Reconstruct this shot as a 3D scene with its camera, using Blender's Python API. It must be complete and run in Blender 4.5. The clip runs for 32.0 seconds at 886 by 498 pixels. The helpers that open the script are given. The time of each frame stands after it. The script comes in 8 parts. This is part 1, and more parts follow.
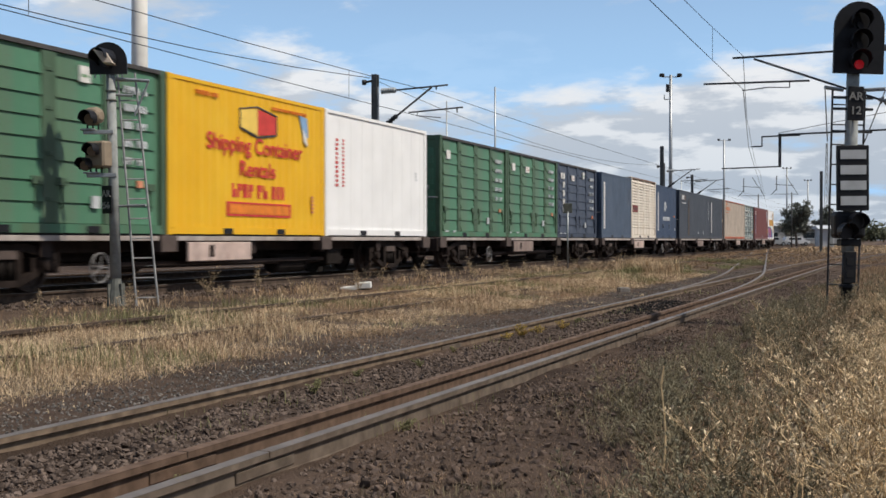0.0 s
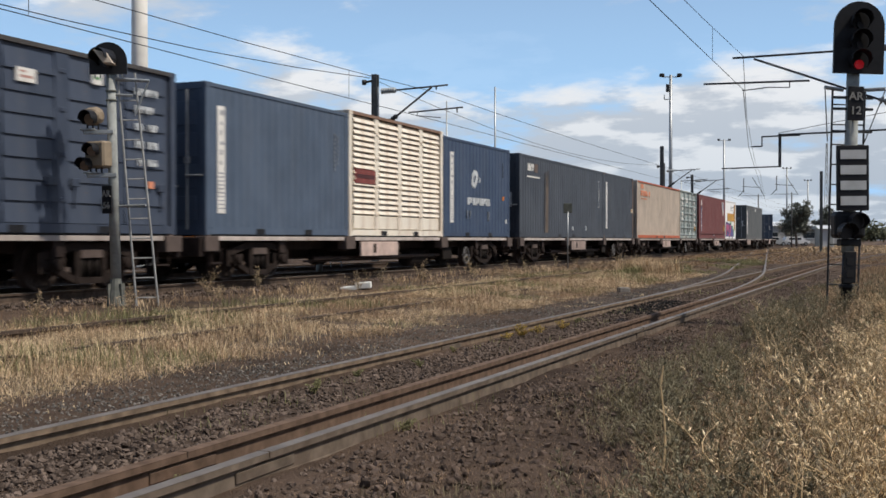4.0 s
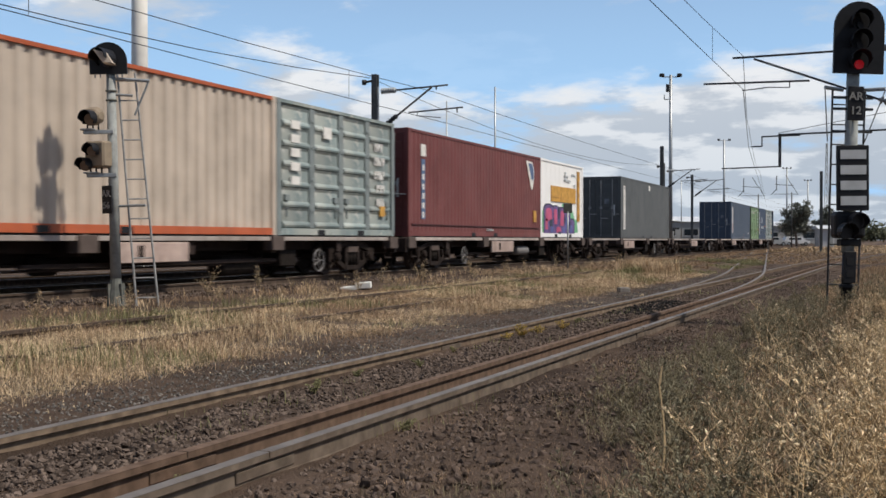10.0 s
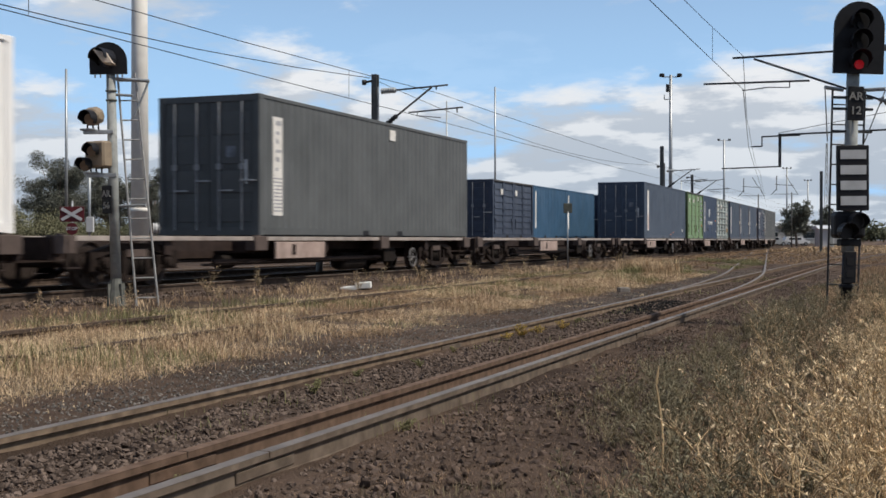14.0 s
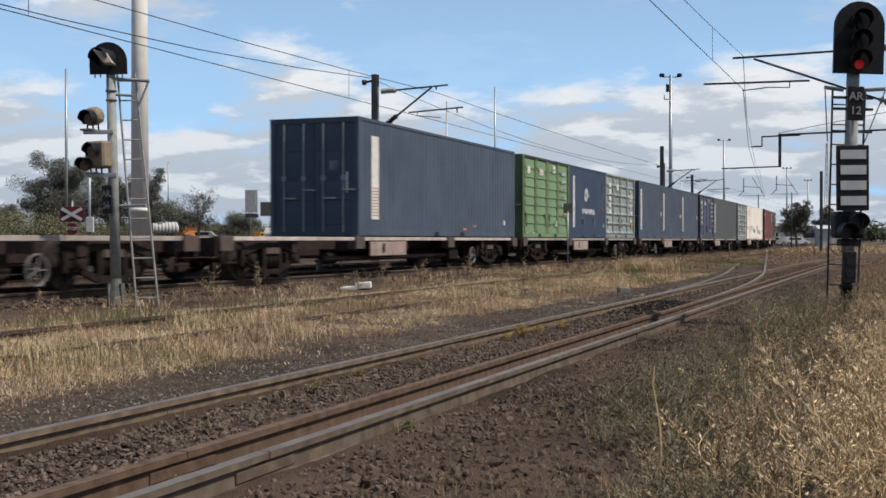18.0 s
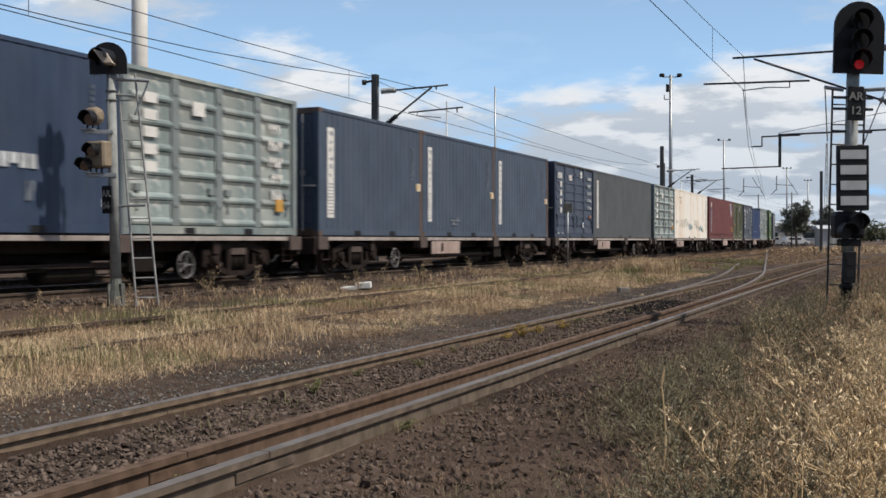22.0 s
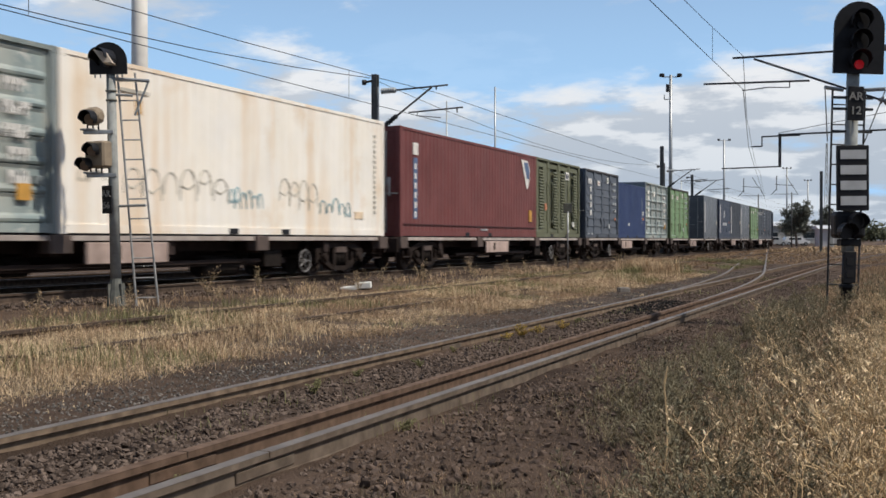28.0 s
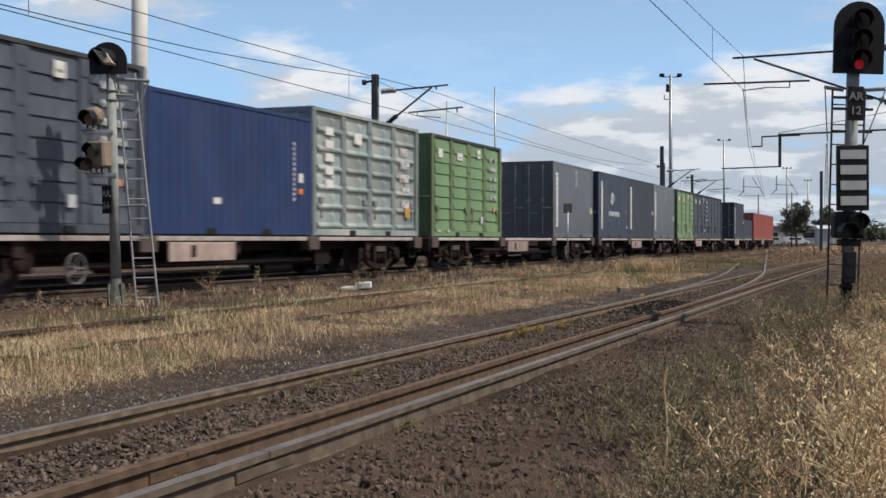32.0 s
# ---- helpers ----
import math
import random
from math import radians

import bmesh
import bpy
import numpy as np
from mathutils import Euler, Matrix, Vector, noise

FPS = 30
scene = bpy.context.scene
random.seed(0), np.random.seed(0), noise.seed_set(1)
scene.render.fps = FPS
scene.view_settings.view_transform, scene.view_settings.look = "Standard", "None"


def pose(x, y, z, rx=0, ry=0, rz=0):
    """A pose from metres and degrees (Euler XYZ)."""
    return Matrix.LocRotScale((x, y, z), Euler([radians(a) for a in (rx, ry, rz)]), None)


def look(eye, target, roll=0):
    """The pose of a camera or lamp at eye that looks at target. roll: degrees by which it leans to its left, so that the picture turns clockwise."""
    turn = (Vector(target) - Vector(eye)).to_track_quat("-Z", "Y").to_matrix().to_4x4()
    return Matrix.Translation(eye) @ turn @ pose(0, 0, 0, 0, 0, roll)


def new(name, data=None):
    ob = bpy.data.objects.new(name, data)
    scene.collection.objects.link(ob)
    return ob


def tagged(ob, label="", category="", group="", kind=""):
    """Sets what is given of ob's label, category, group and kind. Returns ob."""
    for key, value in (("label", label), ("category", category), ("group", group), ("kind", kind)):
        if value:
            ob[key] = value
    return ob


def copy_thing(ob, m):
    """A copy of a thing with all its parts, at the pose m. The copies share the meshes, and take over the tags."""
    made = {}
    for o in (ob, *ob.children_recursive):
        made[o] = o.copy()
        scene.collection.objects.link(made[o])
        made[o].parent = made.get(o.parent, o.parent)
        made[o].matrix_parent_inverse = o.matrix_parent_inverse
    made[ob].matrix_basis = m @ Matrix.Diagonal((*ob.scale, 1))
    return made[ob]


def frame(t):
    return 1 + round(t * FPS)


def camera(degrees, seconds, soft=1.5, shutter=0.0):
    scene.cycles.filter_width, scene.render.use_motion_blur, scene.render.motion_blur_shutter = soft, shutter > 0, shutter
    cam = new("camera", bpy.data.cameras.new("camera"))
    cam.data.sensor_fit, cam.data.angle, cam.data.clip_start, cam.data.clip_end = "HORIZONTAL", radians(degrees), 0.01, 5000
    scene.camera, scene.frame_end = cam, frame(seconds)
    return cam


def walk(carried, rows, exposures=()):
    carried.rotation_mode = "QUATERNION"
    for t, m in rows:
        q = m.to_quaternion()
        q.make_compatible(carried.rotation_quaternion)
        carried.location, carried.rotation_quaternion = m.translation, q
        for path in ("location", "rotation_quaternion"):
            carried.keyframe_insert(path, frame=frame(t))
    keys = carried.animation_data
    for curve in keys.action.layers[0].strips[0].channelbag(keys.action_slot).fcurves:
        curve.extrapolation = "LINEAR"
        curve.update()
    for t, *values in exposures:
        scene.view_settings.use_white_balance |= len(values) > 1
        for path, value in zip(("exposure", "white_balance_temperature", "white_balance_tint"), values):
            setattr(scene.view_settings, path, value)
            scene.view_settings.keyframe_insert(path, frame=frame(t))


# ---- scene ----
# ---- camera: it stands still on a tripod beside the line ----
YAW = 21.41
EYE = (0.0, 0.0, 1.35)
cam = camera(41.75, 32.0, soft=1.58, shutter=0.5)
_d = (-math.sin(radians(YAW)), math.cos(radians(YAW)), -math.tan(radians(0.446)))
STAND = look(EYE, (EYE[0] + _d[0], EYE[1] + _d[1], EYE[2] + _d[2]))
walk(cam, [(0.0, STAND), (32.0, STAND)])

# ---- daylight: broken cloud, sun from the right, high ----
SUN_EL, SUN_AZ = 53.5, 87.0  # azimuth clockwise from +y
scene.view_settings.exposure = 0.0
CLOUD_SHIFT = (5.15, 0.35, 0.0)


def build_world():
    w = bpy.data.worlds.new("sky")
    scene.world = w
    w.use_nodes = True
    nt = w.node_tree
    nt.nodes.clear()
    N, L = nt.nodes.new, nt.links.new
    sky = N("ShaderNodeTexSky")
    sky.sky_type, sky.sun_disc = "NISHITA", False
    sky.sun_elevation, sky.sun_rotation = radians(SUN_EL), radians(SUN_AZ)
    sky.air_density, sky.dust_density, sky.ozone_density = 1.0, 0.1, 3.0

    def math_node(op, a, b):
        n = N("ShaderNodeMath")
        n.operation = op
        for k, v in enumerate((a, b)):
            if isinstance(v, (int, float)):
                n.inputs[k].default_value = v
            else:
                L(v, n.inputs[k])
        return n.outputs[0]

    def noise_at(vec, scale, detail, rough):
        n = N("ShaderNodeTexNoise")
        n.inputs["Scale"].default_value, n.inputs["Detail"].default_value, n.inputs["Roughness"].default_value = scale, detail, rough
        L(vec, n.inputs["Vector"])
        return n.outputs["Fac"]

    def ramp(fac, p0, p1, c0=(0, 0, 0), c1=(1, 1, 1)):
        r = N("ShaderNodeValToRGB")
        r.color_ramp.elements[0].position, r.color_ramp.elements[1].position = p0, p1
        r.color_ramp.elements[0].color, r.color_ramp.elements[1].color = (*c0, 1), (*c1, 1)
        r.color_ramp.interpolation = "EASE"
        L(fac, r.inputs["Fac"])
        return r.outputs["Color"]

    tc = N("ShaderNodeTexCoord")
    sep = N("ShaderNodeSeparateXYZ")
    L(tc.outputs["Generated"], sep.inputs[0])
    up = math_node("ADD", math_node("MAXIMUM", sep.outputs["Z"], 0.0), 0.20)
    uv = N("ShaderNodeCombineXYZ")
    L(math_node("DIVIDE", sep.outputs["X"], up), uv.inputs["X"])
    L(math_node("DIVIDE", sep.outputs["Y"], up), uv.inputs["Y"])
    shift = N("ShaderNodeVectorMath")
    shift.operation = "ADD"
    shift.inputs[1].default_value = CLOUD_SHIFT
    L(uv.outputs[0], shift.inputs[0])
    # a second, offset reading of the same cloud field shades the undersides
    under = N("ShaderNodeVectorMath")
    under.operation = "ADD"
    under.inputs[1].default_value = (0.10, -0.16, 0.0)
    L(shift.outputs[0], under.inputs[0])
    cover = noise_at(shift.outputs[0], 1.25, 12.0, 0.57)
    cover2 = noise_at(under.outputs[0], 1.25, 12.0, 0.57)
    # cumulus cover closes up towards the horizon and opens overhead
    low = math_node("SUBTRACT", ramp(sep.outputs["Z"], 0.0, 0.16, (0.17, 0.17, 0.17), (0, 0, 0)), ramp(sep.outputs["Z"], 0.15, 0.6, (0, 0, 0), (0.10, 0.10, 0.10)))
    toward = math_node("MULTIPLY", math_node("ADD", sep.outputs["X"], math_node("MULTIPLY", sep.outputs["Y"], 0.39)), 0.12)
    mask = ramp(math_node("ADD", math_node("ADD", cover, low), toward), 0.455, 0.585)
    # an unseen dim cloud bank, added behind the stand to darken faces turned there
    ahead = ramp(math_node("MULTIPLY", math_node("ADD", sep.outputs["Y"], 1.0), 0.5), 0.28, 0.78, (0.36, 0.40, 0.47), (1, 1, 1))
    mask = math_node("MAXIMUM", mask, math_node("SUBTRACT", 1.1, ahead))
    body = ramp(math_node("SUBTRACT", cover, cover2), -0.09, 0.07, (0.64, 0.69, 0.76), (0.95, 0.96, 0.98))
    b1, b2, mix, out = N("ShaderNodeBackground"), N("ShaderNodeBackground"), N("ShaderNodeMixShader"), N("ShaderNodeOutputWorld")
    thick = N("ShaderNodeMixRGB")
    thick.blend_type = "MULTIPLY"
    thick.inputs["Fac"].default_value = 1.0
    L(body, thick.inputs["Color1"])
    # cloud seen low down lies behind more blue haze
    dull = N("ShaderNodeMixRGB")
    dull.blend_type = "MULTIPLY"
    dull.inputs["Fac"].default_value = 1.0
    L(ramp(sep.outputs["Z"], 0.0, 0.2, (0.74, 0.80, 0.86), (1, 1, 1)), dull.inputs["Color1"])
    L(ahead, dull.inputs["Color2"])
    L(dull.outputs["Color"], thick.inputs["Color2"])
    b1.inputs["Strength"].default_value = 0.132
    b2.inputs["Strength"].default_value = 0.93
    haze = N("ShaderNodeMixRGB")
    # the haze is dimmed on that unseen side as well
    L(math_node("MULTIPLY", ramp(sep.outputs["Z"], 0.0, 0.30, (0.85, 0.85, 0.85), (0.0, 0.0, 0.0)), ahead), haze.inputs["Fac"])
    L(sky.outputs[0], haze.inputs["Color1"])
    haze.inputs["Color2"].default_value = (2.45, 4.75, 8.0, 1)
    L(haze.outputs["Color"], b1.inputs["Color"])
    L(thick.outputs["Color"], b2.inputs["Color"])
    L(mask, mix.inputs["Fac"])
    L(b1.outputs[0], mix.inputs[1])
    L(b2.outputs[0], mix.inputs[2])
    L(mix.outputs[0], out.inputs["Surface"])


build_world()
sun_data = bpy.data.lights.new("sun", "SUN")
sun_data.energy, sun_data.angle, sun_data.color = 3.75, radians(2.5), (1.0, 0.915, 0.795)
sun = new("sun", sun_data)
_a, _e = radians(SUN_AZ), radians(SUN_EL)
sun.matrix_world = look((40, 0, 30), (40 - math.sin(_a) * math.cos(_e), -math.cos(_a) * math.cos(_e), 30 - math.sin(_e)))

# ---- materials ----
MATS = {}


def mat(name, base, rough=0.7, metal=0.0, grain=8.0, spread=0.25, dark=None, dirt=0.0, dirt_col=(0.12, 0.09, 0.07), bump=0.0,
        streak=False, island=0.0, emit=0.0, objvar=0.0, layers=()):
    """A node material: base colour with variation at two scales, dirt or rust in patches, relief."""
    if name in MATS:
        return MATS[name]
    m = bpy.data.materials.new(name)
    MATS[name] = m
    m.use_nodes = True
    nt = m.node_tree
    N, L = nt.nodes.new, nt.links.new
    p = nt.nodes["Principled BSDF"]
    p.inputs["Roughness"].default_value, p.inputs["Metallic"].default_value = rough, metal
    p.inputs["Specular IOR Level"].default_value = 0.5 if rough < 0.5 else 0.25 if rough < 0.85 else 0.1
    tc = N("ShaderNodeTexCoord")
    vec = tc.outputs["Object"]
    if streak:
        mp = N("ShaderNodeMapping")
        mp.inputs["Scale"].default_value = (1.0, 1.0, 0.12)
        L(vec, mp.inputs["Vector"])
        svec = mp.outputs["Vector"]
    else:
        svec = vec
    n1 = N("ShaderNodeTexNoise")
    n1.inputs["Scale"].default_value, n1.inputs["Detail"].default_value = grain, 6.0
    L(vec, n1.inputs["Vector"])
    r1 = N("ShaderNodeValToRGB")
    lo = dark if dark else tuple(c * (1 - spread) for c in base)
    hi = tuple(min(1.0, c * (1 + spread)) for c in base)
    r1.color_ramp.elements[0].position, r1.color_ramp.elements[1].position = 0.3, 0.7
    r1.color_ramp.elements[0].color, r1.color_ramp.elements[1].color = (*lo, 1), (*hi, 1)
    L(n1.outputs["Fac"], r1.inputs["Fac"])
    col = r1.outputs["Color"]
    if dirt > 0:
        n2 = N("ShaderNodeTexNoise")
        n2.inputs["Scale"].default_value, n2.inputs["Detail"].default_value = (2.2 if streak else grain * 0.22), 8.0
        n2.inputs["Roughness"].default_value = 0.65
        L(svec, n2.inputs["Vector"])
        r2 = N("ShaderNodeValToRGB")
        r2.color_ramp.elements[0].position, r2.color_ramp.elements[1].position = 0.5, 0.78
        r2.color_ramp.elements[1].color = (dirt, dirt, dirt, 1)
        L(n2.outputs["Fac"], r2.inputs["Fac"])
        mx = N("ShaderNodeMixRGB")
        L(r2.outputs["Color"], mx.inputs["Fac"])
        L(col, mx.inputs["Color1"])
        mx.inputs["Color2"].default_value = (*dirt_col, 1)
        col = mx.outputs["Color"]
    # further coats: (noise scale, from, to, amount, colour, runs down)
    for scale, lo_, hi_, amount, tone, runs in layers:
        n3, r3, m3 = N("ShaderNodeTexNoise"), N("ShaderNodeValToRGB"), N("ShaderNodeMixRGB")
        n3.inputs["Scale"].default_value, n3.inputs["Detail"].default_value, n3.inputs["Roughness"].default_value = scale, 9.0, 0.62
        mp3 = N("ShaderNodeMapping")
        mp3.inputs["Location"].default_value = (scale * 1.7, 3.1, 0.4)
        mp3.inputs["Scale"].default_value = (1.0, 1.0, 0.1 if runs else 1.0)
        L(vec, mp3.inputs["Vector"])
        L(mp3.outputs["Vector"], n3.inputs["Vector"])
        r3.color_ramp.elements[0].position, r3.color_ramp.elements[1].position = lo_, hi_
        r3.color_ramp.elements[1].color = (amount, amount, amount, 1)
        L(n3.outputs["Fac"], r3.inputs["Fac"])
        L(r3.outputs["Color"], m3.inputs["Fac"])
        L(col, m3.inputs["Color1"])
        m3.inputs["Color2"].default_value = (*tone, 1)
        col = m3.outputs["Color"]
    if island or objvar:
        if island:
            g = N("ShaderNodeNewGeometry").outputs["Random Per Island"]
        else:
            g = N("ShaderNodeObjectInfo").outputs["Random"]
        hs = N("ShaderNodeHueSaturation")
        mr = N("ShaderNodeMapRange")
        amt = island or objvar
        mr.inputs["To Min"].default_value, mr.inputs["To Max"].default_value = 1 - amt, 1 + amt
        L(g, mr.inputs["Value"])
        L(mr.outputs["Result"], hs.inputs["Value"])
        L(col, hs.inputs["Color"])
        col = hs.outputs["Color"]
    L(col, p.inputs["Base Color"])
    if bump:
        b = N("ShaderNodeBump")
        b.inputs["Strength"].default_value, b.inputs["Distance"].default_value = bump, 0.02
        L(n1.outputs["Fac"], b.inputs["Height"])
        L(b.outputs["Normal"], p.inputs["Normal"])
    if emit:
        p.inputs["Emission Color"].default_value = (*base, 1)
        p.inputs["Emission Strength"].default_value = emit
    return m


def paint(name, base, worn=0.35, rough=0.55, extra=()):
    """Container paint: chalky, with vertical dirt streaks."""
    dust = tuple(c * 0.6 + 0.05 for c in base) if max(base) < 0.2 else tuple(c * 0.5 + 0.04 for c in base)
    bleached = tuple(min(0.9, c * 1.35 + 0.03) for c in base)
    coats = [(0.7, 0.42, 0.66, 0.35, bleached, False), (3.5, 0.56, 0.72, min(0.7, 0.25 + worn * 0.5), bleached, True), (11.0, 0.66, 0.72, min(0.85, worn * 1.4), (0.13, 0.07, 0.045), False)]
    return mat(name, base, rough, 0.0, 1.3, 0.16 if max(base) < 0.6 else 0.05, dirt=min(1.0, worn * 1.5), dirt_col=dust, streak=True, bump=0.05, objvar=0.07 if max(base) < 0.6 else 0.03,
               layers=coats + list(extra))


M_STEEL = mat("galvanised steel", (0.38, 0.40, 0.41), 0.45, 0.6, 14, 0.2, dirt=0.4, dirt_col=(0.2, 0.19, 0.18))
M_GREYPAINT = mat("grey paint", (0.31, 0.325, 0.315), 0.75, 0.0, 9, 0.2, dirt=0.5, dirt_col=(0.2, 0.17, 0.14))
M_BLACK = mat("black enamel", (0.012, 0.012, 0.014), 0.5, 0.0, 10, 0.3)
M_MASTGREY = mat("weathered mast steel", (0.115, 0.115, 0.11), 0.7, 0.2, 8, 0.3, dirt=0.4, dirt_col=(0.07, 0.06, 0.05))
M_DARKSTEEL = mat("dark mast steel", (0.06, 0.06, 0.062), 0.6, 0.3, 8, 0.3)
M_RUST = mat("rusty rail", (0.195, 0.145, 0.104), 0.85, 0.1, 9, 0.35, dirt=0.6, dirt_col=(0.09, 0.05, 0.035), bump=0.3)
M_RAILHEAD = mat("worn rail head", (0.165, 0.145, 0.13), 0.62, 0.15, 5, 0.25, dirt=0.7, dirt_col=(0.13, 0.095, 0.075))
M_RUSTDARK = mat("dark rusty rail", (0.085, 0.062, 0.048), 0.85, 0.1, 9, 0.35, dirt=0.6, dirt_col=(0.05, 0.035, 0.028), bump=0.3)
M_SLEEPER = mat("weathered sleeper", (0.13, 0.105, 0.09), 0.9, 0, 12, 0.4, bump=0.5, objvar=0.3)
M_FRAME = mat("wagon frame", (0.034, 0.0225, 0.019), 0.8, 0.1, 6, 0.35, dirt=0.7, dirt_col=(0.03, 0.022, 0.02), bump=0.2)
M_SILL = mat("wagon side sill", (0.44, 0.385, 0.35), 0.75, 0.0, 3, 0.25, dirt=0.6, dirt_col=(0.12, 0.07, 0.05), objvar=0.2)
M_PANEL = mat("wagon side panel", (0.41, 0.315, 0.275), 0.75, 0.0, 2.5, 0.25, dirt=0.8, dirt_col=(0.15, 0.09, 0.07), objvar=0.35)
# Bogie colours are set darker to stand for deep shade under the wagons.
M_BOGIEFRAME = mat("dusty bogie frame", (0.028, 0.0205, 0.0175), 0.85, 0.1, 5, 0.4, dirt=0.6, dirt_col=(0.02, 0.016, 0.014), bump=0.2)
M_BRACKET = mat("dusty bracket paint", (0.095, 0.072, 0.063), 0.8, 0.0, 4, 0.3, dirt=0.7, dirt_col=(0.09, 0.06, 0.05))
M_BOGIE = mat("bogie grime and shade", (0.02, 0.016, 0.014), 0.85, 0.1, 9, 0.4, bump=0.2)
M_WHEEL = mat("wheel steel", (0.055, 0.042, 0.037), 0.7, 0.4, 12, 0.3)
M_PALE = mat("pale mast paint", (0.80, 0.77, 0.71), 0.6, 0, 2, 0.1, dirt=0.12, dirt_col=(0.36, 0.32, 0.27), streak=True)
M_WHITE = mat("white marking", (0.72, 0.70, 0.66), 0.7, 0, 6, 0.12, dirt=0.3, dirt_col=(0.4, 0.36, 0.32))
M_HANDWHEEL = mat("grey hand wheel", (0.2, 0.19, 0.185), 0.6, 0.2, 6, 0.15)
M_INSULATOR = mat("grey porcelain", (0.24, 0.24, 0.24), 0.4, 0, 6, 0.1)
M_PALEINS = mat("pale porcelain", (0.40, 0.42, 0.42), 0.4, 0, 6, 0.1)
M_CONCRETE = mat("concrete", (0.22, 0.20, 0.18), 0.9, 0, 10, 0.2, bump=0.2)


# ---- mesh helpers ----
def box(bm, x0, x1, y0, y1, z0, z1):
    v = [bm.verts.new(c) for c in ((x0, y0, z0), (x1, y0, z0), (x1, y1, z0), (x0, y1, z0), (x0, y0, z1), (x1, y0, z1), (x1, y1, z1), (x0, y1, z1))]
    for f in ((0, 3, 2, 1), (4, 5, 6, 7), (0, 1, 5, 4), (1, 2, 6, 5), (2, 3, 7, 6), (3, 0, 4, 7)):
        bm.faces.new([v[i] for i in f])
    return v


def boxes(*dims):
    bm = bmesh.new()
    for d in dims:
        box(bm, *d)
    return bm


def rounded(bm, w=0.01, seg=1):
    bmesh.ops.bevel(bm, geom=bm.edges[:], offset=w, segments=seg, profile=0.5, affect="EDGES")
    return bm


def tube(bm, a, b, r0, r1=None, n=8, caps=True):
    """A round bar from a to b, tapering from r0 to r1."""
    a, b = Vector(a), Vector(b)
    r1 = r0 if r1 is None else r1
    z = (b - a).normalized()
    x = z.orthogonal().normalized()
    y = z.cross(x)
    ring = []
    for c, r in ((a, r0), (b, r1)):
        ring.append([bm.verts.new(c + (x * math.cos(k * math.tau / n) + y * math.sin(k * math.tau / n)) * r) for k in range(n)])
    for k in range(n):
        f = bm.faces.new((ring[0][k], ring[0][(k + 1) % n], ring[1][(k + 1) % n], ring[1][k]))
        f.smooth = n > 6
    if caps:
        bm.faces.new(ring[0][::-1])
        bm.faces.new(ring[1])
    return bm


def tubes(*runs, n=8):
    bm = bmesh.new()
    for r in runs:
        tube(bm, *r, n=n)
    return bm


def lathe(bm, axis_pts, n=20, axis="x"):
    """A turned body: (along, radius) pairs round the x axis (or z)."""
    rings = []
    for a, r in axis_pts:
        ring = []
        for k in range(n):
            c, s = math.cos(k * math.tau / n) * r, math.sin(k * math.tau / n) * r
            ring.append(bm.verts.new((a, c, s) if axis == "x" else (c, s, a)))
        rings.append(ring)
    for p, q in zip(rings, rings[1:]):
        for k in range(n):
            bm.faces.new((p[k], p[(k + 1) % n], q[(k + 1) % n], q[k]))
    bm.faces.new(rings[0][::-1])
    bm.faces.new(rings[-1])
    return bm


def mesh_of(name, bm, material=None):
    bmesh.ops.recalc_face_normals(bm, faces=bm.faces[:])
    me = bpy.data.meshes.new(name)
    bm.to_mesh(me)
    bm.free()
    if material:
        me.materials.append(material)
    return me


def part(name, bm, material, parent, label=""):
    me = bm if isinstance(bm, bpy.types.Mesh) else mesh_of(name, bm, material)
    ob = new(name, me)
    ob.parent = parent
    if label:
        tagged(ob, label)
    return ob


def coloured(name, me, material, parent, label=""):
    """A part on a shared mesh with a paint of its own."""
    if not me.materials:
        me.materials.append(material)
    ob = part(name, me, None, parent, label)
    ob.material_slots[0].link = "OBJECT"
    ob.material_slots[0].material = material
    return ob


def thing(name, m, label, category, group="", kind=""):
    ob = new(name)
    ob.empty_display_size = 0.2
    ob.matrix_basis = m
    return tagged(ob, label, category, group, kind)


def bar(name, v, f, material, smooth=False):
    me = bpy.data.meshes.new(name)
    me.from_pydata(v, [], f)
    me.materials.append(material)
    if smooth:
        me.polygons.foreach_set("use_smooth", [True] * len(me.polygons))
    return me

# ---- the ground: one sheet to the horizon ----
TRAIN_X, RAIL_Z = -13.30, 0.535
NEAR_X, NEAR_Z = -3.64, 0.32
MID_X, MID_Z = -7.72, 0.42
YARD_X = -17.8
PROFILE = ((-4000, 1.0), (-55, 1.0), (-30, 0.5), (-20, 0.36), (-15.6, 0.36), (-11.6, 0.36), (-10.5, 0.36), (-9.6, 0.34), (-8.6, 0.33), (-6.9, 0.33), (-6, 0.27), (-5.0, 0.24),
           (-4.42, 0.25), (-4.3, 0.205), (-3.35, 0.205), (-3.2, 0.18), (-2.95, 0.18), (-2.8, 0.2), (-2.2, 0.195), (0.5, 0.2), (3, 0.26), (4000, 0.2))


def ground_z(x, y):
    base = np.interp(x, [p[0] for p in PROFILE], [p[1] for p in PROFILE])
    # the bank on which the tall signal stands
    rise = np.interp(x, (-1.9, -0.7), (0.0, 1.0)) * np.interp(y, (10.0, 15.0, 40.0, 70.0), (0.0, 1.0, 1.0, 0.0))
    return base + 0.25 * rise


def lump(x, y, s=0.02):
    return s * (noise.noise((x * 1.3, y * 1.3, 3.1)) + 0.6 * noise.noise((x * 3.7, y * 3.7, 8.2)))


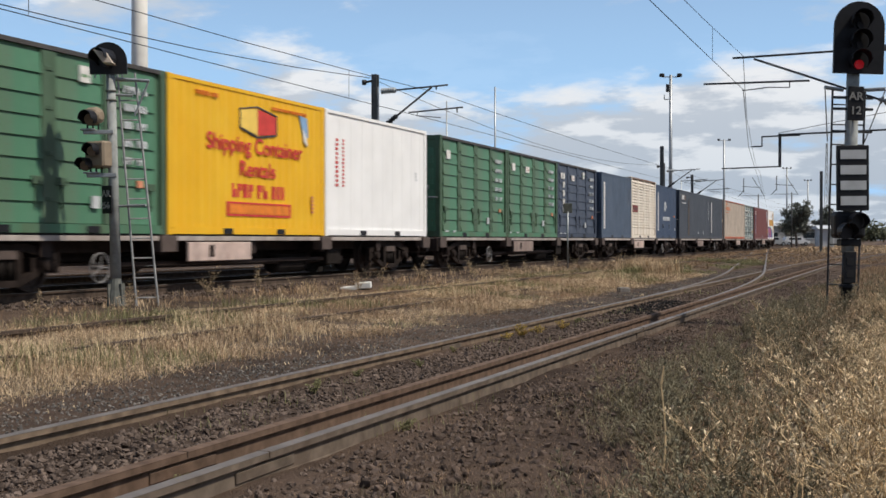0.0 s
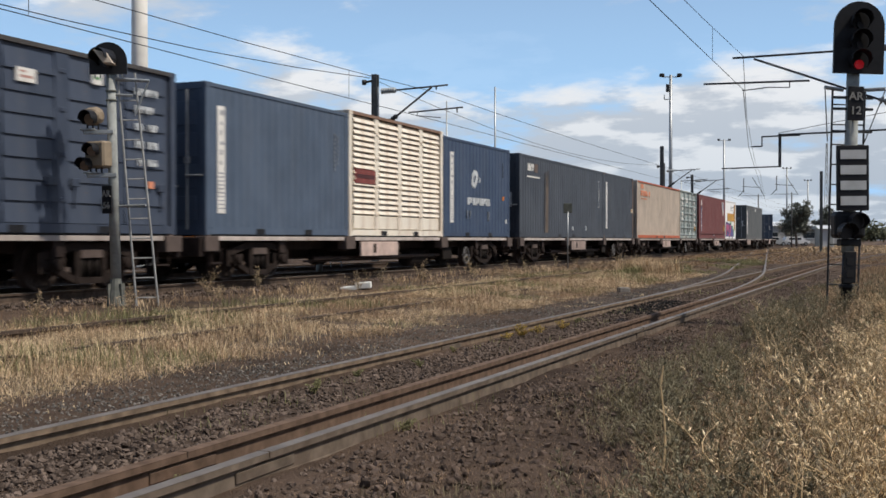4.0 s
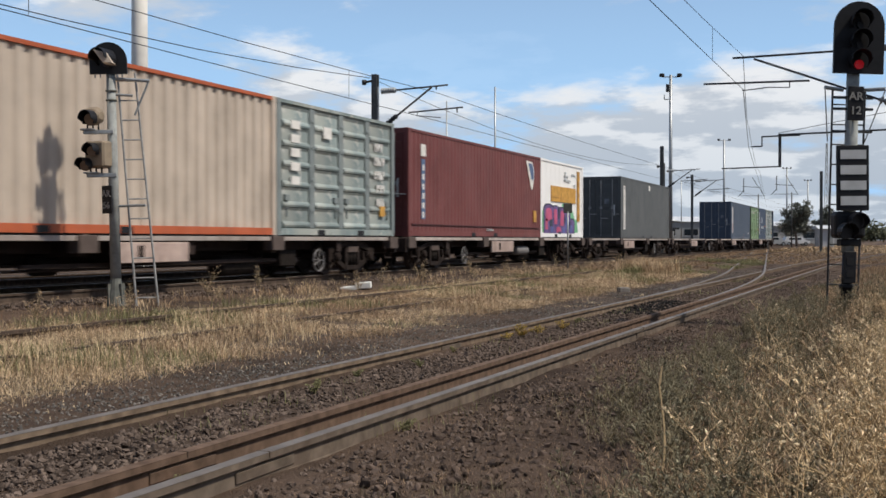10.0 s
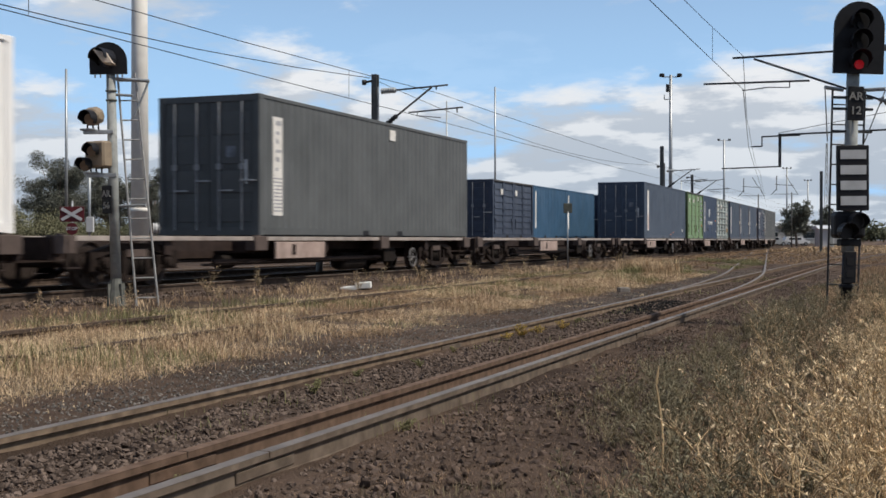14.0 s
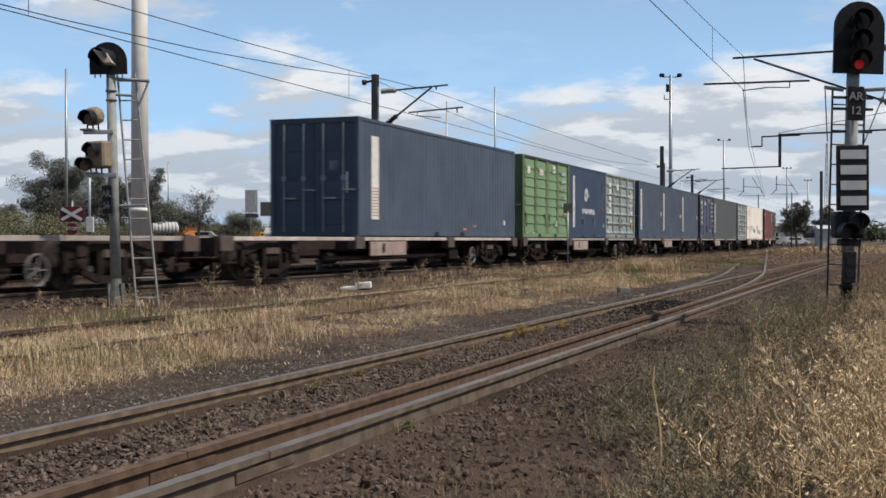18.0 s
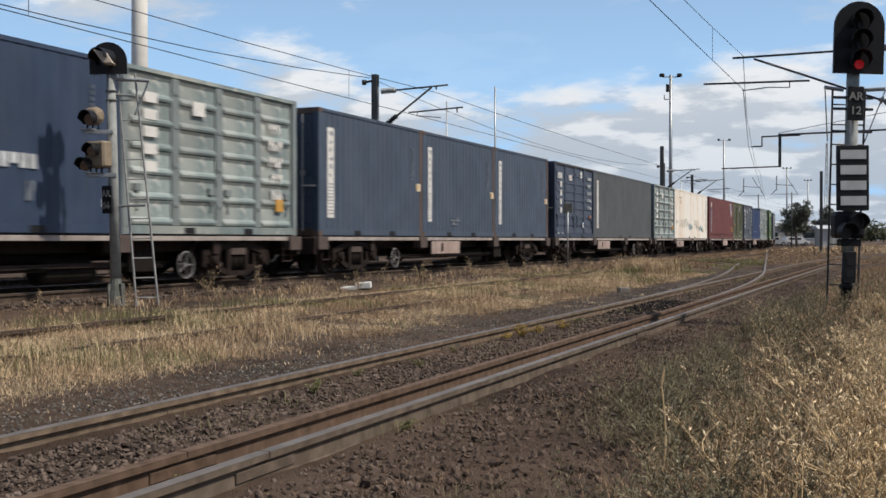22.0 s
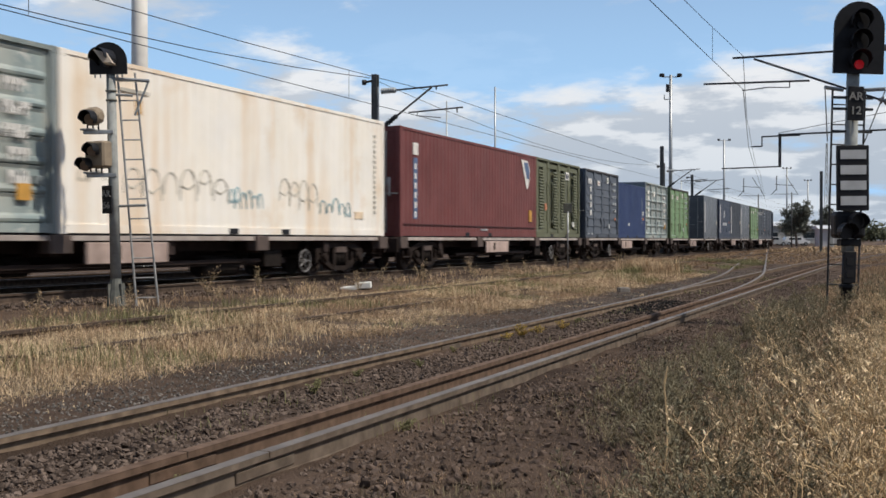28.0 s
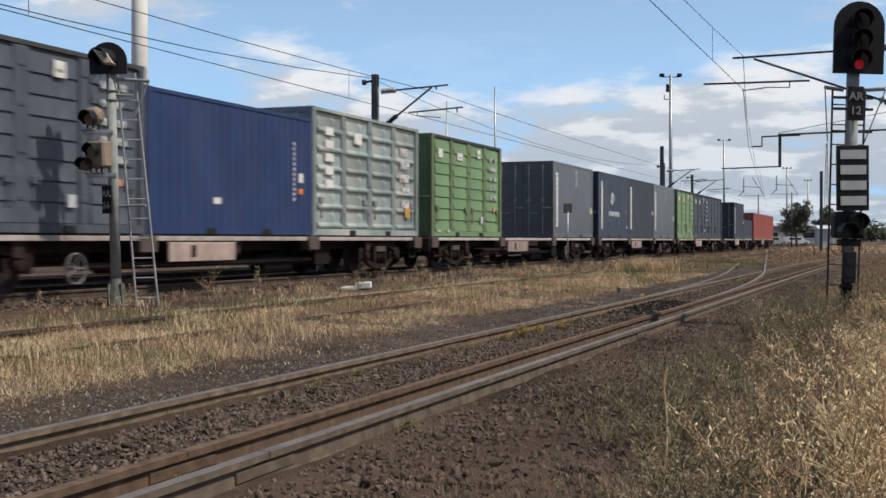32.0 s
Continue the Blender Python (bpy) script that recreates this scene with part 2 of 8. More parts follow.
def axis(fine0, fine1, step, far):
    inner = list(np.arange(fine0, fine1 + 1e-6, step))
    grow, outer, d = [], [], step
    x = fine1
    while x < far:
        d *= 1.5
        x += d
        outer.append(min(x, far))
    x, d = fine0, step
    while x > -far:
        d *= 1.5
        x -= d
        grow.append(max(x, -far))
    return grow[::-1] + inner + outer


def build_ground():
    xs, ys = axis(-16.2, 2.0, 0.1, 4000.0), axis(3.0, 30.0, 0.14, 4000.0)
    v = []
    for y in ys:
        for x in xs:
            z = float(ground_z(x, y))
            if -16 < x < 4 and 2 < y < 43:
                z += lump(x, y, 0.018) + (0.022 * noise.noise((x * 5.5, y * 5.5, 1.7)) if -2.7 < x < 1 else 0.0)
            v.append((x, y, z))
    n = len(xs)
    f = [(j * n + i, j * n + i + 1, (j + 1) * n + i + 1, (j + 1) * n + i) for j in range(len(ys) - 1) for i in range(n - 1)]
    m = bpy.data.materials.new("dirt and cinders")
    m.use_nodes = True
    nt = m.node_tree
    N, L = nt.nodes.new, nt.links.new
    p = nt.nodes["Principled BSDF"]
    p.inputs["Roughness"].default_value = 0.95
    p.inputs["Specular IOR Level"].default_value = 0.08
    tc = N("ShaderNodeTexCoord")
    a, b, c = N("ShaderNodeTexNoise"), N("ShaderNodeTexNoise"), N("ShaderNodeTexNoise")
    for nd, s in ((a, 0.55), (b, 7.0), (c, 60.0)):
        nd.inputs["Scale"].default_value, nd.inputs["Detail"].default_value = s, 8.0
        L(tc.outputs["Object"], nd.inputs["Vector"])
    ra, rb = N("ShaderNodeValToRGB"), N("ShaderNodeValToRGB")
    ra.color_ramp.elements[0].position, ra.color_ramp.elements[1].position = 0.38, 0.66
    ra.color_ramp.elements[0].color, ra.color_ramp.elements[1].color = (0.058, 0.044, 0.037, 1), (0.140, 0.102, 0.080, 1)
    rb.color_ramp.elements[0].color, rb.color_ramp.elements[1].color = (0.38, 0.35, 0.33, 1), (1.4, 1.32, 1.2, 1)
    L(a.outputs["Fac"], ra.inputs["Fac"])
    L(b.outputs["Fac"], rb.inputs["Fac"])
    mx = N("ShaderNodeMixRGB")
    mx.blend_type = "MULTIPLY"
    mx.inputs["Fac"].default_value = 0.9
    L(ra.outputs["Color"], mx.inputs["Color1"])
    L(rb.outputs["Color"], mx.inputs["Color2"])
    # trodden straw lies over the earth between the disused track and the main line
    sp = N("ShaderNodeSeparateXYZ")
    L(tc.outputs["Object"], sp.inputs[0])
    edges = []
    for lo, hi in ((-10.6, -9.0), (-5.3, -6.6)):
        e = N("ShaderNodeMapRange")
        e.inputs["From Min"].default_value, e.inputs["From Max"].default_value = lo, hi
        L(sp.outputs["X"], e.inputs["Value"])
        edges.append(e)
    band = N("ShaderNodeMath")
    band.operation = "MULTIPLY"
    L(edges[0].outputs["Result"], band.inputs[0])
    L(edges[1].outputs["Result"], band.inputs[1])
    cut = N("ShaderNodeMath")
    cut.operation = "MULTIPLY"
    patch = N("ShaderNodeValToRGB")
    patch.color_ramp.elements[0].position, patch.color_ramp.elements[1].position = 0.36, 0.60
    L(b.outputs["Fac"], patch.inputs["Fac"])
    L(band.outputs[0], cut.inputs[0])
    L(patch.outputs["Color"], cut.inputs[1])
    straw = N("ShaderNodeMixRGB")
    straw.inputs["Color2"].default_value = (0.155, 0.11, 0.075, 1)
    L(cut.outputs[0], straw.inputs["Fac"])
    L(mx.outputs["Color"], straw.inputs["Color1"])
    L(straw.outputs["Color"], p.inputs["Base Color"])
    bu = N("ShaderNodeBump")
    bu.inputs["Strength"].default_value, bu.inputs["Distance"].default_value = 0.9, 0.035
    L(c.outputs["Fac"], bu.inputs["Height"])
    L(bu.outputs["Normal"], p.inputs["Normal"])
    ob = new("ground", bar("ground", v, f, m, True))
    tagged(ob, "dark cinder and dry earth ground of a rail yard", "ground", kind="structure")


build_ground()


# ---- tracks ----
def sweep(pts, prof, material, closed=True):
    """A rail profile (across, up) swept along points (x, y, z) of a nearly straight line."""
    v, f = [], []
    n = len(prof)
    for i, (x, y, z) in enumerate(pts):
        a, b = pts[max(i - 1, 0)], pts[min(i + 1, len(pts) - 1)]
        d = Vector((b[0] - a[0], b[1] - a[1], 0)).normalized()
        for u, w in prof:
            v.append((x + d.y * u, y - d.x * u, z + w))
    for i in range(len(pts) - 1):
        for k in range(n):
            q = (k + 1) % n
            f.append((i * n + k, i * n + q, (i + 1) * n + q, (i + 1) * n + k))
    f.append(tuple(range(n))[::-1])
    f.append(tuple((len(pts) - 1) * n + k for k in range(n)))
    return v, f


BODY = ((-0.07, -0.16), (0.07, -0.16), (0.07, -0.147), (0.012, -0.128), (0.009, -0.046), (0.034, -0.036), (0.034, -0.006), (-0.034, -0.006), (-0.034, -0.036),
        (-0.009, -0.046), (-0.012, -0.128), (-0.07, -0.147))
HEAD = ((-0.034, -0.006), (0.034, -0.006), (0.036, -0.003), (0.026, 0.0), (-0.026, 0.0), (-0.036, -0.003))


def rail(pts, parent, rust, shiny=True):
    r = part("rail", bar("rail", *sweep(pts, BODY, None), rust), None, parent)
    part("rail_head", bar("rail_head", *sweep(pts, HEAD, None), M_RAILHEAD if shiny else rust), None, r)
    return r


def straight(x, z, y0=-60.0, y1=420.0):
    return [(x, y0, z), (x, 0.0, z), (x, 60.0, z), (x, y1, z)]


def near_drift(y):
    """The dual gauge track runs a little aslant and bends to the right beyond the crossover."""
    return 0.006 * (y - 4.0) + (max(0.0, y - 42.0) ** 2 / 1900 if y < 110 else 2.43 + (y - 110) * 0.0716)


def near_line(dx):
    return [(NEAR_X + dx + near_drift(y), y, NEAR_Z) for y in [-60.0, 0.0, 20.0, 40.0] + list(np.arange(45.0, 111.0, 5.0)) + [160.0, 260.0]]


M_RUSTGREY = mat("grey-brown rail", (0.15, 0.118, 0.092), 0.85, 0.1, 7, 0.35, dirt=0.6, dirt_col=(0.09, 0.06, 0.045), bump=0.3)
M_RUSTRED = mat("red rusty rail", (0.14, 0.094, 0.068), 0.85, 0.1, 9, 0.35, dirt=0.5, dirt_col=(0.10, 0.055, 0.035), bump=0.3)
SLEEPER = mesh_of("sleeper", rounded(boxes((-1.3, 1.3, -0.115, 0.115, -0.12, 0.0)), 0.012), M_SLEEPER)


def sleepers(parent, x, z, y0, y1, step=0.65):
    y = y0
    while y < y1:
        s = part("sleeper", SLEEPER, None, parent)
        s.location = (x + random.uniform(-0.04, 0.04), y, z + random.uniform(-0.012, 0.008))
        s.rotation_euler.z = random.uniform(-0.015, 0.015)
        y += step


def build_tracks():
    t = thing("railway_track", pose(0, 0, 0), "dual gauge track with three rusty rails on worn sleepers", "railway track", "tracks", "structure")
    for dx in (-0.7525, 0.3845, 0.7525):
        rail(near_line(dx), t, M_RUST if dx < 0 else M_RUSTGREY if dx > 0.5 else M_RUSTRED, dx != 0.3845)
    for dx, y in ((0.3845, 4.8), (0.7525, 4.95), (-0.7525, 11.3), (0.7525, 13.6)):
        x = NEAR_X + dx + near_drift(y)
        fp = part("fishplate", rounded(boxes((0.006, 0.02, -0.28, 0.28, -0.112, -0.055)), 0.005), M_RUSTRED if dx == 0.3845 else M_RUSTGREY, t)
        fp.location = (x, y, NEAR_Z)
        part("joint_gap", boxes((-0.037, 0.037, -0.004, 0.004, -0.03, 0.0015)), M_RUSTDARK, fp)
    sleepers(t, NEAR_X + 0.1, NEAR_Z - 0.175, 3, 60)
    t = thing("railway_track", pose(0, 0, 0), "disused rusty track sunk in dry grass", "railway track", "tracks", "structure")
    for dx, dz in ((-0.7525, 0.0), (0.7525, -0.045)):
        rail([(MID_X + dx, -40, MID_Z + dz), (MID_X + dx, 30, MID_Z + dz), (MID_X + dx - 0.3, 62, MID_Z + dz), (MID_X + dx - 0.2, 100, MID_Z + dz)], t, M_RUSTDARK, False)
    t = thing("railway_track", pose(0, 0, 0), "main running track under the container train", "railway track", "tracks", "structure")
    for dx in (-0.7525, 0.7525):
        rail([path(u, dx) for u in list(np.arange(-60, 120, 20.0)) + list(np.arange(120, 150, 3.0)) + [160, 260, 420]], t, M_RUSTDARK)
    sleepers(t, TRAIN_X, RAIL_Z - 0.165, 2, 90)
    t = thing("railway_track", pose(0, 0, 0), "yard track beside the main line", "railway track", "tracks", "structure")
    for dx in (-0.7525, 0.7525):
        rail(straight(YARD_X + dx, RAIL_Z), t, M_RUSTDARK)
    # the crossover that leaves the near track for the main line
    t = thing("railway_track", pose(0, 0, 0), "curved crossover rails leaving the dual gauge track", "railway track", "tracks", "structure")
    for dx in (-0.7525, 0.3845):
        pts = []
        for k in range(35):
            y = 20 + k * 3.0
            off = crossover_off(y)
            pts.append((NEAR_X + dx + near_drift(20.0) - off, y, np.interp(off, (0, 9.6), (NEAR_Z, 0.44))))
        rail([p for p in pts if p[0] > TRAIN_X + dx], t, M_RUST)
    for y, x, w in ((21.0, -4.0, 1.9), (21.8, -4.0, 1.95), (22.6, -4.05, 2.0), (23.4, -4.05, 2.05), (24.2, -4.1, 2.1)):
        s = part("sleeper", SLEEPER, None, t)
        s.location = (x, y, 0.17)


def crossover_off(y):
    """How far the crossover has left the dual gauge track at y."""
    u = max(0.0, y - 20.0)
    return u * u / 400 if u < 20 else 1.0 + (u - 20) * 0.1


CURVE_AT, CURVE_R, CURVE_TURN = 118.9, 147.4, radians(8.5)


def path(u, side=0.0, z=None):
    """The main line at u metres along it: straight, then a bend to the left."""
    z = RAIL_Z if z is None else z
    a = min(max(0.0, u - CURVE_AT) / CURVE_R, CURVE_TURN)
    x = TRAIN_X - CURVE_R * (1 - math.cos(a))
    y = min(u, CURVE_AT) + CURVE_R * math.sin(a)
    rest = max(0.0, u - CURVE_AT - CURVE_R * CURVE_TURN)
    x, y = x - rest * math.sin(a), y + rest * math.cos(a)
    return (x + side * math.cos(a), y + side * math.sin(a), z)


build_tracks()

# ---- the container train ----
WAGON_STEP, FLOOR = 19.253, 0.905
L20, L40, WIDE = 6.058, 12.192, 2.438
HI, STD = 2.896, 2.591
SHAPES = {}


def shape(key, maker):
    if key not in SHAPES:
        SHAPES[key] = mesh_of(key[0], maker())
    return SHAPES[key]


def corrugated(length, height, pitch=0.28, depth=0.036):
    """A vertically corrugated sheet in the y-z plane, outer face at x = 0."""
    bm = bmesh.new()
    cols, y = [], 0.0
    while y < length - 0.02:
        for fy, fx in ((0, 0), (0.36, 0), (0.5, -depth), (0.86, -depth)):
            if y + fy * pitch < length:
                cols.append((y + fy * pitch, fx))
        y += pitch
    cols.append((length, 0))
    vs = [[bm.verts.new((x, y - length / 2, z)) for z in (0, height)] for y, x in cols]
    for a, b in zip(vs, vs[1:]):
        bm.faces.new((a[0], b[0], b[1], a[1]))
    return bm


def flat_side(length, height, step):
    """A plain sheeted wall with shallow upright creases at the sheet joints."""
    bm = bmesh.new()
    cols, y = [(-length / 2, 0.0)], -length / 2 + step
    while y < length / 2 - 0.1:
        cols += [(y - 0.014, 0.0), (y - 0.008, 0.006), (y + 0.008, 0.006), (y + 0.014, 0.0)]
        y += step
    cols.append((length / 2, 0.0))
    vs = [[bm.verts.new((x, yy, z)) for z in (0, height)] for yy, x in cols]
    for a, b in zip(vs, vs[1:]):
        bm.faces.new((a[0], b[0], b[1], a[1]))
    return bm


def board_piece(w, h, lip=0.04):
    """A lapped board: its lower edge stands proud."""
    bm = bmesh.new()
    prof = ((0.0, h), (0.012, h), (lip, 0.012), (lip, 0.0), (0.0, 0.0))
    a = [bm.verts.new((x, -w / 2, z)) for x, z in prof]
    b = [bm.verts.new((x, w / 2, z)) for x, z in prof]
    n = len(prof)
    for i in range(n):
        bm.faces.new((a[i], a[(i + 1) % n], b[(i + 1) % n], b[i]))
    bm.faces.new(a[::-1])
    bm.faces.new(b)
    return bm


def tray_piece(w, h):
    """A pressed tray between two rounded ribs."""
    bm = bmesh.new()
    prof = ((0.0, 0.0), (0.045, 0.02), (0.06, 0.06), (0.045, 0.10), (0.008, 0.14), (0.004, h - 0.06), (0.03, h - 0.01), (0.0, h))
    a = [bm.verts.new((x, -w / 2, z)) for x, z in prof]
    b = [bm.verts.new((x, w / 2, z)) for x, z in prof]
    n = len(prof)
    for i in range(n):
        bm.faces.new((a[i], a[(i + 1) % n], b[(i + 1) % n], b[i]))
    bm.faces.new(a[::-1])
    bm.faces.new(b)
    return bm


def container(length, height, style, paint_mat, label, marks=(), post_mat=None, rail_mat=None):
    """A container with its parts; local y along the train, base at z = 0, origin in the middle."""
    c = thing("shipping_container", pose(0, 0, 0), label, "shipping container", "containers on the train")
    hl, hw, h = length / 2, WIDE / 2, height
    pm = post_mat or paint_mat
    rm = rail_mat or paint_mat
    sl, sh = length - 0.3, h - 0.24
    for sx in (-1, 1):
        for sy in (-1, 1):
            p = coloured("corner_post", shape(("corner_post", height), lambda: rounded(boxes((-0.07, 0.07, -0.08, 0.08, 0.1, h - 0.1)), 0.015)), paint_mat if pm == P_POSTRUST and sy < 0 else pm, c)
            p.location = (sx * (hw - 0.07), sy * (hl - 0.08), 0)
            for z in (0, h - 0.118):
                q = coloured("corner_casting", shape(("corner_casting",), lambda: rounded(boxes((-0.081, 0.081, -0.089, 0.089, 0, 0.118)), 0.01)), pm, c)
                q.location = (sx * (hw - 0.081), sy * (hl - 0.089), z)
        # On boarded containers the roof edge's shadow and grime are put into this colour.
        tm = rail_mat or (P_TOPSHADE if style == "panel" else rm)
        r = coloured("top_rail", shape(("top_rail", length), lambda: boxes((-0.035, 0.035, -hl + 0.17, hl - 0.17, -0.07, 0))), tm, c)
        r.location = (sx * (hw - 0.035), 0, h - 0.01)
        r = coloured("bottom_rail", shape(("bottom_rail", length), lambda: boxes((-0.03, 0.03, -hl + 0.17, hl - 0.17, 0, 0.14))), paint_mat if rail_mat == P_ROOFRUST else rm, c)
        r.location = (sx * (hw - 0.03), 0, 0.02)
        # Thin black plates stand for the shaded insides of the fork pockets.
        for y in (-1.03, 1.03):
            q = part("fork_pocket", shape(("fork_pocket",), lambda: boxes((-0.01, 0.01, -0.17, 0.17, 0, 0.11))), None, c)
            q.location = (sx * (hw - 0.006), y, 0.025)
        if style == "corrugated":
            w = coloured("side_wall", shape(("side_wall", length, height, style), lambda: corrugated(sl, sh, 0.28, 0.012)), paint_mat, c)
        elif style == "ridged":
            w = coloured("side_wall", shape(("side_wall", length, height, style), lambda: corrugated(sl, sh, 0.34, 0.045)), paint_mat, c)
        elif style == "shallow":
            w = coloured("side_wall", shape(("side_wall", length, height, style), lambda: corrugated(sl, sh, 0.3, 0.009)), paint_mat, c)
        elif style == "reefer":
            w = coloured("side_wall", shape(("side_wall", length, height, style), lambda: flat_side(sl, sh, 0.61)), paint_mat, c)
        else:
            w = coloured("side_wall", shape(("side_wall", length, height, "plain"), lambda: boxes((-0.03, 0.0, -sl / 2, sl / 2, 0, sh))), paint_mat, c)
        w.location = (sx * (hw - (0.012 if style in ("corrugated", "shallow") else 0.03 if style in ("ridged", "reefer") else 0.13 if style in ("louvre", "vent") else 0.06)), 0, 0.16)
        w.rotation_euler.z = 0 if sx > 0 else math.pi
        if style in ("corrugated", "ridged", "shallow", "reefer") or sx < 0:
            continue
        bays = 4 if length < 8 else 8
        bw, f0 = sl / bays, hw - 0.06
        for b in range(bays):
            yc = -sl / 2 + (b + 0.5) * bw
            if style == "panel":
                rows, pw = 8, bw - 0.34
                for row in range(rows):
                    q = coloured("side_board", shape(("side_board", round(bw, 2), height), lambda: board_piece(pw, (sh - 0.06) / rows - 0.008)), paint_mat, c)
                    q.location = (f0, yc, 0.17 + row * (sh - 0.06) / rows)
            elif style == "tray":
                rows, pw = 6, bw - 0.26
                for row in range(rows):
                    q = coloured("side_tray", shape(("side_tray", round(bw, 2), height), lambda: tray_piece(pw, (sh - 0.06) / rows)), paint_mat, c)
                    q.location = (f0, yc, 0.17 + row * (sh - 0.06) / rows)
            elif style == "louvre":
                rows = 17
                for row in range(rows):
                    q = coloured("slat", shape(("slat", height), lambda: board_piece(bw - 0.26, (sh - 0.42) / rows - 0.034, 0.06)), paint_mat, c)
                    q.location = (f0, yc, 0.54 + row * (sh - 0.42) / rows)
                q = coloured("kick_panel", shape(("kick_panel", height), lambda: rounded(boxes((0, 0.04, -bw / 2 + 0.14, bw / 2 - 0.14, 0, 0.32)), 0.01)), paint_mat, c)
                q.location = (f0, yc, 0.18)
            elif style == "vent":
                side = 0.16 if b % 2 else -0.16
                rows = 20
                for row in range(rows):
                    q = coloured("slat", shape(("slat", "vent", height), lambda: board_piece(0.52, (sh - 0.5) / rows - 0.045, 0.06)), paint_mat, c)
                    q.location = (f0 + 0.012, yc + side * 1.3, 0.36 + row * (sh - 0.5) / rows)
                for lo_, hi_ in ((-bw / 2 + 0.1, side * 1.3 - 0.26), (side * 1.3 + 0.26, bw / 2 - 0.1)):
                    q = coloured("flat_panel", shape(("flat_panel", round(lo_, 2), height), lambda: rounded(boxes((0, 0.022, lo_, hi_, 0.16, sh - 0.26)), 0.006)), paint_mat, c)
                    q.location = (f0, yc, 0.18)
                    if hi_ - lo_ > 0.3:
                        mid = (lo_ + hi_) / 2
                        r = coloured("pressed_rim", shape(("pressed_rim", round(lo_, 2), height), lambda: boxes((0, 0.02, mid - 0.2, mid - 0.16, 0.4, 1.9), (0, 0.02, mid + 0.16, mid + 0.2, 0.4, 1.9), (0, 0.02, mid - 0.16, mid + 0.16, 1.86, 1.9), (0, 0.02, mid - 0.16, mid + 0.16, 0.4, 0.44))), paint_mat, q)
                        r.location.x = 0.02
                q = coloured("vent_frame", shape(("vent_frame", height), lambda: boxes((0, 0.02, -bw / 2 + 0.1, bw / 2 - 0.1, 0, 0.16), (0, 0.02, -bw / 2 + 0.1, bw / 2 - 0.1, sh - 0.26, sh - 0.1))), paint_mat, c)
                q.location = (f0, yc, 0.18)
            if style in ("panel", "vent", "tray"):
                q = coloured("door_latch", shape(("door_latch",), lambda: rounded(boxes((0, 0.06, -0.1, 0.1, 0, 0.13), (0.02, 0.05, -0.02, 0.02, -0.35, 0.1)), 0.008)), pm, c)
                q.location = (f0 + 0.01, yc + (0.3 if b % 2 else -0.3) * bw, 0.75)
        for b in range(1, bays):
            wide = 0.17 if style == "panel" and b % 2 == 0 else 0.12
            q = coloured("side_post", shape(("side_post", height, wide), lambda: rounded(boxes((0, 0.05, -wide, wide, 0, sh)), 0.012)), pm, c)
            q.location = (f0 - 0.005, -sl / 2 + b * bw, 0.16)
            for z in (0.5, 1.2, 1.9, 2.5):
                q2 = coloured("hinge", shape(("hinge",), lambda: rounded(boxes((0, 0.03, -0.06, 0.06, 0, 0.07)), 0.008)), pm, q)
                q2.location = (0.04, 0, z - 0.16)
    q = part("floor", shape(("floor", length), lambda: boxes((-hw + 0.07, hw - 0.07, -hl + 0.12, hl - 0.12, -0.015, 0.1))), None, c)
    r = coloured("roof", shape(("roof", length, height), lambda: boxes((-hw + 0.06, hw - 0.06, -hl + 0.1, hl - 0.1, -0.05, -0.015))), paint_mat, c)
    r.location = (0, 0, h)
    for sy in (-1, 1):
        q = coloured("end_header", shape(("end_header",), lambda: boxes((-hw + 0.14, hw - 0.14, -0.05, 0.05, -0.13, 0))), pm, c)
        q.location = (0, sy * (hl - 0.06), h - 0.005)
        q = coloured("end_sill", shape(("end_sill",), lambda: boxes((-hw + 0.14, hw - 0.14, -0.05, 0.05, 0, 0.16))), pm, c)
        q.location = (0, sy * (hl - 0.06), 0.01)
    for sx in (-1, 1):
        d = coloured("door", shape(("door", height), lambda: boxes((-0.53, 0.53, -0.02, 0.02, 0, h - 0.3))), paint_mat, c)
        d.location = (sx * 0.54, -hl + 0.06, 0.16)
        for k in range(4):
            q = coloured("door_panel", shape(("door_panel", height), lambda: rounded(boxes((-0.45, 0.45, -0.035, -0.018, 0, (h - 0.5) / 4 - 0.14)), 0.008)), paint_mat, d)
            q.location = (0, 0, 0.12 + k * (h - 0.5) / 4)
        if length == L40 and sx > 0:
            part("door_label", boxes((-0.12, 0.1, -0.042, -0.034, 1.45, 1.68)), M_SCUFF, d)
            part("door_label", boxes((0.32, 0.38, -0.042, -0.034, 0.9, 1.4)), M_FADED, d)
        for bx in (-0.28, 0.26):
            part("lock_bar", shape(("lock_bar", height), lambda: tubes(((0, 0, -0.05), (0, 0, h - 0.3), 0.02), n=6)), None, d).location = (bx, -0.06, 0)
            part("bar_handle", shape(("bar_handle",), lambda: rounded(boxes((-0.02, 0.34, -0.03, 0.0, 0, 0.035)), 0.005)), None, d).location = (bx, -0.07, 0.75 if bx < 0 else 0.95)
            part("bar_bracket", shape(("bar_bracket",), lambda: rounded(boxes((-0.06, 0.06, -0.02, 0.02, 0, 0.12)), 0.005)), None, d).location = (bx, -0.06, 1.2)
    for key in (("lock_bar", height), ("bar_handle",), ("bar_bracket",), ("fork_pocket",), ("floor", length)):
        SHAPES[key].materials.clear()
        SHAPES[key].materials.append(M_BLACK if key[0] in ("fork_pocket", "floor") else M_BARGREY)
    w = coloured("end_wall", shape(("end_wall", height), lambda: boxes((-hw + 0.13, hw - 0.13, -0.03, 0.02, 0, h - 0.3))), paint_mat, c)
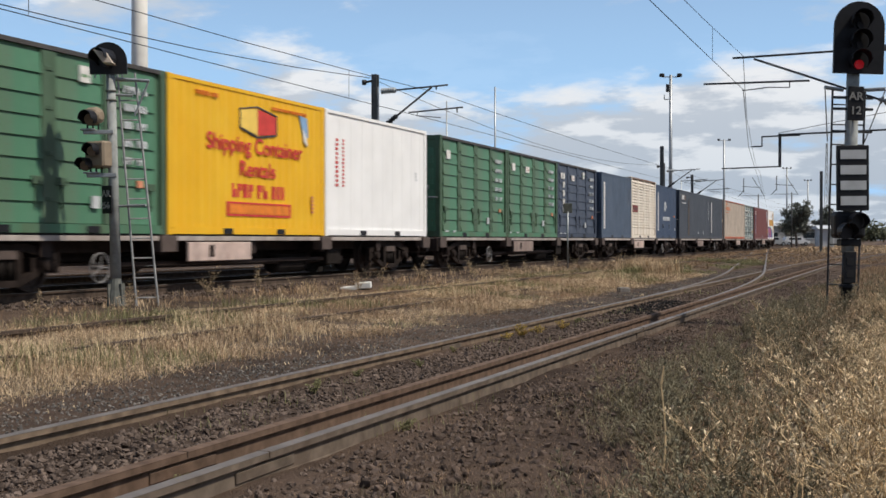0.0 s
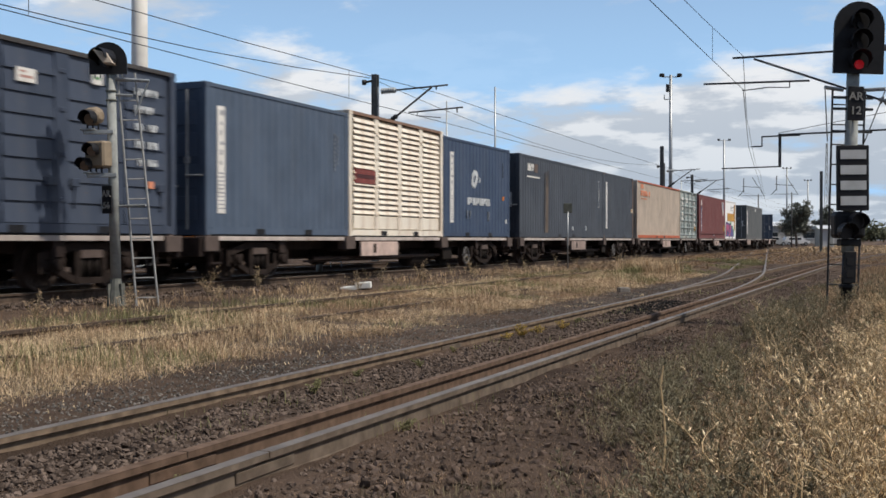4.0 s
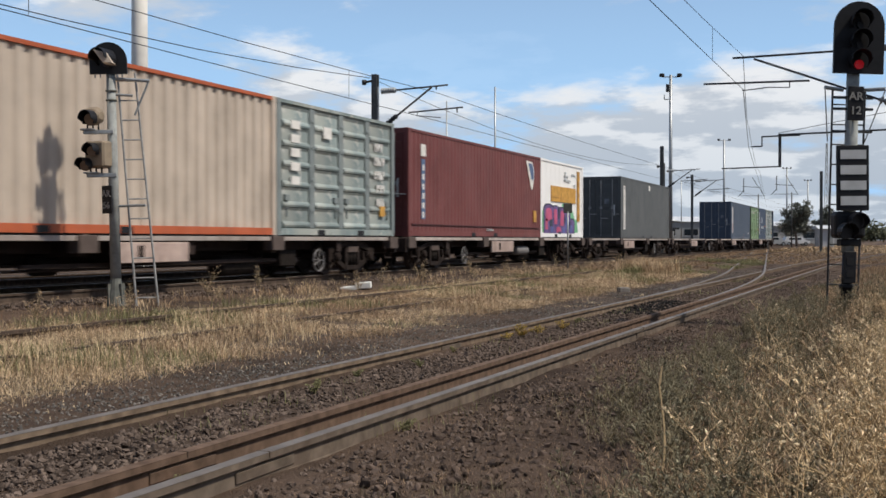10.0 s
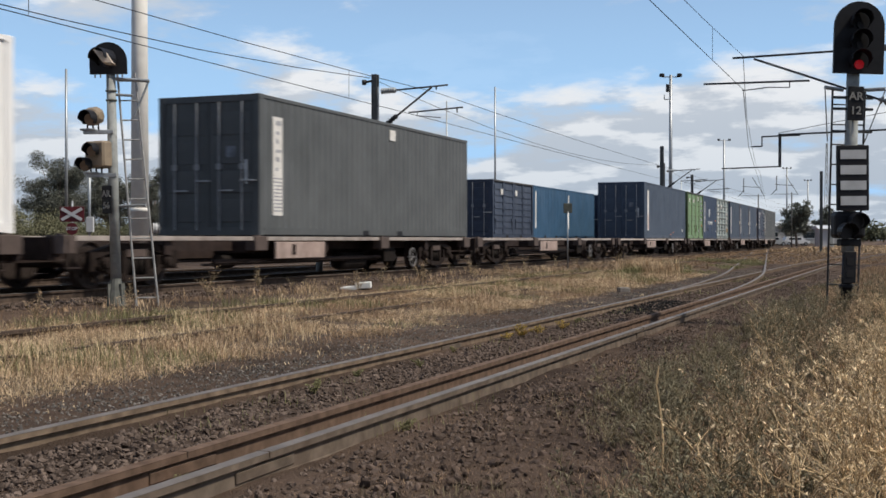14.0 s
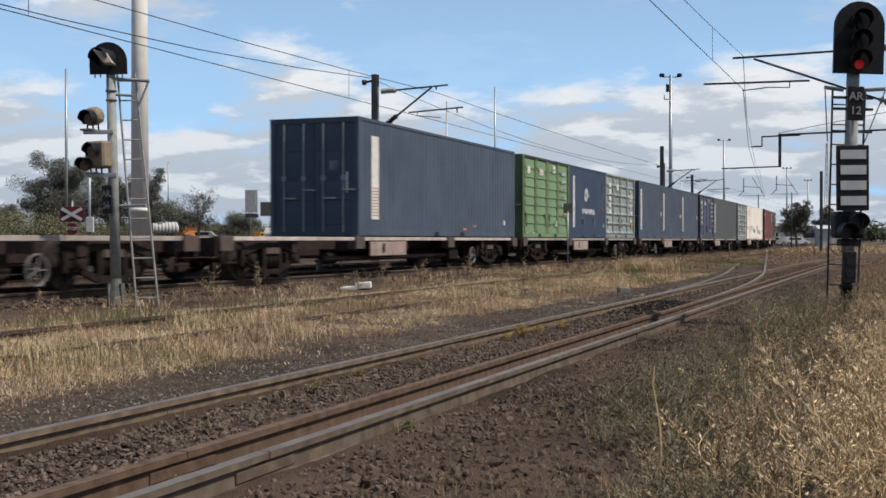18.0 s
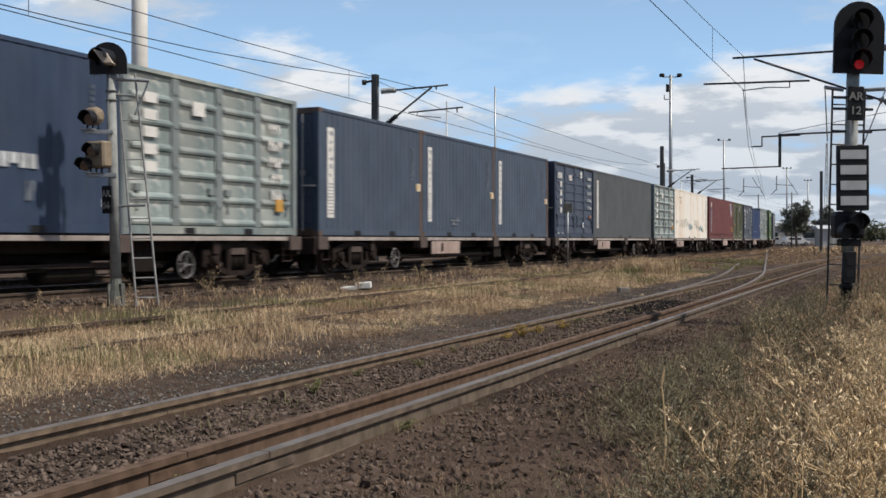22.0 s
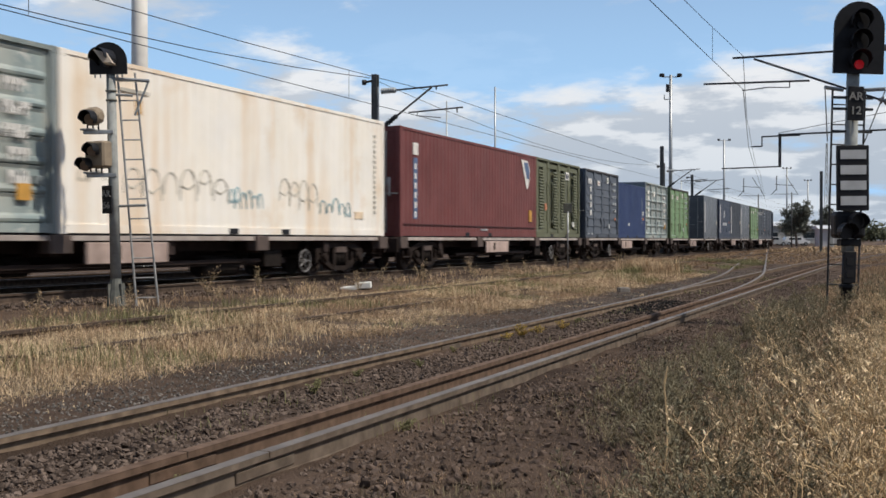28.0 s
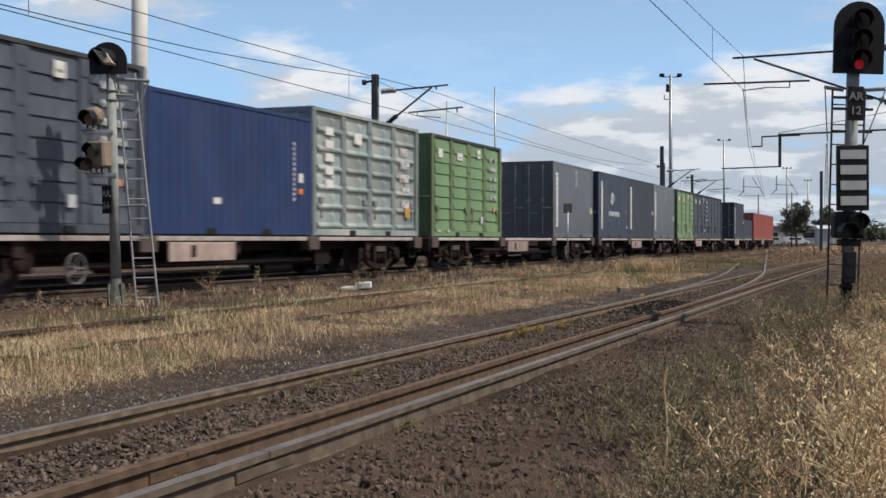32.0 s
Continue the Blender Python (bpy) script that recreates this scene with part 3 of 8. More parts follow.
    w.location = (0, hl - 0.06, 0.16)
    face = hw + (-0.007 if style in ("corrugated", "shallow") else -0.02 if style in ("ridged", "reefer") else 0.0)
    for k, (name, material, pts) in enumerate(marks):
        if name in ("label_patch", "data_plate"):
            for one in pts:
                part(name, flat_marks([one], face + 0.003 * k, -hl), material, c)
        else:
            q = part(name, flat_marks(pts, face + 0.003 * k, -hl), material, c)
            if len(pts) > 3:
                tagged(q, kind="stuff")
    return c


def flat_marks(polys, x, y0):
    """Painted or pasted shapes on the long side: polygons of (metres from the leading end, metres up), 6 mm thick."""
    bm = bmesh.new()
    for k, poly in enumerate(polys):
        if len(poly) == 4 and not isinstance(poly[0], tuple):
            a, b, c, d = poly
            poly = ((a, c), (b, c), (b, d), (a, d))
        lo = [bm.verts.new((x - 0.03, y0 + y, z)) for y, z in poly]
        hi = [bm.verts.new((x + 0.002, y0 + y, z)) for y, z in poly]
        n = len(poly)
        bm.faces.new(hi)
        for i in range(n):
            bm.faces.new((lo[i], lo[(i + 1) % n], hi[(i + 1) % n], hi[i]))
    return bm


def rows_of_bars(y0, z0, w, h, n, seed=1, fill=0.78):
    """Unreadable lettering: n upright bars of uneven width in a line."""
    rng = random.Random(seed)
    out, step = [], w / n
    for k in range(n):
        if rng.random() < 0.08:
            continue
        a = y0 + k * step
        cut = rng.random()
        out.append((a, a + step * fill * rng.uniform(0.35, 0.55), z0, z0 + h))
        out.append((a + step * fill * 0.5, a + step * fill, z0 + (h * 0.5 if cut < 0.4 else 0), z0 + (h if cut < 0.7 else h * 0.6)))
    return out


def column_of_bars(y0, z0, w, h, n, seed=1):
    rng = random.Random(seed)
    step = h / n
    return [(y0 + w * rng.uniform(0, 0.15), y0 + w * rng.uniform(0.8, 1.0), z0 + k * step, z0 + k * step + step * 0.6) for k in range(n)]


def stroke(pts, w=0.03):
    """A thin painted line through the points, as short quads."""
    out = []
    for (a, b), (c, d) in zip(pts, pts[1:]):
        ln = math.hypot(c - a, d - b) or 1
        nx, nz = -(d - b) / ln * w / 2, (c - a) / ln * w / 2
        out.append(((a - nx, b - nz), (c - nx, d - nz), (c + nx, d + nz), (a + nx, b + nz)))
    return out


def scribble(y0, y1, z0, z1, seed, loops=5):
    rng = random.Random(seed)
    """A run of sprayed arches of uneven width and height, some with a crossing stroke."""
    out, step = [], (y1 - y0) / loops
    for k in range(loops):
        c, w, top = y0 + (k + 0.5) * step, step * rng.uniform(0.35, 0.55), z1 - (z1 - z0) * rng.uniform(0.0, 0.35)
        foot = z0 + (z1 - z0) * rng.uniform(0.0, 0.3)
        arc = [(c + w * math.cos(a), foot + (top - foot) * max(0.0, math.sin(a)) ** 0.6) for a in (math.pi - 0.02 - i * (math.pi - 0.04) / 12 for i in range(13))]
        out += stroke(arc, 0.028)
        if rng.random() < 0.6:
            m = foot + (top - foot) * rng.uniform(0.3, 0.6)
            out += stroke([(c - w * 0.8, m), (c, m - 0.06), (c + w * 0.9, m + 0.05)], 0.024)
    return out


# -- wagon --
WHEEL_R = 0.42


def wheelset_mesh():
    bm = bmesh.new()
    for s in (-1, 1):
        o = []
        lathe(bm, [(s * a, r) for a, r in ((0.69, 0.30), (0.70, 0.36), (0.67, 0.365), (0.67, 0.448), (0.70, 0.448), (0.715, WHEEL_R), (0.805, WHEEL_R - 0.005),
                                            (0.805, 0.36), (0.765, 0.34), (0.75, 0.16), (0.81, 0.13), (0.81, 0.05))], 24)
        for k in range(6):
            a = k * math.tau / 6
            box(bm, *(sorted((s * 0.75, s * 0.785))), math.cos(a) * 0.25 - 0.035, math.cos(a) * 0.25 + 0.035, math.sin(a) * 0.25 - 0.035, math.sin(a) * 0.25 + 0.035)
    tube(bm, (-1.0, 0, 0), (1.0, 0, 0), 0.075, n=10)
    return bm


def bar_yz(bm, a, b, t, x0, x1):
    """A straight bar between two points (along, up), t thick, from x0 to x1 across."""
    (ay, az), (by, bz) = a, b
    ln = math.hypot(by - ay, bz - az)
    ny, nz = -(bz - az) / ln * t / 2, (by - ay) / ln * t / 2
    quad = ((ay - ny, az - nz), (by - ny, bz - nz), (by + ny, bz + nz), (ay + ny, az + nz))
    p, q = [[bm.verts.new((x, y, z)) for y, z in quad] for x in (x0, x1)]
    bm.faces.new(p[::-1])
    bm.faces.new(q)
    for i in range(4):
        bm.faces.new((p[i], p[(i + 1) % 4], q[(i + 1) % 4], q[i]))


def side_frame():
    """A cast three-piece bogie side frame with open corners, about y = 0, axle height z = 0."""
    bm = bmesh.new()
    for s in (-1, 1):
        bar_yz(bm, (s * 1.2, 0.13), (s * 0.5, 0.28), 0.13, -0.06, 0.06)
        bar_yz(bm, (s * 1.12, 0.04), (s * 0.34, -0.26), 0.11, -0.055, 0.055)
        bar_yz(bm, (s * 0.33, -0.26), (s * 0.33, 0.28), 0.12, -0.05, 0.07)
        bar_yz(bm, (s * 1.17, 0.16), (s * 1.17, -0.12), 0.1, -0.06, 0.06)
        bar_yz(bm, (s * 0.66, 0.12), (s * 0.66, -0.1), 0.09, -0.05, 0.05)
    bar_yz(bm, (-0.52, 0.28), (0.52, 0.28), 0.12, -0.065, 0.065)
    bar_yz(bm, (-0.36, -0.26), (0.36, -0.26), 0.1, -0.065, 0.075)
    for y in (-0.88, 0.88):
        box(bm, -0.09, 0.1, y - 0.12, y + 0.12, -0.11, 0.11)
    return bm


def spring_nest():
    """Grimy coil springs side by side in the side frame's window."""
    bm = bmesh.new()
    for y in (-0.19, 0, 0.19):
        tube(bm, (-0.01, y, -0.2), (-0.01, y, 0.13), 0.07, n=10)
    return bm


def axle_cap():
    bm = bmesh.new()
    lathe(bm, [(0.08, 0.1), (0.15, 0.095), (0.17, 0.07), (0.17, 0.02)], 12)
    return bm


def hand_wheel():
    bm = bmesh.new()
    n = 20
    for k in range(n):
        a, b = k * math.tau / n, (k + 1) * math.tau / n
        tube(bm, (0, math.cos(a) * 0.24, math.sin(a) * 0.24), (0, math.cos(b) * 0.24, math.sin(b) * 0.24), 0.018, n=5, caps=False)
    for k in range(5):
        a = k * math.tau / 5
        tube(bm, (0, 0, 0), (-0.02, math.cos(a) * 0.24, math.sin(a) * 0.24), 0.012, n=5)
    tube(bm, (-0.15, 0, 0), (0.03, 0, 0), 0.03, n=8)
    return bm


def build_wagon():
    """A three-slot skeletal container wagon; origin at rail top in its middle."""
    w = thing("container_wagon", pose(0, 0, 0), "rust-brown bogie flat wagon with grimy side sills", "rail wagon", "wagons of the train")
    hl = 9.2
    for sx in (-1, 1):
        q = part("side_sill", rounded(boxes((-0.05, 0.05, -hl, hl, 0.80, 0.885)), 0.006), M_SILL, w)
        q.location.x = sx * 1.17
        q = part("side_rail", boxes((-0.04, 0.04, -4.2, 4.6, 0.36, 0.43)), M_FRAME, w)
        q.location.x = sx * 0.86
        q = part("side_web", boxes((-0.03, 0.03, -hl, hl, 0.6, 0.79)), M_FRAME, w)
        q.location.x = sx * 0.62
        q = part("side_panel", rounded(boxes((-0.03, 0.03, -2.4, -0.2, 0.42, 0.775)), 0.012), M_PANEL, w, "dusty pink-brown side panel")
        q.location.x = sx * 1.215
        part("panel_mark", boxes((-0.004, 0.004, -0.12, 0.04, 0.5, 0.72)), M_FRAME, q).location = (sx * 0.032, -1.6, 0)
        for y in (-9.0, -3.05, 3.05, 9.0):
            b = part("twist_lock_bracket", rounded(boxes((-0.12, 0.12, -0.24, 0.24, 0.60, 0.89), (-0.06, 0.06, -0.06, 0.06, 0.88, 0.915)), 0.01), M_BRACKET, w)
            b.location = (sx * 1.16, y, 0)
    part("centre_sill", boxes((-0.22, 0.22, -hl - 0.1, hl + 0.1, 0.45, 0.8)), M_FRAME, w)
    for y in (-9.1, -6.1, -3.05, 0, 3.05, 6.1, 9.1):
        part("cross_beam", boxes((-1.15, 1.15, y - 0.12, y + 0.12, 0.55, 0.82)), M_FRAME, w)
    for s in (-1, 1):
        part("end_beam", rounded(boxes((-1.2, 1.2, min(s * 9.15, s * 9.3), max(s * 9.15, s * 9.3), 0.5, 0.86)), 0.01), M_FRAME, w)
        part("coupler", tubes(((0, s * 9.2, 0.6), (0, s * 9.62, 0.6), 0.11), n=8), M_BOGIE, w)
        part("brake_hose", tubes(((0.35, s * 9.3, 0.62), (0.3, s * 9.55, 0.35), 0.03), ((0.3, s * 9.55, 0.35), (0.2, s * 9.75, 0.3), 0.03), n=6), M_BLACK, w)
        part("bolster", boxes((-1.0, 1.0, s * 6.95 - 0.18, s * 6.95 + 0.18, 0.42, 0.66)), M_BOGIE, w)
        for sx in (-1, 1):
            q = part("bogie_side_frame", side_frame(), M_BOGIEFRAME, w)
            q.location = (sx * 1.02, s * 6.95, WHEEL_R)
            q.rotation_euler.z = 0 if sx > 0 else math.pi
            part("spring_nest", spring_nest(), M_BOGIE, q)
            part("bolster_end", rounded(boxes((-0.1, 0.09, -0.27, 0.27, 0.1, 0.24)), 0.01), M_BRACKET, q)
            for y in (-0.88, 0.88):
                part("axle_cap", axle_cap(), M_BOGIEFRAME, q).location.y = y
            q = part("step_iron", tubes(((0, -0.18, 0.5), (0, -0.18, 0.2), 0.015), ((0, 0.18, 0.5), (0, 0.18, 0.2), 0.015), ((0, -0.18, 0.22), (0, 0.18, 0.22), 0.02), n=5), M_FRAME, w)
            q.location = (sx * 1.2, s * 8.75, 0.15)
    part("air_tank", lathe(bmesh.new(), [(-0.7, 0.02), (-0.68, 0.17), (-0.6, 0.21), (0.6, 0.21), (0.68, 0.17), (0.7, 0.02)], 16), M_BOGIE, w).matrix_basis = pose(0.62, 2.3, 0.3, 0, 0, 90)
    part("brake_cylinder", lathe(bmesh.new(), [(-0.3, 0.05), (-0.28, 0.15), (0.2, 0.15), (0.25, 0.06), (0.5, 0.04)], 14), M_BOGIE, w).matrix_basis = pose(0.5, -3.2, 0.38, 0, 0, 90)
    for a, b in (((0.8, -4.5, 0.33), (0.8, 4.8, 0.33)), ((0.4, -5.8, 0.4), (0.3, 5.8, 0.4))):
        part("brake_rod", tubes((a, b, 0.025), n=6), M_FRAME, w)
    part("valve_box", rounded(boxes((0.55, 1.0, 3.6, 4.3, 0.25, 0.6)), 0.02), M_BOGIE, w)
    part("hand_wheel", hand_wheel(), M_HANDWHEEL, w, "pale spoked hand brake wheel").location = (1.22, 5.25, 0.36)
    ws = mesh_of("wheelset", wheelset_mesh(), M_WHEEL)
    for y in (-7.83, -6.07, 6.07, 7.83):
        part("wheelset", ws, None, w).location = (0, y, WHEEL_R)
    return w


def run(t):
    """Metres that the train has gone by t seconds: it gathers a little speed."""
    return 7.7023 * t + 0.022967 * t * t


# Both greens are raised to stand for stronger sun on these containers.
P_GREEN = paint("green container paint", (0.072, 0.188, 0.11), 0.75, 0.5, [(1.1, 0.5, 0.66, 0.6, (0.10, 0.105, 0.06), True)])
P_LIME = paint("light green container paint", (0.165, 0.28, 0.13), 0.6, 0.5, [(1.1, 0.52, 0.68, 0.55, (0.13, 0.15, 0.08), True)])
P_YELLOW = paint("yellow container paint", (0.78, 0.42, 0.015), 0.1)
P_WHITE = paint("white container paint", (0.86, 0.855, 0.84), 0.06)
P_NAVY = paint("navy container paint", (0.041, 0.054, 0.084), 0.5, 0.5, [(2.4, 0.6, 0.72, 0.5, (0.12, 0.13, 0.14), False)])
P_SLATE = paint("slate blue container paint", (0.060, 0.081, 0.117), 0.35)
P_STEELBLUE = paint("steel blue container paint", (0.068, 0.094, 0.138), 0.3)
P_BLUE = paint("blue container paint", (0.035, 0.056, 0.102), 0.3)
P_ROYAL = paint("royal blue container paint", (0.022, 0.042, 0.12), 0.25)
P_CHAR = paint("charcoal container paint", (0.046, 0.054, 0.069), 0.35)
P_PALESLATE = paint("pale slate container paint", (0.088, 0.098, 0.112), 0.3, 0.28)
P_NAVYWORN = paint("worn navy container paint", (0.072, 0.085, 0.108), 0.6, 0.5, [(2.0, 0.55, 0.7, 0.6, (0.16, 0.17, 0.18), False), (1.1, 0.55, 0.7, 0.5, (0.05, 0.055, 0.06), True)])
P_GREY = paint("grey container paint", (0.088, 0.094, 0.096), 0.3)
P_CREAM = paint("cream container paint", (0.87, 0.82, 0.73), 0.1, 0.55, [(1.3, 0.48, 0.7, 0.75, (0.72, 0.50, 0.29), True), (0.9, 0.56, 0.7, 0.5, (0.70, 0.52, 0.33), False)])
P_LOUVRE = paint("rust-stained cream paint", (0.80, 0.72, 0.60), 0.25, 0.55, [(1.6, 0.52, 0.68, 0.7, (0.42, 0.27, 0.17), True), (4.0, 0.6, 0.7, 0.6, (0.33, 0.19, 0.12), False)])
P_BEIGE = paint("beige container paint", (0.475, 0.40, 0.33), 0.1)
P_TEAL = mat("weathered grey-green container paint", (0.21, 0.265, 0.265), 0.6, 0, 1.3, 0.2, bump=0.05, objvar=0.22, layers=[(0.55, 0.42, 0.6, 0.75, (0.40, 0.41, 0.37), False), (5.0, 0.56, 0.66, 0.8, (0.55, 0.54, 0.50), False), (3.0, 0.58, 0.72, 0.6, (0.16, 0.15, 0.12), True), (9.0, 0.66, 0.71, 0.8, (0.20, 0.10, 0.05), False)])
P_MAROON = paint("maroon container paint", (0.152, 0.046, 0.043), 0.3)
P_OLIVE = paint("olive container paint", (0.125, 0.132, 0.08), 0.6, 0.6, [(1.4, 0.55, 0.7, 0.6, (0.14, 0.10, 0.07), True), (6.0, 0.64, 0.7, 0.6, (0.3, 0.3, 0.26), False)])
P_RED = paint("faded red container paint", (0.27, 0.062, 0.045))
M_BARGREY = mat("grey lock bar paint", (0.30, 0.31, 0.32), 0.55, 0.2, 6, 0.25)
P_POSTGREEN = paint("dirty green post paint", (0.062, 0.108, 0.064), 0.5)
P_POSTLIME = paint("grey-green post paint", (0.13, 0.17, 0.085), 0.5)
P_POSTTEAL = paint("grey post paint", (0.20, 0.23, 0.23), 0.5)
P_ROOFRUST = paint("rusty rail paint", (0.20, 0.12, 0.08), 0.5)
P_POSTRUST = paint("brown post paint", (0.115, 0.076, 0.058), 0.6)
P_ORANGERAIL = paint("orange rail paint", (0.42, 0.10, 0.04), 0.3)
M_INK = mat("dark ink marking", (0.05, 0.06, 0.09), 0.7, 0, 6, 0.2)
M_FADED = mat("faded marking", (0.52, 0.54, 0.55), 0.8, 0, 4, 0.3)
M_SKYBLUE = mat("pale blue marking", (0.22, 0.36, 0.55), 0.7, 0, 6, 0.2)
M_PINK = mat("pink spray paint", (0.48, 0.10, 0.19), 0.6, 0, 3, 0.25)
M_PURPLE = mat("purple spray paint", (0.13, 0.085, 0.22), 0.6, 0, 2.5, 0.4)
M_MINT = mat("mint spray paint", (0.18, 0.45, 0.25), 0.6, 0, 3, 0.2)
M_TAGGREY = mat("grey spray line", (0.47, 0.44, 0.38), 0.8, 0, 3, 0.3)
M_TAGTEAL = mat("teal spray line", (0.22, 0.36, 0.40), 0.8, 0, 3, 0.3)
M_RUSTWASH = mat("rust stain", (0.76, 0.61, 0.44), 0.9, 0, 3, 0.3)
P_ORANGE = mat("orange marking", (0.75, 0.22, 0.03), 0.6, 0, 6, 0.15)
P_FADEORANGE = mat("faded orange marking", (0.60, 0.24, 0.14), 0.7, 0, 4, 0.2)
P_TOPSHADE = paint("shaded grimy roof edge", (0.055, 0.05, 0.048), 0.5)
P_TAN = mat("tan panel", (0.55, 0.30, 0.07), 0.7, 0, 5, 0.2)
P_DULLRED = mat("faded red notice", (0.20, 0.055, 0.05), 0.7, 0, 4, 0.3, dirt=0.6, dirt_col=(0.3, 0.18, 0.13))
P_REDMARK = mat("red marking", (0.6, 0.06, 0.05), 0.6, 0, 6, 0.15)

# wagon by wagon: first slot (in twenty-foot steps), length, height, style, paint, label
def stripe(length, h, dark=True, at=0.4, w=0.27):
    """The tall white number stripe near the leading end, with ticks over its lower half."""
    out = [("white_stripe", M_WHITE, [(at, at + w, 0.42, h - 0.42)])]
    out.append(("stripe_lettering", M_STRIPEINK if dark else M_DULLINK, [(at + 0.035, at + w - 0.035, 0.5 + k * 0.075, 0.53 + k * 0.075) for k in range(10)] + [(at + w * 0.3, at + w * (0.55 + 0.15 * (k % 3)), 1.35 + k * 0.19, 1.42 + k * 0.19 + 0.03 * (k % 2)) for k in range(6 if dark else 0)]))
    return out


def plank_marks(seed, left=True):
    """Pale labels on the boarded containers."""
    rng = random.Random(seed)
    out = []
    if left:
        out.append(("label_patch", M_WHITE, [(0.46, 0.66, 2.28, 2.5), (0.76, 0.98, 2.28, 2.5)] + [(0.76, 0.98, 2.28 - 0.33 * k, 2.5 - 0.33 * k) for k in range(1, 5)]))
    else:
        out.append(("label_patch", M_WHITE, [(0.5, 0.8, 2.25, 2.5)]))
    if seed not in (1, 2):
        out.append(("label_patch", M_WHITE, [(2.0, 2.42, 2.26, 2.47)]))
        out.append(("label_bars", M_DULLINK, [(2.08, 2.34, 2.32, 2.36), (2.08, 2.2, 2.4, 2.43)]))
    if seed not in (2, 5):
        out.append(("label_patch", M_WHITE, [(3.72, 3.98, 2.42, 2.68)]))
        out.append(("label_bars", M_GREENINK, [(3.76, 3.92, 2.5, 2.55)]))
    bars = []
    for k in range(5):
        bars += rows_of_bars(4.85, 2.38 - 0.3 * k, 0.24 if k > 1 else 0.4, 0.12, 3, seed * 9 + k) + rows_of_bars(5.2, 2.38 - 0.3 * k, 0.3, 0.12, 3, seed * 9 + k + 50)
    out.append(("lettering", M_FADED, bars))
    out.append(("data_plate", P_FADEORANGE, [(5.2, 5.36, 0.8, 0.92)]))
    out.append(("data_plate", M_FADED, [(4.0, 4.2, 0.42, 0.62)]))
    out.append(("scuff_marks", M_FADED, [(0.3 + 0.7 * k + 0.1 * math.sin(seed + k), 0.5 + 0.7 * k + 0.14 * math.sin(seed + k), 0.14, 0.19) for k in range(2)]))
    return out


def tray_marks(seed):
    out = [("label_patch", M_WHITE, [(0.6, 1.0, 2.3 - 0.3 * k, 2.48 - 0.3 * k) for k in range(5)]), ("label_patch", M_WHITE, [(2.1, 2.5, 2.2, 2.46)])]
    bars = []
    for k in range(5):
        bars += rows_of_bars(4.85, 2.1 - 0.34 * k, 0.6, 0.2, 5, seed * 7 + k)
    out.append(("lettering", M_WHITE, bars))
    out.append(("data_plate", P_TAN, [(5.15, 5.45, 0.5, 0.75)]))
    return out


def emblem_marks(h):
    """Two curled leaves over a line of lettering bars."""
    leaf = [(2.34, 1.60), (2.36, 1.86), (2.62, 2.06), (2.76, 1.98), (2.60, 1.88), (2.52, 1.76), (2.56, 1.58), (2.46, 1.50)]
    leaves = [tuple(leaf[::-1]), tuple((5.24 - a, 3.54 - b) for a, b in leaf[::-1])]
    return stripe(L20, h, True, 0.55) + [("emblem", M_FADED, leaves + [(3.05, 3.12, 1.68, 1.84)]),
                             ("lettering", M_FADED, [(2.0 + 0.2 * k + (0.08 if k > 1 else 0), 2.0 + 0.2 * k + (0.08 if k > 1 else 0) + 0.15, 0.98 + (0.06 if k % 3 == 1 else 0), 1.2) for k in range(10)] ),
                             ("label_patch", M_WHITE, [(5.6, 5.72, 0.45, 0.58)]), ("data_plate", P_ORANGE, [(5.3, 5.42, 1.2, 1.32)]),
                             ("scuff_marks", M_SCUFF, rows_of_bars(1.9, 0.55, 0.4, 0.25, 3, 7) + rows_of_bars(3.8, 0.5, 0.2, 0.3, 2, 8)),
                             ("faded_lettering", M_SCUFF, column_of_bars(5.3, 1.95, 0.06, 0.5, 5, 4))]


def yellow_marks():
    return [("number_bar", P_REDMARK, rows_of_bars(2.15, 0.75, 0.85, 0.27, 4, 14) + rows_of_bars(3.12, 0.75, 0.45, 0.27, 2, 15) + rows_of_bars(3.7, 0.75, 0.55, 0.27, 3, 16)),
            ("notice_frame", P_REDMARK, [(1.95, 4.5, 0.62, 0.66), (1.95, 4.5, 0.38, 0.42), (1.95, 2.02, 0.42, 0.62), (4.43, 4.5, 0.42, 0.62)]),
            ("notice_panel", P_ORANGE, [(2.05, 4.4, 0.43, 0.61)]),
            ("emblem_face", P_REDMARK, [((3.12, 2.55), (3.85, 2.45), (3.85, 2.1), (3.12, 2.02))]),
            ("emblem_side", P_YELLOWPALE, [((2.45, 2.48), (3.1, 2.56), (3.1, 2.02), (2.45, 2.15))]),
            ("emblem_outline", M_INK, stroke([(2.43, 2.5), (3.1, 2.6), (3.88, 2.48), (3.88, 2.08), (3.1, 1.98), (2.43, 2.13), (2.43, 2.5)], 0.025)),
            ("company_badge", M_SKYBLUE, [((4.85, 2.6), (5.2, 2.56), (5.25, 2.15), (5.05, 2.1))]), ("company_badge_edge", M_WHITE, [((4.98, 2.35), (5.18, 2.15), (5.2, 1.95), (5.05, 2.05))]),
            ("faded_lettering", P_ORANGE, rows_of_bars(0.9, 2.62, 0.75, 0.08, 10, 17) + rows_of_bars(3.7, 2.6, 1.5, 0.06, 16, 18)),
            ("data_bars", P_FADEORANGE, column_of_bars(5.4, 0.5, 0.1, 0.4, 5, 19))]


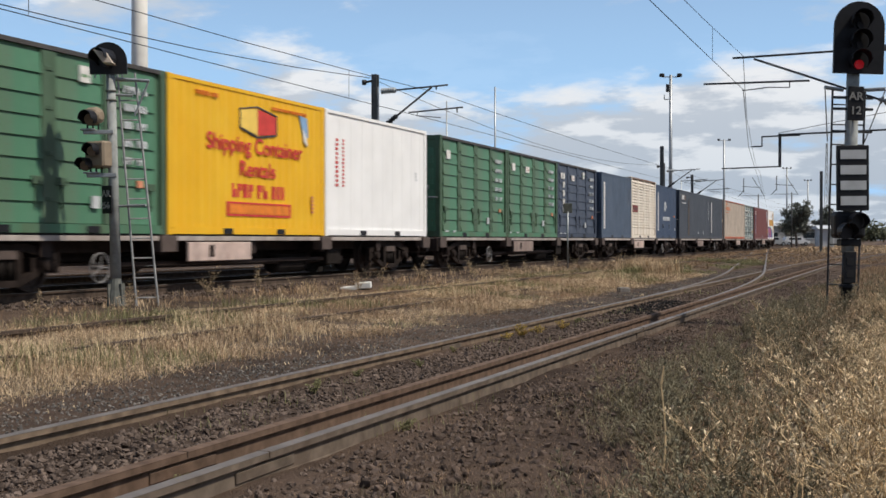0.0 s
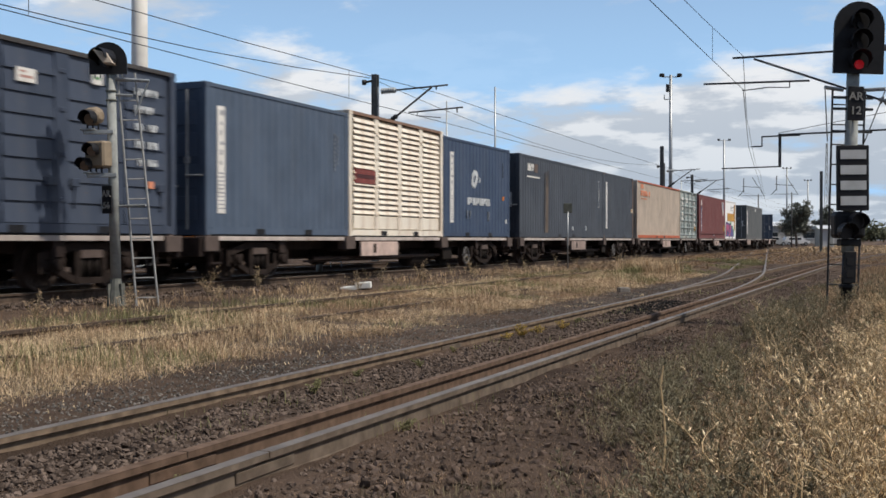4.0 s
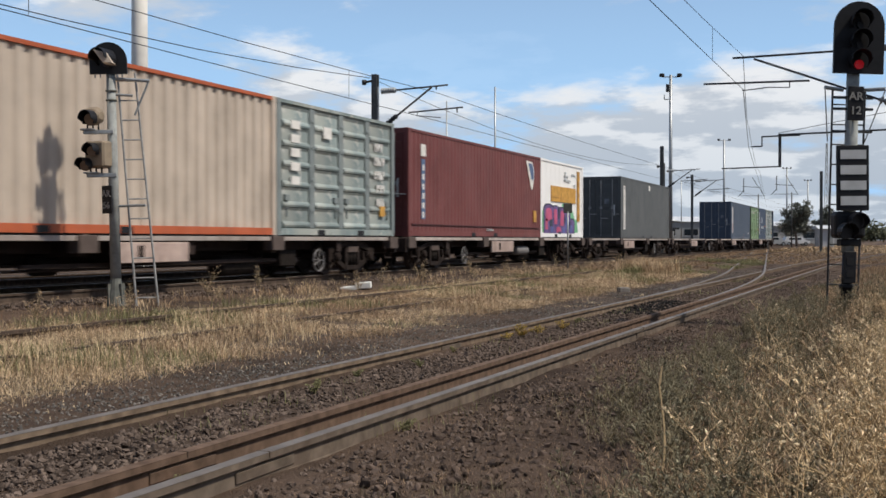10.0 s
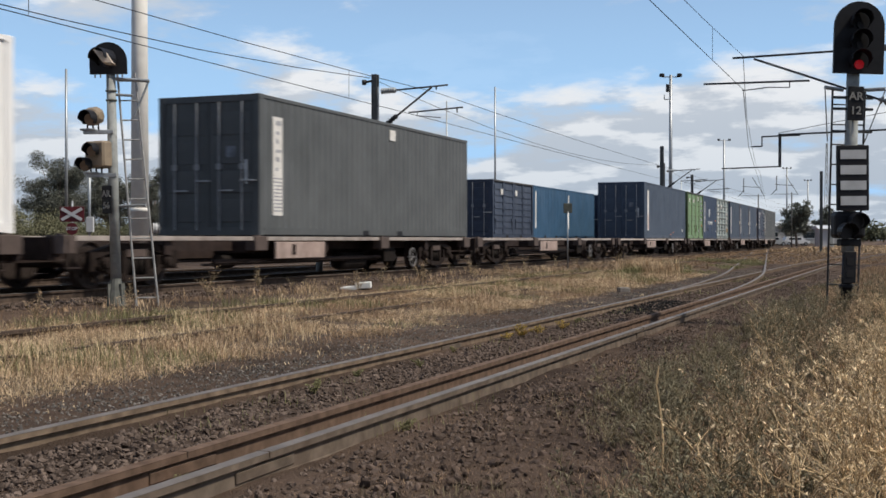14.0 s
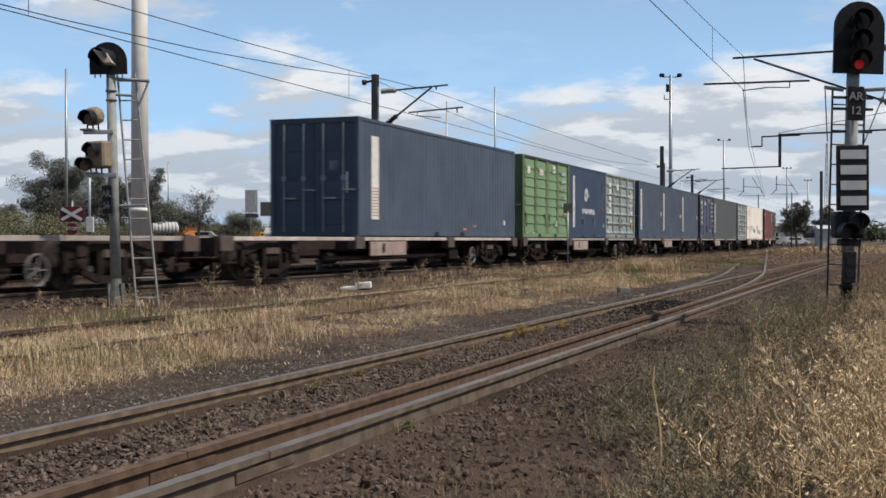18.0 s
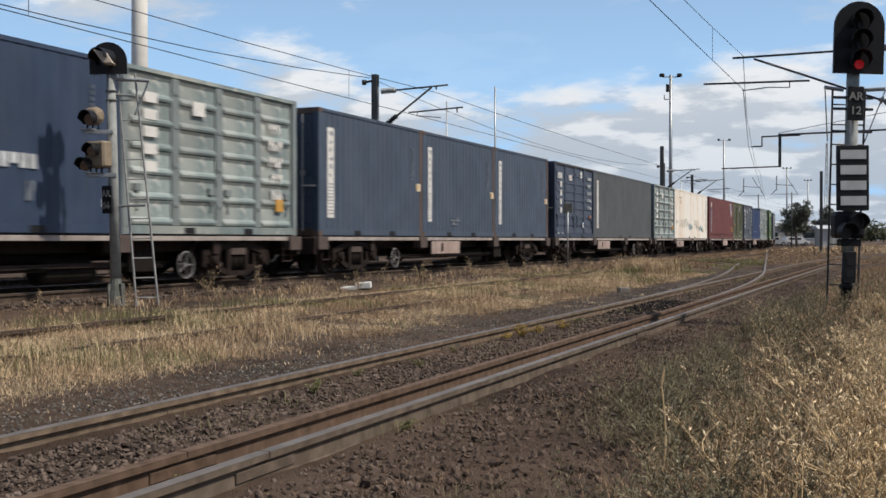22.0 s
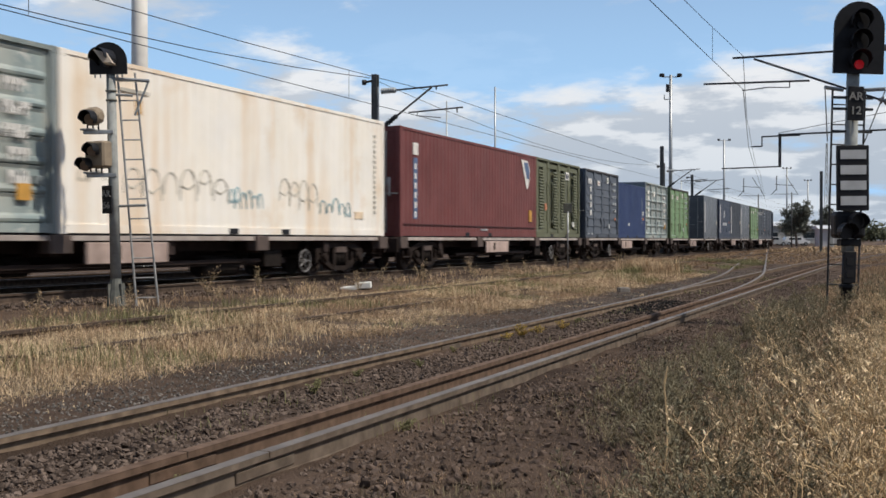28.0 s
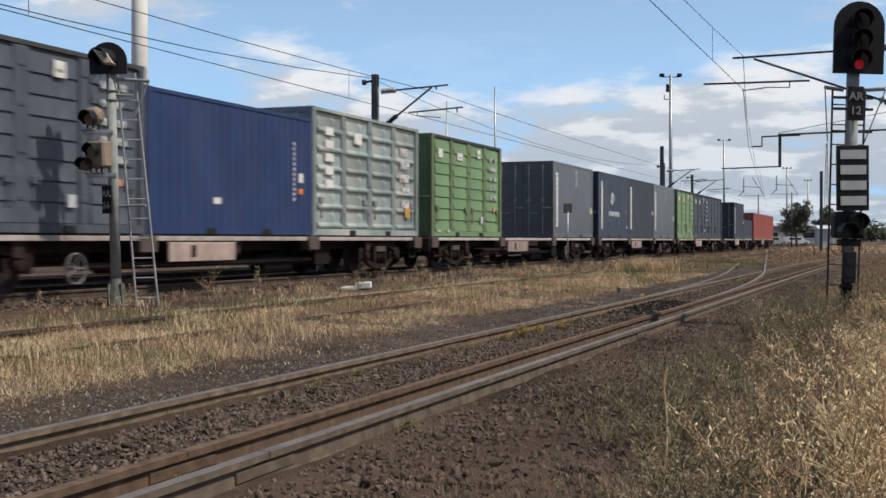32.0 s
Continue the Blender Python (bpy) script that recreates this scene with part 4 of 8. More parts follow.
def white_marks():
    return [("lettering", P_REDMARK, column_of_bars(0.55, 1.15, 0.14, 1.15, 11, 21) + column_of_bars(0.9, 1.15, 0.1, 1.15, 13, 22)), ("data_bars", M_FADED, column_of_bars(5.3, 1.5, 0.1, 0.25, 3, 23)),
            ("roof_rust", P_ROOFRUST, [(0.2 + k * 0.22, 0.2 + k * 0.22 + 0.12 + 0.06 * math.sin(k * 3.3), h, h + 0.03) for k, h in ((k, 2.845) for k in range(26))])]


def reefer_marks():
    lobes = ((1.05, 0.62, 1.22), (2.0, 0.42, 1.18), (2.85, 0.44, 1.14), (3.62, 0.46, 0.98), (4.28, 0.42, 0.72))

    def lobe(c, w, top, base=0.16, lean=0.0):
        """A sprayed letter stroke with a rounded head."""
        out = [(c - w * 0.92, base), (c + w * 0.92, base)]
        for k in range(13):
            a = k * math.pi / 12
            out.append((c + lean + w * math.copysign(abs(math.cos(a)) ** 0.7, math.cos(a)), top - w * 0.55 + w * 0.55 * math.sin(a) ** 0.7))
        return tuple(out)

    pink = [lobe(1.05, 0.42, 1.10, 0.62), lobe(1.98, 0.22, 1.08, 0.5, -0.05), lobe(2.85, 0.24, 1.04, 0.45, 0.05), lobe(2.4, 0.3, 0.42, 0.18), lobe(0.75, 0.16, 0.7, 0.3)]
    blue = [lobe(3.6, 0.28, 0.8, 0.3), lobe(4.2, 0.2, 0.5, 0.2), lobe(1.5, 0.2, 0.42, 0.18), lobe(3.1, 0.16, 0.4, 0.18)]
    green = [((0.12, 0.2), (0.12, 0.85), (0.3, 1.0), (0.5, 0.95), (0.8, 0.2)), ((4.2, 0.2), (4.1, 1.0), (4.5, 1.05), (4.75, 0.75), (5.1, 0.7), (5.3, 0.2)), lobe(3.25, 0.3, 1.34, 1.0)]
    return [("spray_green", M_MINT, green[:1]), ("spray_green", M_MINT, green[1:2]), ("spray_green", M_MINT, green[2:]), ("spray_outline", M_INK, [lobe(c, w + 0.06, top + 0.05) for c, w, top in lobes]),
            ("spray_purple", M_PURPLE, [lobe(c, w, top) for c, w, top in lobes]), ("spray_blue", M_SPRAYBLUE, blue), ("spray_pink", M_PINK, pink),
            ("spray_gap", M_INK, [lobe(1.35, 0.17, 0.68, 0.42), lobe(2.43, 0.12, 1.16, 0.72), lobe(3.25, 0.06, 0.9, 0.5), lobe(3.95, 0.1, 0.62, 0.36), lobe(2.5, 0.2, 0.24, 0.14)]),
            ("tan_board", P_TAN, [(1.36, 4.88, 1.36, 1.95)]), ("board_seam", P_TANDARK, [(2.68, 2.7, 1.36, 1.95), (3.6, 3.62, 1.36, 1.95), (1.36, 2.68, 1.5, 1.53)]), ("tan_strip", P_TAN, [(5.12, 5.47, 0.65, 2.66)]),
            ("strip_patch", P_TANDARK, [(5.15, 5.43, 0.75 + 0.42 * k, 0.98 + 0.42 * k) for k in range(5)]),
            ("lettering", M_FADED, rows_of_bars(3.15, 2.32, 0.5, 0.09, 8, 37) + rows_of_bars(3.15, 2.18, 0.9, 0.07, 12, 38) + rows_of_bars(4.25, 2.42, 0.5, 0.09, 7, 39) + [(3.25, 3.38, 2.45, 2.55), (4.62, 4.74, 1.98, 2.12)])]


def maroon_marks():
    return [("blue_strip", M_SKYDARK, [(0.9, 1.16, 0.48, 2.12)]), ("lettering", M_WHITE, column_of_bars(0.95, 0.52, 0.16, 1.55, 6, 41)), ("label_patch", M_WHITE, [(0.86, 1.2, 2.2, 2.52)]),
            ("emblem", M_WHITE, [((10.42, 2.68), (11.15, 2.66), (11.4, 2.36), (11.32, 2.0), (11.17, 1.72), (11.05, 1.68))]), ("emblem_face", M_SKYDARK, [((10.67, 2.6), (11.12, 2.6), (11.33, 2.34), (11.27, 2.02), (11.03, 2.05), (10.87, 2.3))]),
            ("data_plate", P_TAN, [(11.3, 11.62, 0.55, 0.95)]), ("faded_lettering", M_FADED, rows_of_bars(6.2, 0.2, 0.7, 0.06, 8, 43)), ("rib_line", P_MAROONDARK, [(0.2, 12.0, 0.32, 0.35)])]


def beige_marks():
    out = [("lettering", P_FADEORANGE, [((0.95, 2.76), (1.6, 2.72), (1.5, 2.54), (0.95, 2.52)), (1.62, 1.75, 2.54, 2.62)] + rows_of_bars(0.95, 2.16, 2.3, 0.26, 8, 51, 0.95) + rows_of_bars(0.95, 1.98, 1.5, 0.06, 14, 52))]
    out.append(("data_plate", P_FADEORANGE, [(5.4, 5.65, 0.08, 0.16), (7.6, 7.85, 0.08, 0.16)]))
    return out


def cream_marks():
    return [("spray_tag", M_TAGGREY, scribble(1.6, 4.9, 0.45, 1.3, 61, 6) + scribble(6.9, 8.6, 0.45, 1.25, 62, 4) + scribble(0.4, 1.1, 0.8, 1.1, 66, 2)), ("spray_tag", M_TAGTEAL, scribble(4.9, 6.2, 0.45, 0.95, 63, 6) + scribble(8.7, 10.3, 0.4, 0.9, 64, 5)),
            ("label_patch", M_RUSTWASH, [(10.5, 10.95, 0.42, 0.58)]), ("patch", P_TAN, [(1.95, 2.1, 2.05, 2.3)]), ("label_patch", M_TAGGREY, [(1.5, 2.3, 2.4, 2.46)]),
            ("data_bars", M_TAGGREY, column_of_bars(11.55, 0.55, 0.12, 2.0, 16, 65))]


def charcoal_marks():
    return [("emblem", M_WHITE, rows_of_bars(0.95, 2.35, 0.75, 0.26, 4, 71, 0.9) + [(0.9, 2.4, 2.12, 2.17)]), ("emblem_face", P_POSTRUST, [(1.75, 2.15, 2.32, 2.62)]), ("rust_wash", M_STREAKDARK, [((2.95, 0.18), (3.05, 2.35), (3.6, 2.5), (3.62, 0.18))]), ("rust_streak", M_STREAK, [((3.12, 0.18), (3.2, 2.2), (3.32, 2.3), (3.44, 1.9), (3.42, 0.18))]),
            ("faded_lettering", M_FADED, column_of_bars(11.2, 1.3, 0.1, 1.2, 9, 72) + [(6.9, 7.05, 0.3, 0.45), (9.0, 9.12, 0.3, 0.5)])]


def louvre_marks():
    return [("notice_plate", P_DULLRED, [(0.32, 1.48, 1.28, 1.62)]), ("notice_bars", P_MAROONDARK, [(0.38, 1.43, 1.4, 1.5)])]


def vent_marks():
    return [("label_patch", M_WHITE, [(3.9, 4.4, 2.25, 2.55)]), ("label_bars", M_INK, rows_of_bars(3.95, 2.3, 0.4, 0.18, 4, 81)), ("data_plate", P_FADEORANGE, [(1.1, 1.28, 1.0, 1.25)]), ("label_patch", M_WHITE, [(4.9, 5.15, 0.42, 0.62), (4.2, 4.4, 0.2, 0.3)])]


def royal_marks():
    return [("faded_lettering", M_FADED, column_of_bars(5.2, 0.75, 0.1, 1.3, 12, 91)), ("label_patch", M_WHITE, [(2.1, 2.35, 0.6, 0.72), (5.45, 5.65, 1.15, 1.35)]), ("data_plate", P_ORANGE, [(5.45, 5.62, 0.9, 1.02)])]


def pale_marks():
    return stripe(L20, HI) + [("lettering", M_FADED, column_of_bars(3.2, 2.0, 0.14, 0.75, 6, 95) + column_of_bars(3.42, 2.1, 0.1, 0.6, 5, 96)), ("label_patch", M_CREAMTAG, [(5.6, 5.85, 1.0, 1.25)])]


def plain_marks(length, h, plate=True):
    out = stripe(length, h) + [("faded_lettering", M_SCUFF, column_of_bars(length - 0.75, 1.5, 0.09, h - 2.0, 9, 93) + column_of_bars(length - 0.6, 1.65, 0.07, h - 2.2, 7, 94))]
    if plate:
        out.append(("label_patch", M_CREAMTAG, [(length - 0.42, length - 0.14, 1.22, 1.42)]))
        out.append(("data_plate", P_TAN, [(length - 0.38, length - 0.28, 1.26, 1.38)]))
    return out


M_STREAKDARK = mat("thin rust wash", (0.062, 0.062, 0.068), 0.7, 0, 2, 0.2)
M_STREAK = mat("rust streak", (0.13, 0.10, 0.08), 0.8, 0, 2, 0.3)
M_STRIPEINK = mat("grey stripe lettering", (0.36, 0.36, 0.38), 0.7, 0, 6, 0.25)
P_TANDARK = mat("scuffed tan panel", (0.38, 0.20, 0.05), 0.7, 0, 5, 0.25)
M_SPRAYBLUE = mat("blue spray paint", (0.10, 0.12, 0.30), 0.6, 0, 3, 0.3)
M_DULLINK = mat("dull red ink", (0.46, 0.27, 0.23), 0.7, 0, 6, 0.2)
M_GREENINK = mat("dull green ink", (0.2, 0.36, 0.2), 0.7, 0, 6, 0.2)
M_CREAMTAG = mat("cream paper tag", (0.68, 0.60, 0.46), 0.8, 0, 6, 0.15)
M_SCUFF = mat("scuffed paint", (0.17, 0.19, 0.22), 0.8, 0, 5, 0.4)
P_YELLOWPALE = mat("pale yellow marking", (0.85, 0.58, 0.12), 0.6, 0, 4, 0.08)
M_SKYDARK = mat("dull blue marking", (0.10, 0.15, 0.26), 0.7, 0, 5, 0.2)
P_MAROONDARK = paint("dark maroon paint", (0.07, 0.02, 0.02), 0.3)
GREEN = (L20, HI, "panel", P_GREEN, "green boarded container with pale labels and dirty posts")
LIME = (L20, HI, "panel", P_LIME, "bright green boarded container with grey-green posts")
NAVY = (L20, HI, "panel", P_NAVY, "navy blue boarded container with white labels", plank_marks(3))
TEAL = (L20, HI, "tray", P_TEAL, "weathered grey-green container with ribbed side doors", tray_marks(4), P_POSTTEAL)
LOAD = {
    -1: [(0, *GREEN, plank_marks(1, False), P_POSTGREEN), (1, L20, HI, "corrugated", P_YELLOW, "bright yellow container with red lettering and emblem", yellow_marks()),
         (2, L20, HI, "reefer", P_WHITE, "plain white refrigerated container with rusty roof edge", white_marks())],
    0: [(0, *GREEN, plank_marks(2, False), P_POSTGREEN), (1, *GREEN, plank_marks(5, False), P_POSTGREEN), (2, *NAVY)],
    1: [(0, L20, HI, "corrugated", P_STEELBLUE, "steel blue container with a white number stripe", plain_marks(L20, HI, False)),
        (1, L20, HI + 0.1, "louvre", P_LOUVRE, "cream louvred container with a rusty roof edge", louvre_marks(), None, P_ROOFRUST),
        (2, L20, HI, "shallow", P_BLUE, "blue container with faded white emblem", emblem_marks(HI))],
    2: [(0, L40, HI, "shallow", P_CHAR, "dark blue-grey long container with a rust streak", charcoal_marks()), (2, L20, HI, "corrugated", P_CHAR, "charcoal container with a white number stripe", plain_marks(L20, HI), P_POSTRUST)],
    3: [(0, L40, HI, "ridged", P_BEIGE, "beige ridged long container with orange rails", beige_marks(), None, P_ORANGERAIL), (2, *TEAL)],
    4: [(0, L40, HI, "corrugated", P_MAROON, "maroon long container with white triangular emblem", maroon_marks()), (2, L20, HI, "reefer", P_WHITE, "white refrigerated container sprayed with pink and purple graffiti", reefer_marks())],
    5: [(1, L40, HI, "corrugated", P_GREY, "grey long container with a cream number stripe", stripe(L40, HI, True, 0.55, 0.4) + [("label_patch", M_WHITE, [(6.5, 6.85, 2.45, 2.72)])])],
    6: [],
    7: [(1, L40, HI, "corrugated", P_SLATE, "slate blue long container with a white number stripe", stripe(L40, HI, False, 0.74, 0.42) + [("label_patch", P_FADEORANGE, [(7.2, 7.5, 0.2, 0.26), (8.1, 8.3, 0.3, 0.36)]), ("label_patch", M_WHITE, [(11.0, 11.15, 0.4, 0.55)])])],
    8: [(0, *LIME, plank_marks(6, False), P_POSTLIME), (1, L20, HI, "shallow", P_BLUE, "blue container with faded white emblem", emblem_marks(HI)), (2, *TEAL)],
    9: [(0, L20, HI, "corrugated", P_SLATE, "slate blue container with a wide white number stripe", stripe(L20, HI, True, 0.42, 0.34) + plain_marks(L20, HI)[2:], P_POSTRUST),
        (1, L20, HI, "corrugated", P_SLATE, "slate blue container with rusty brown posts", plain_marks(L20, HI) + [("scuff_marks", M_SCUFF, rows_of_bars(2.2, 0.34, 0.6, 0.22, 4, 97) + [(2.1, 2.9, 0.46, 0.5)])], P_POSTRUST), (2, L20, HI, "corrugated", P_SLATE, "slate blue container with rusty brown posts", plain_marks(L20, HI), P_POSTRUST)],
    10: [(0, *NAVY), (1, L40, HI, "corrugated", P_GREY, "grey long container with a cream number stripe", stripe(L40, HI, True, 0.5, 0.3))],
    11: [(0, *TEAL), (1, L40, HI, "shallow", P_CREAM, "stained cream long container with grey graffiti tags", cream_marks())],
    12: [(0, L40, HI, "corrugated", P_MAROON, "maroon long container with white triangular emblem", maroon_marks()), (2, L20, HI, "vent", P_OLIVE, "olive green container with louvred vents", vent_marks())],
    13: [(0, L20, HI, "panel", P_NAVYWORN, "worn grey-blue boarded container with white labels", plank_marks(3)), (1, L20, STD, "corrugated", P_ROYAL, "royal blue low container with small white labels", royal_marks()), (2, *TEAL)],
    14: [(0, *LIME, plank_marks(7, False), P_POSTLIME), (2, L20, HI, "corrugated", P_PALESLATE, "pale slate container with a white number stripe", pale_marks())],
    15: [(0, L20, HI, "corrugated", P_NAVY, "dark blue container with faded white emblem", emblem_marks(HI)), (1, L20, HI, "corrugated", P_CHAR, "charcoal container with a white number stripe", plain_marks(L20, HI)),
         (2, L20, HI, "corrugated", P_PALESLATE, "pale slate container with a white number stripe", pale_marks())],
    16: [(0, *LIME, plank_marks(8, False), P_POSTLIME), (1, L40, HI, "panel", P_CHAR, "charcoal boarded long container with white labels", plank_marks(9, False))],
    17: [(1, L20, HI, "corrugated", P_CHAR, "charcoal container with a white number stripe", plain_marks(L20, HI)), (2, L20, 1.6, "corrugated", P_CHAR, "dark half-height container on a flat wagon")],
    18: [(0, L40, 2.35, "corrugated", P_RED, "faded red low long container"), (2, L20, 2.35, "corrugated", P_RED, "faded red low container")],
}
TRAIN = []  # (thing, wagon number, metres along the wagon, height)


def build_train():
    first = build_wagon()
    for i in sorted(LOAD):
        w = first if i == -1 else copy_thing(first, pose(0, 0, 0))
        brake = [o for o in w.children if o.name.startswith("hand_wheel")][0]
        brake.location.y = -4.9 if i in (-1, 0, 4, 9, 13) else 4.95
        if i == 4:
            part("reservoir", lathe(bmesh.new(), [(-0.66, 0.02), (-0.64, 0.12), (-0.56, 0.155), (0.56, 0.155), (0.64, 0.12), (0.66, 0.02)], 16), M_HANDWHEEL, w, "dull grey air reservoir").matrix_basis = pose(0.9, 1.6, 0.45, 0, 0, 90)
        TRAIN.append((w, i, 0.0, 0.0))
        for slot, length, height, style, pm, label, *rest in LOAD[i]:
            off = -9.14 + slot * 6.1 + (6.1 if length == L20 else 12.2 if length == L40 else length) / 2
            TRAIN.append((container(length, height, style, pm, label, *rest), i, off, FLOOR))


# offsets along the line that fit each wagon to the camera's view
NUDGE_AT = (-1, 0, 1, 2, 3, 4, 7, 8, 9, 11, 12, 18)
NUDGE = (0.08, 0.10, 0.08, 0.20, 0.19, 0.15, 0.0, -0.04, 0.0, -0.13, -0.07, -0.07)


def wagon_pose(i, t):
    u = 39.617 + WAGON_STEP * i + float(np.interp(i, NUDGE_AT, NUDGE)) - run(t)
    a, b = Vector(path(u - 6.95)), Vector(path(u + 6.95))
    d = b - a
    return Matrix.Translation((a + b) / 2) @ Matrix.Rotation(math.atan2(-d.x, d.y), 4, "Z")


build_train()

# ---- lettering ----
def text_mesh(words, size, material, depth=0.004):
    cu = bpy.data.curves.new("lettering", "FONT")
    cu.body, cu.size, cu.extrude = words, size, depth
    cu.offset = 0.012 * size
    cu.align_x, cu.align_y = "CENTER", "CENTER"
    tmp = new("lettering", cu)
    bpy.context.view_layer.update()
    me = bpy.data.meshes.new_from_object(tmp.evaluated_get(bpy.context.evaluated_depsgraph_get()))
    bpy.data.objects.remove(tmp)
    me.materials.clear()
    me.materials.append(material)
    return me


def letter_side(words, middle, up, width, height):
    """Red words on the yellow container's long side, stretched to the width and height that they cover."""
    box_ = [o for o, i, off, h in TRAIN if i == -1][2]
    me = text_mesh(words, 1.0, P_REDMARK, 0.003)
    xs, ys = [v.co.x for v in me.vertices], [v.co.y for v in me.vertices]
    sx, sy = width / (max(xs) - min(xs)), height / (max(ys) - min(ys))
    for v in me.vertices:
        v.co = ((v.co.x - (max(xs) + min(xs)) / 2) * sx, (v.co.y - (max(ys) + min(ys)) / 2) * sy, v.co.z)
    part("lettering", me, None, box_, "red painted lettering").matrix_basis = pose(WIDE / 2 + 0.008, middle - L20 / 2, up, 90, 0, 90)


letter_side("Shipping Container", 3.12, 1.75, 3.75, 0.42)
letter_side("Rentals", 3.12, 1.33, 1.4, 0.31)
RIGHT = Vector((math.cos(radians(YAW)), math.sin(radians(YAW)), 0))  # across the view
AWAY = Vector((-math.sin(radians(YAW)), math.cos(radians(YAW)), 0))


def facing(x, y, z, turn=0.0, lean=0.0):
    """A pose whose local -y looks back at the stand, turned and leaning sideways by degrees."""
    z = max(z, float(ground_z(x, y)) - 0.03)
    m = Matrix.Translation((x, y, z)) @ Matrix.Rotation(radians(YAW + turn), 4, "Z")
    return m @ Matrix.Rotation(radians(lean), 4, "Y")


M_LENS = mat("dark signal lens", (0.012, 0.01, 0.01), 0.4, 0, 5, 0.1)
M_REDLIGHT = mat("red signal light", (0.55, 0.012, 0.02), 0.3, 0, 5, 0.05, emit=0.22)
M_HOODIN = mat("lit hood inside", (0.52, 0.44, 0.36), 0.8, 0, 8, 0.2)
M_CREAMBOX = mat("cream signal box", (0.27, 0.215, 0.155), 0.7, 0, 5, 0.2, dirt=0.4, dirt_col=(0.16, 0.12, 0.09))
M_TANLIN = mat("lit tan hood inside", (0.17, 0.12, 0.085), 0.8, 0, 8, 0.25)
M_BASE = mat("grimy post base", (0.15, 0.155, 0.14), 0.85, 0.0, 9, 0.3, dirt=0.5, dirt_col=(0.09, 0.07, 0.055))
M_PLATE = mat("black number plate", (0.015, 0.015, 0.017), 0.5, 0, 5, 0.2)
M_PLATETEXT = mat("dull plate lettering", (0.30, 0.29, 0.27), 0.7, 0, 4, 0.15)
M_LADDER = mat("dull ladder steel", (0.34, 0.34, 0.335), 0.6, 0.2, 9, 0.25, dirt=0.35, dirt_col=(0.18, 0.15, 0.125))
M_BANNER = mat("banner strip", (0.50, 0.51, 0.51), 0.6, 0, 4, 0.15, dirt=0.3, dirt_col=(0.3, 0.3, 0.3))


def hood(r, long, back=0.25):
    """An open half-tube visor over a lens, pointing to -y."""
    bm = bmesh.new()
    n = 14
    rows = []
    for rr in (r, r * 0.93):
        for y, cut in ((0.0, 0.0), (-long, 0.55)):
            row = []
            for k in range(n + 1):
                a = math.radians(-40 + 260 * k / n)
                d = y if math.sin(a) > -0.2 else y * (1 - cut)
                row.append(bm.verts.new((math.cos(a) * rr, d, math.sin(a) * rr)))
            rows.append(row)
    for p, q in ((0, 1), (2, 3), (1, 3), (0, 2)):
        for k in range(n):
            bm.faces.new((rows[p][k], rows[p][k + 1], rows[q][k + 1], rows[q][k]))
    return bm


def arch(w, h, thick, r=None):
    """A board with a round top, standing on z = 0, in the x-z plane."""
    bm = bmesh.new()
    r = w / 2 if r is None else r
    pts = [(-w / 2, 0), (w / 2, 0)] + [(math.cos(math.radians(a)) * w / 2, h - w / 2 + math.sin(math.radians(a)) * w / 2) for a in range(0, 181, 12)]
    a = [bm.verts.new((x, -thick / 2, z)) for x, z in pts]
    b = [bm.verts.new((x, thick / 2, z)) for x, z in pts]
    n = len(pts)
    bm.faces.new(a)
    bm.faces.new(b[::-1])
    for i in range(n):
        bm.faces.new((a[i], b[i], b[(i + 1) % n], a[(i + 1) % n]))
    return bm


def disc(r, thick, n=20):
    bm = bmesh.new()
    tube(bm, (0, thick / 2, 0), (0, -thick / 2, 0), r, n=n)
    return bm


def ladder(parent, top, foot, width, rungs, mtl=None):
    """Two stiles from foot to top with rungs between."""
    mtl = mtl or M_STEEL
    across = Vector((width / 2, 0, 0))
    top, foot = Vector(top), Vector(foot)
    for s in (-1, 1):
        part("ladder_stile", tubes((foot + across * s * 1.25, top + across * s, 0.018), n=6), mtl, parent)
    for k in range(rungs):
        f = (k + 0.6) / rungs
        c, wd = foot.lerp(top, f), 1.25 - 0.25 * f
        part("ladder_rung", tubes((c - across * wd, c + across * wd, 0.012), n=5), mtl, parent)


def number_plate(parent, x, y, z, lines, w=0.26, h=0.5, size=0.15):
    q = part("number_plate", rounded(boxes((-w / 2, w / 2, -0.012, 0.012, 0, h)), 0.006), M_PLATE, parent)
    q.location = (x, y, z)
    for k, s in enumerate(lines):
        if not s:
            continue
        t = part("lettering", text_mesh(s, size, M_PLATETEXT), None, q)
        t.matrix_basis = pose(0, -0.018, h * (0.70 - 0.42 * k), 90, 0, 0)
    return q


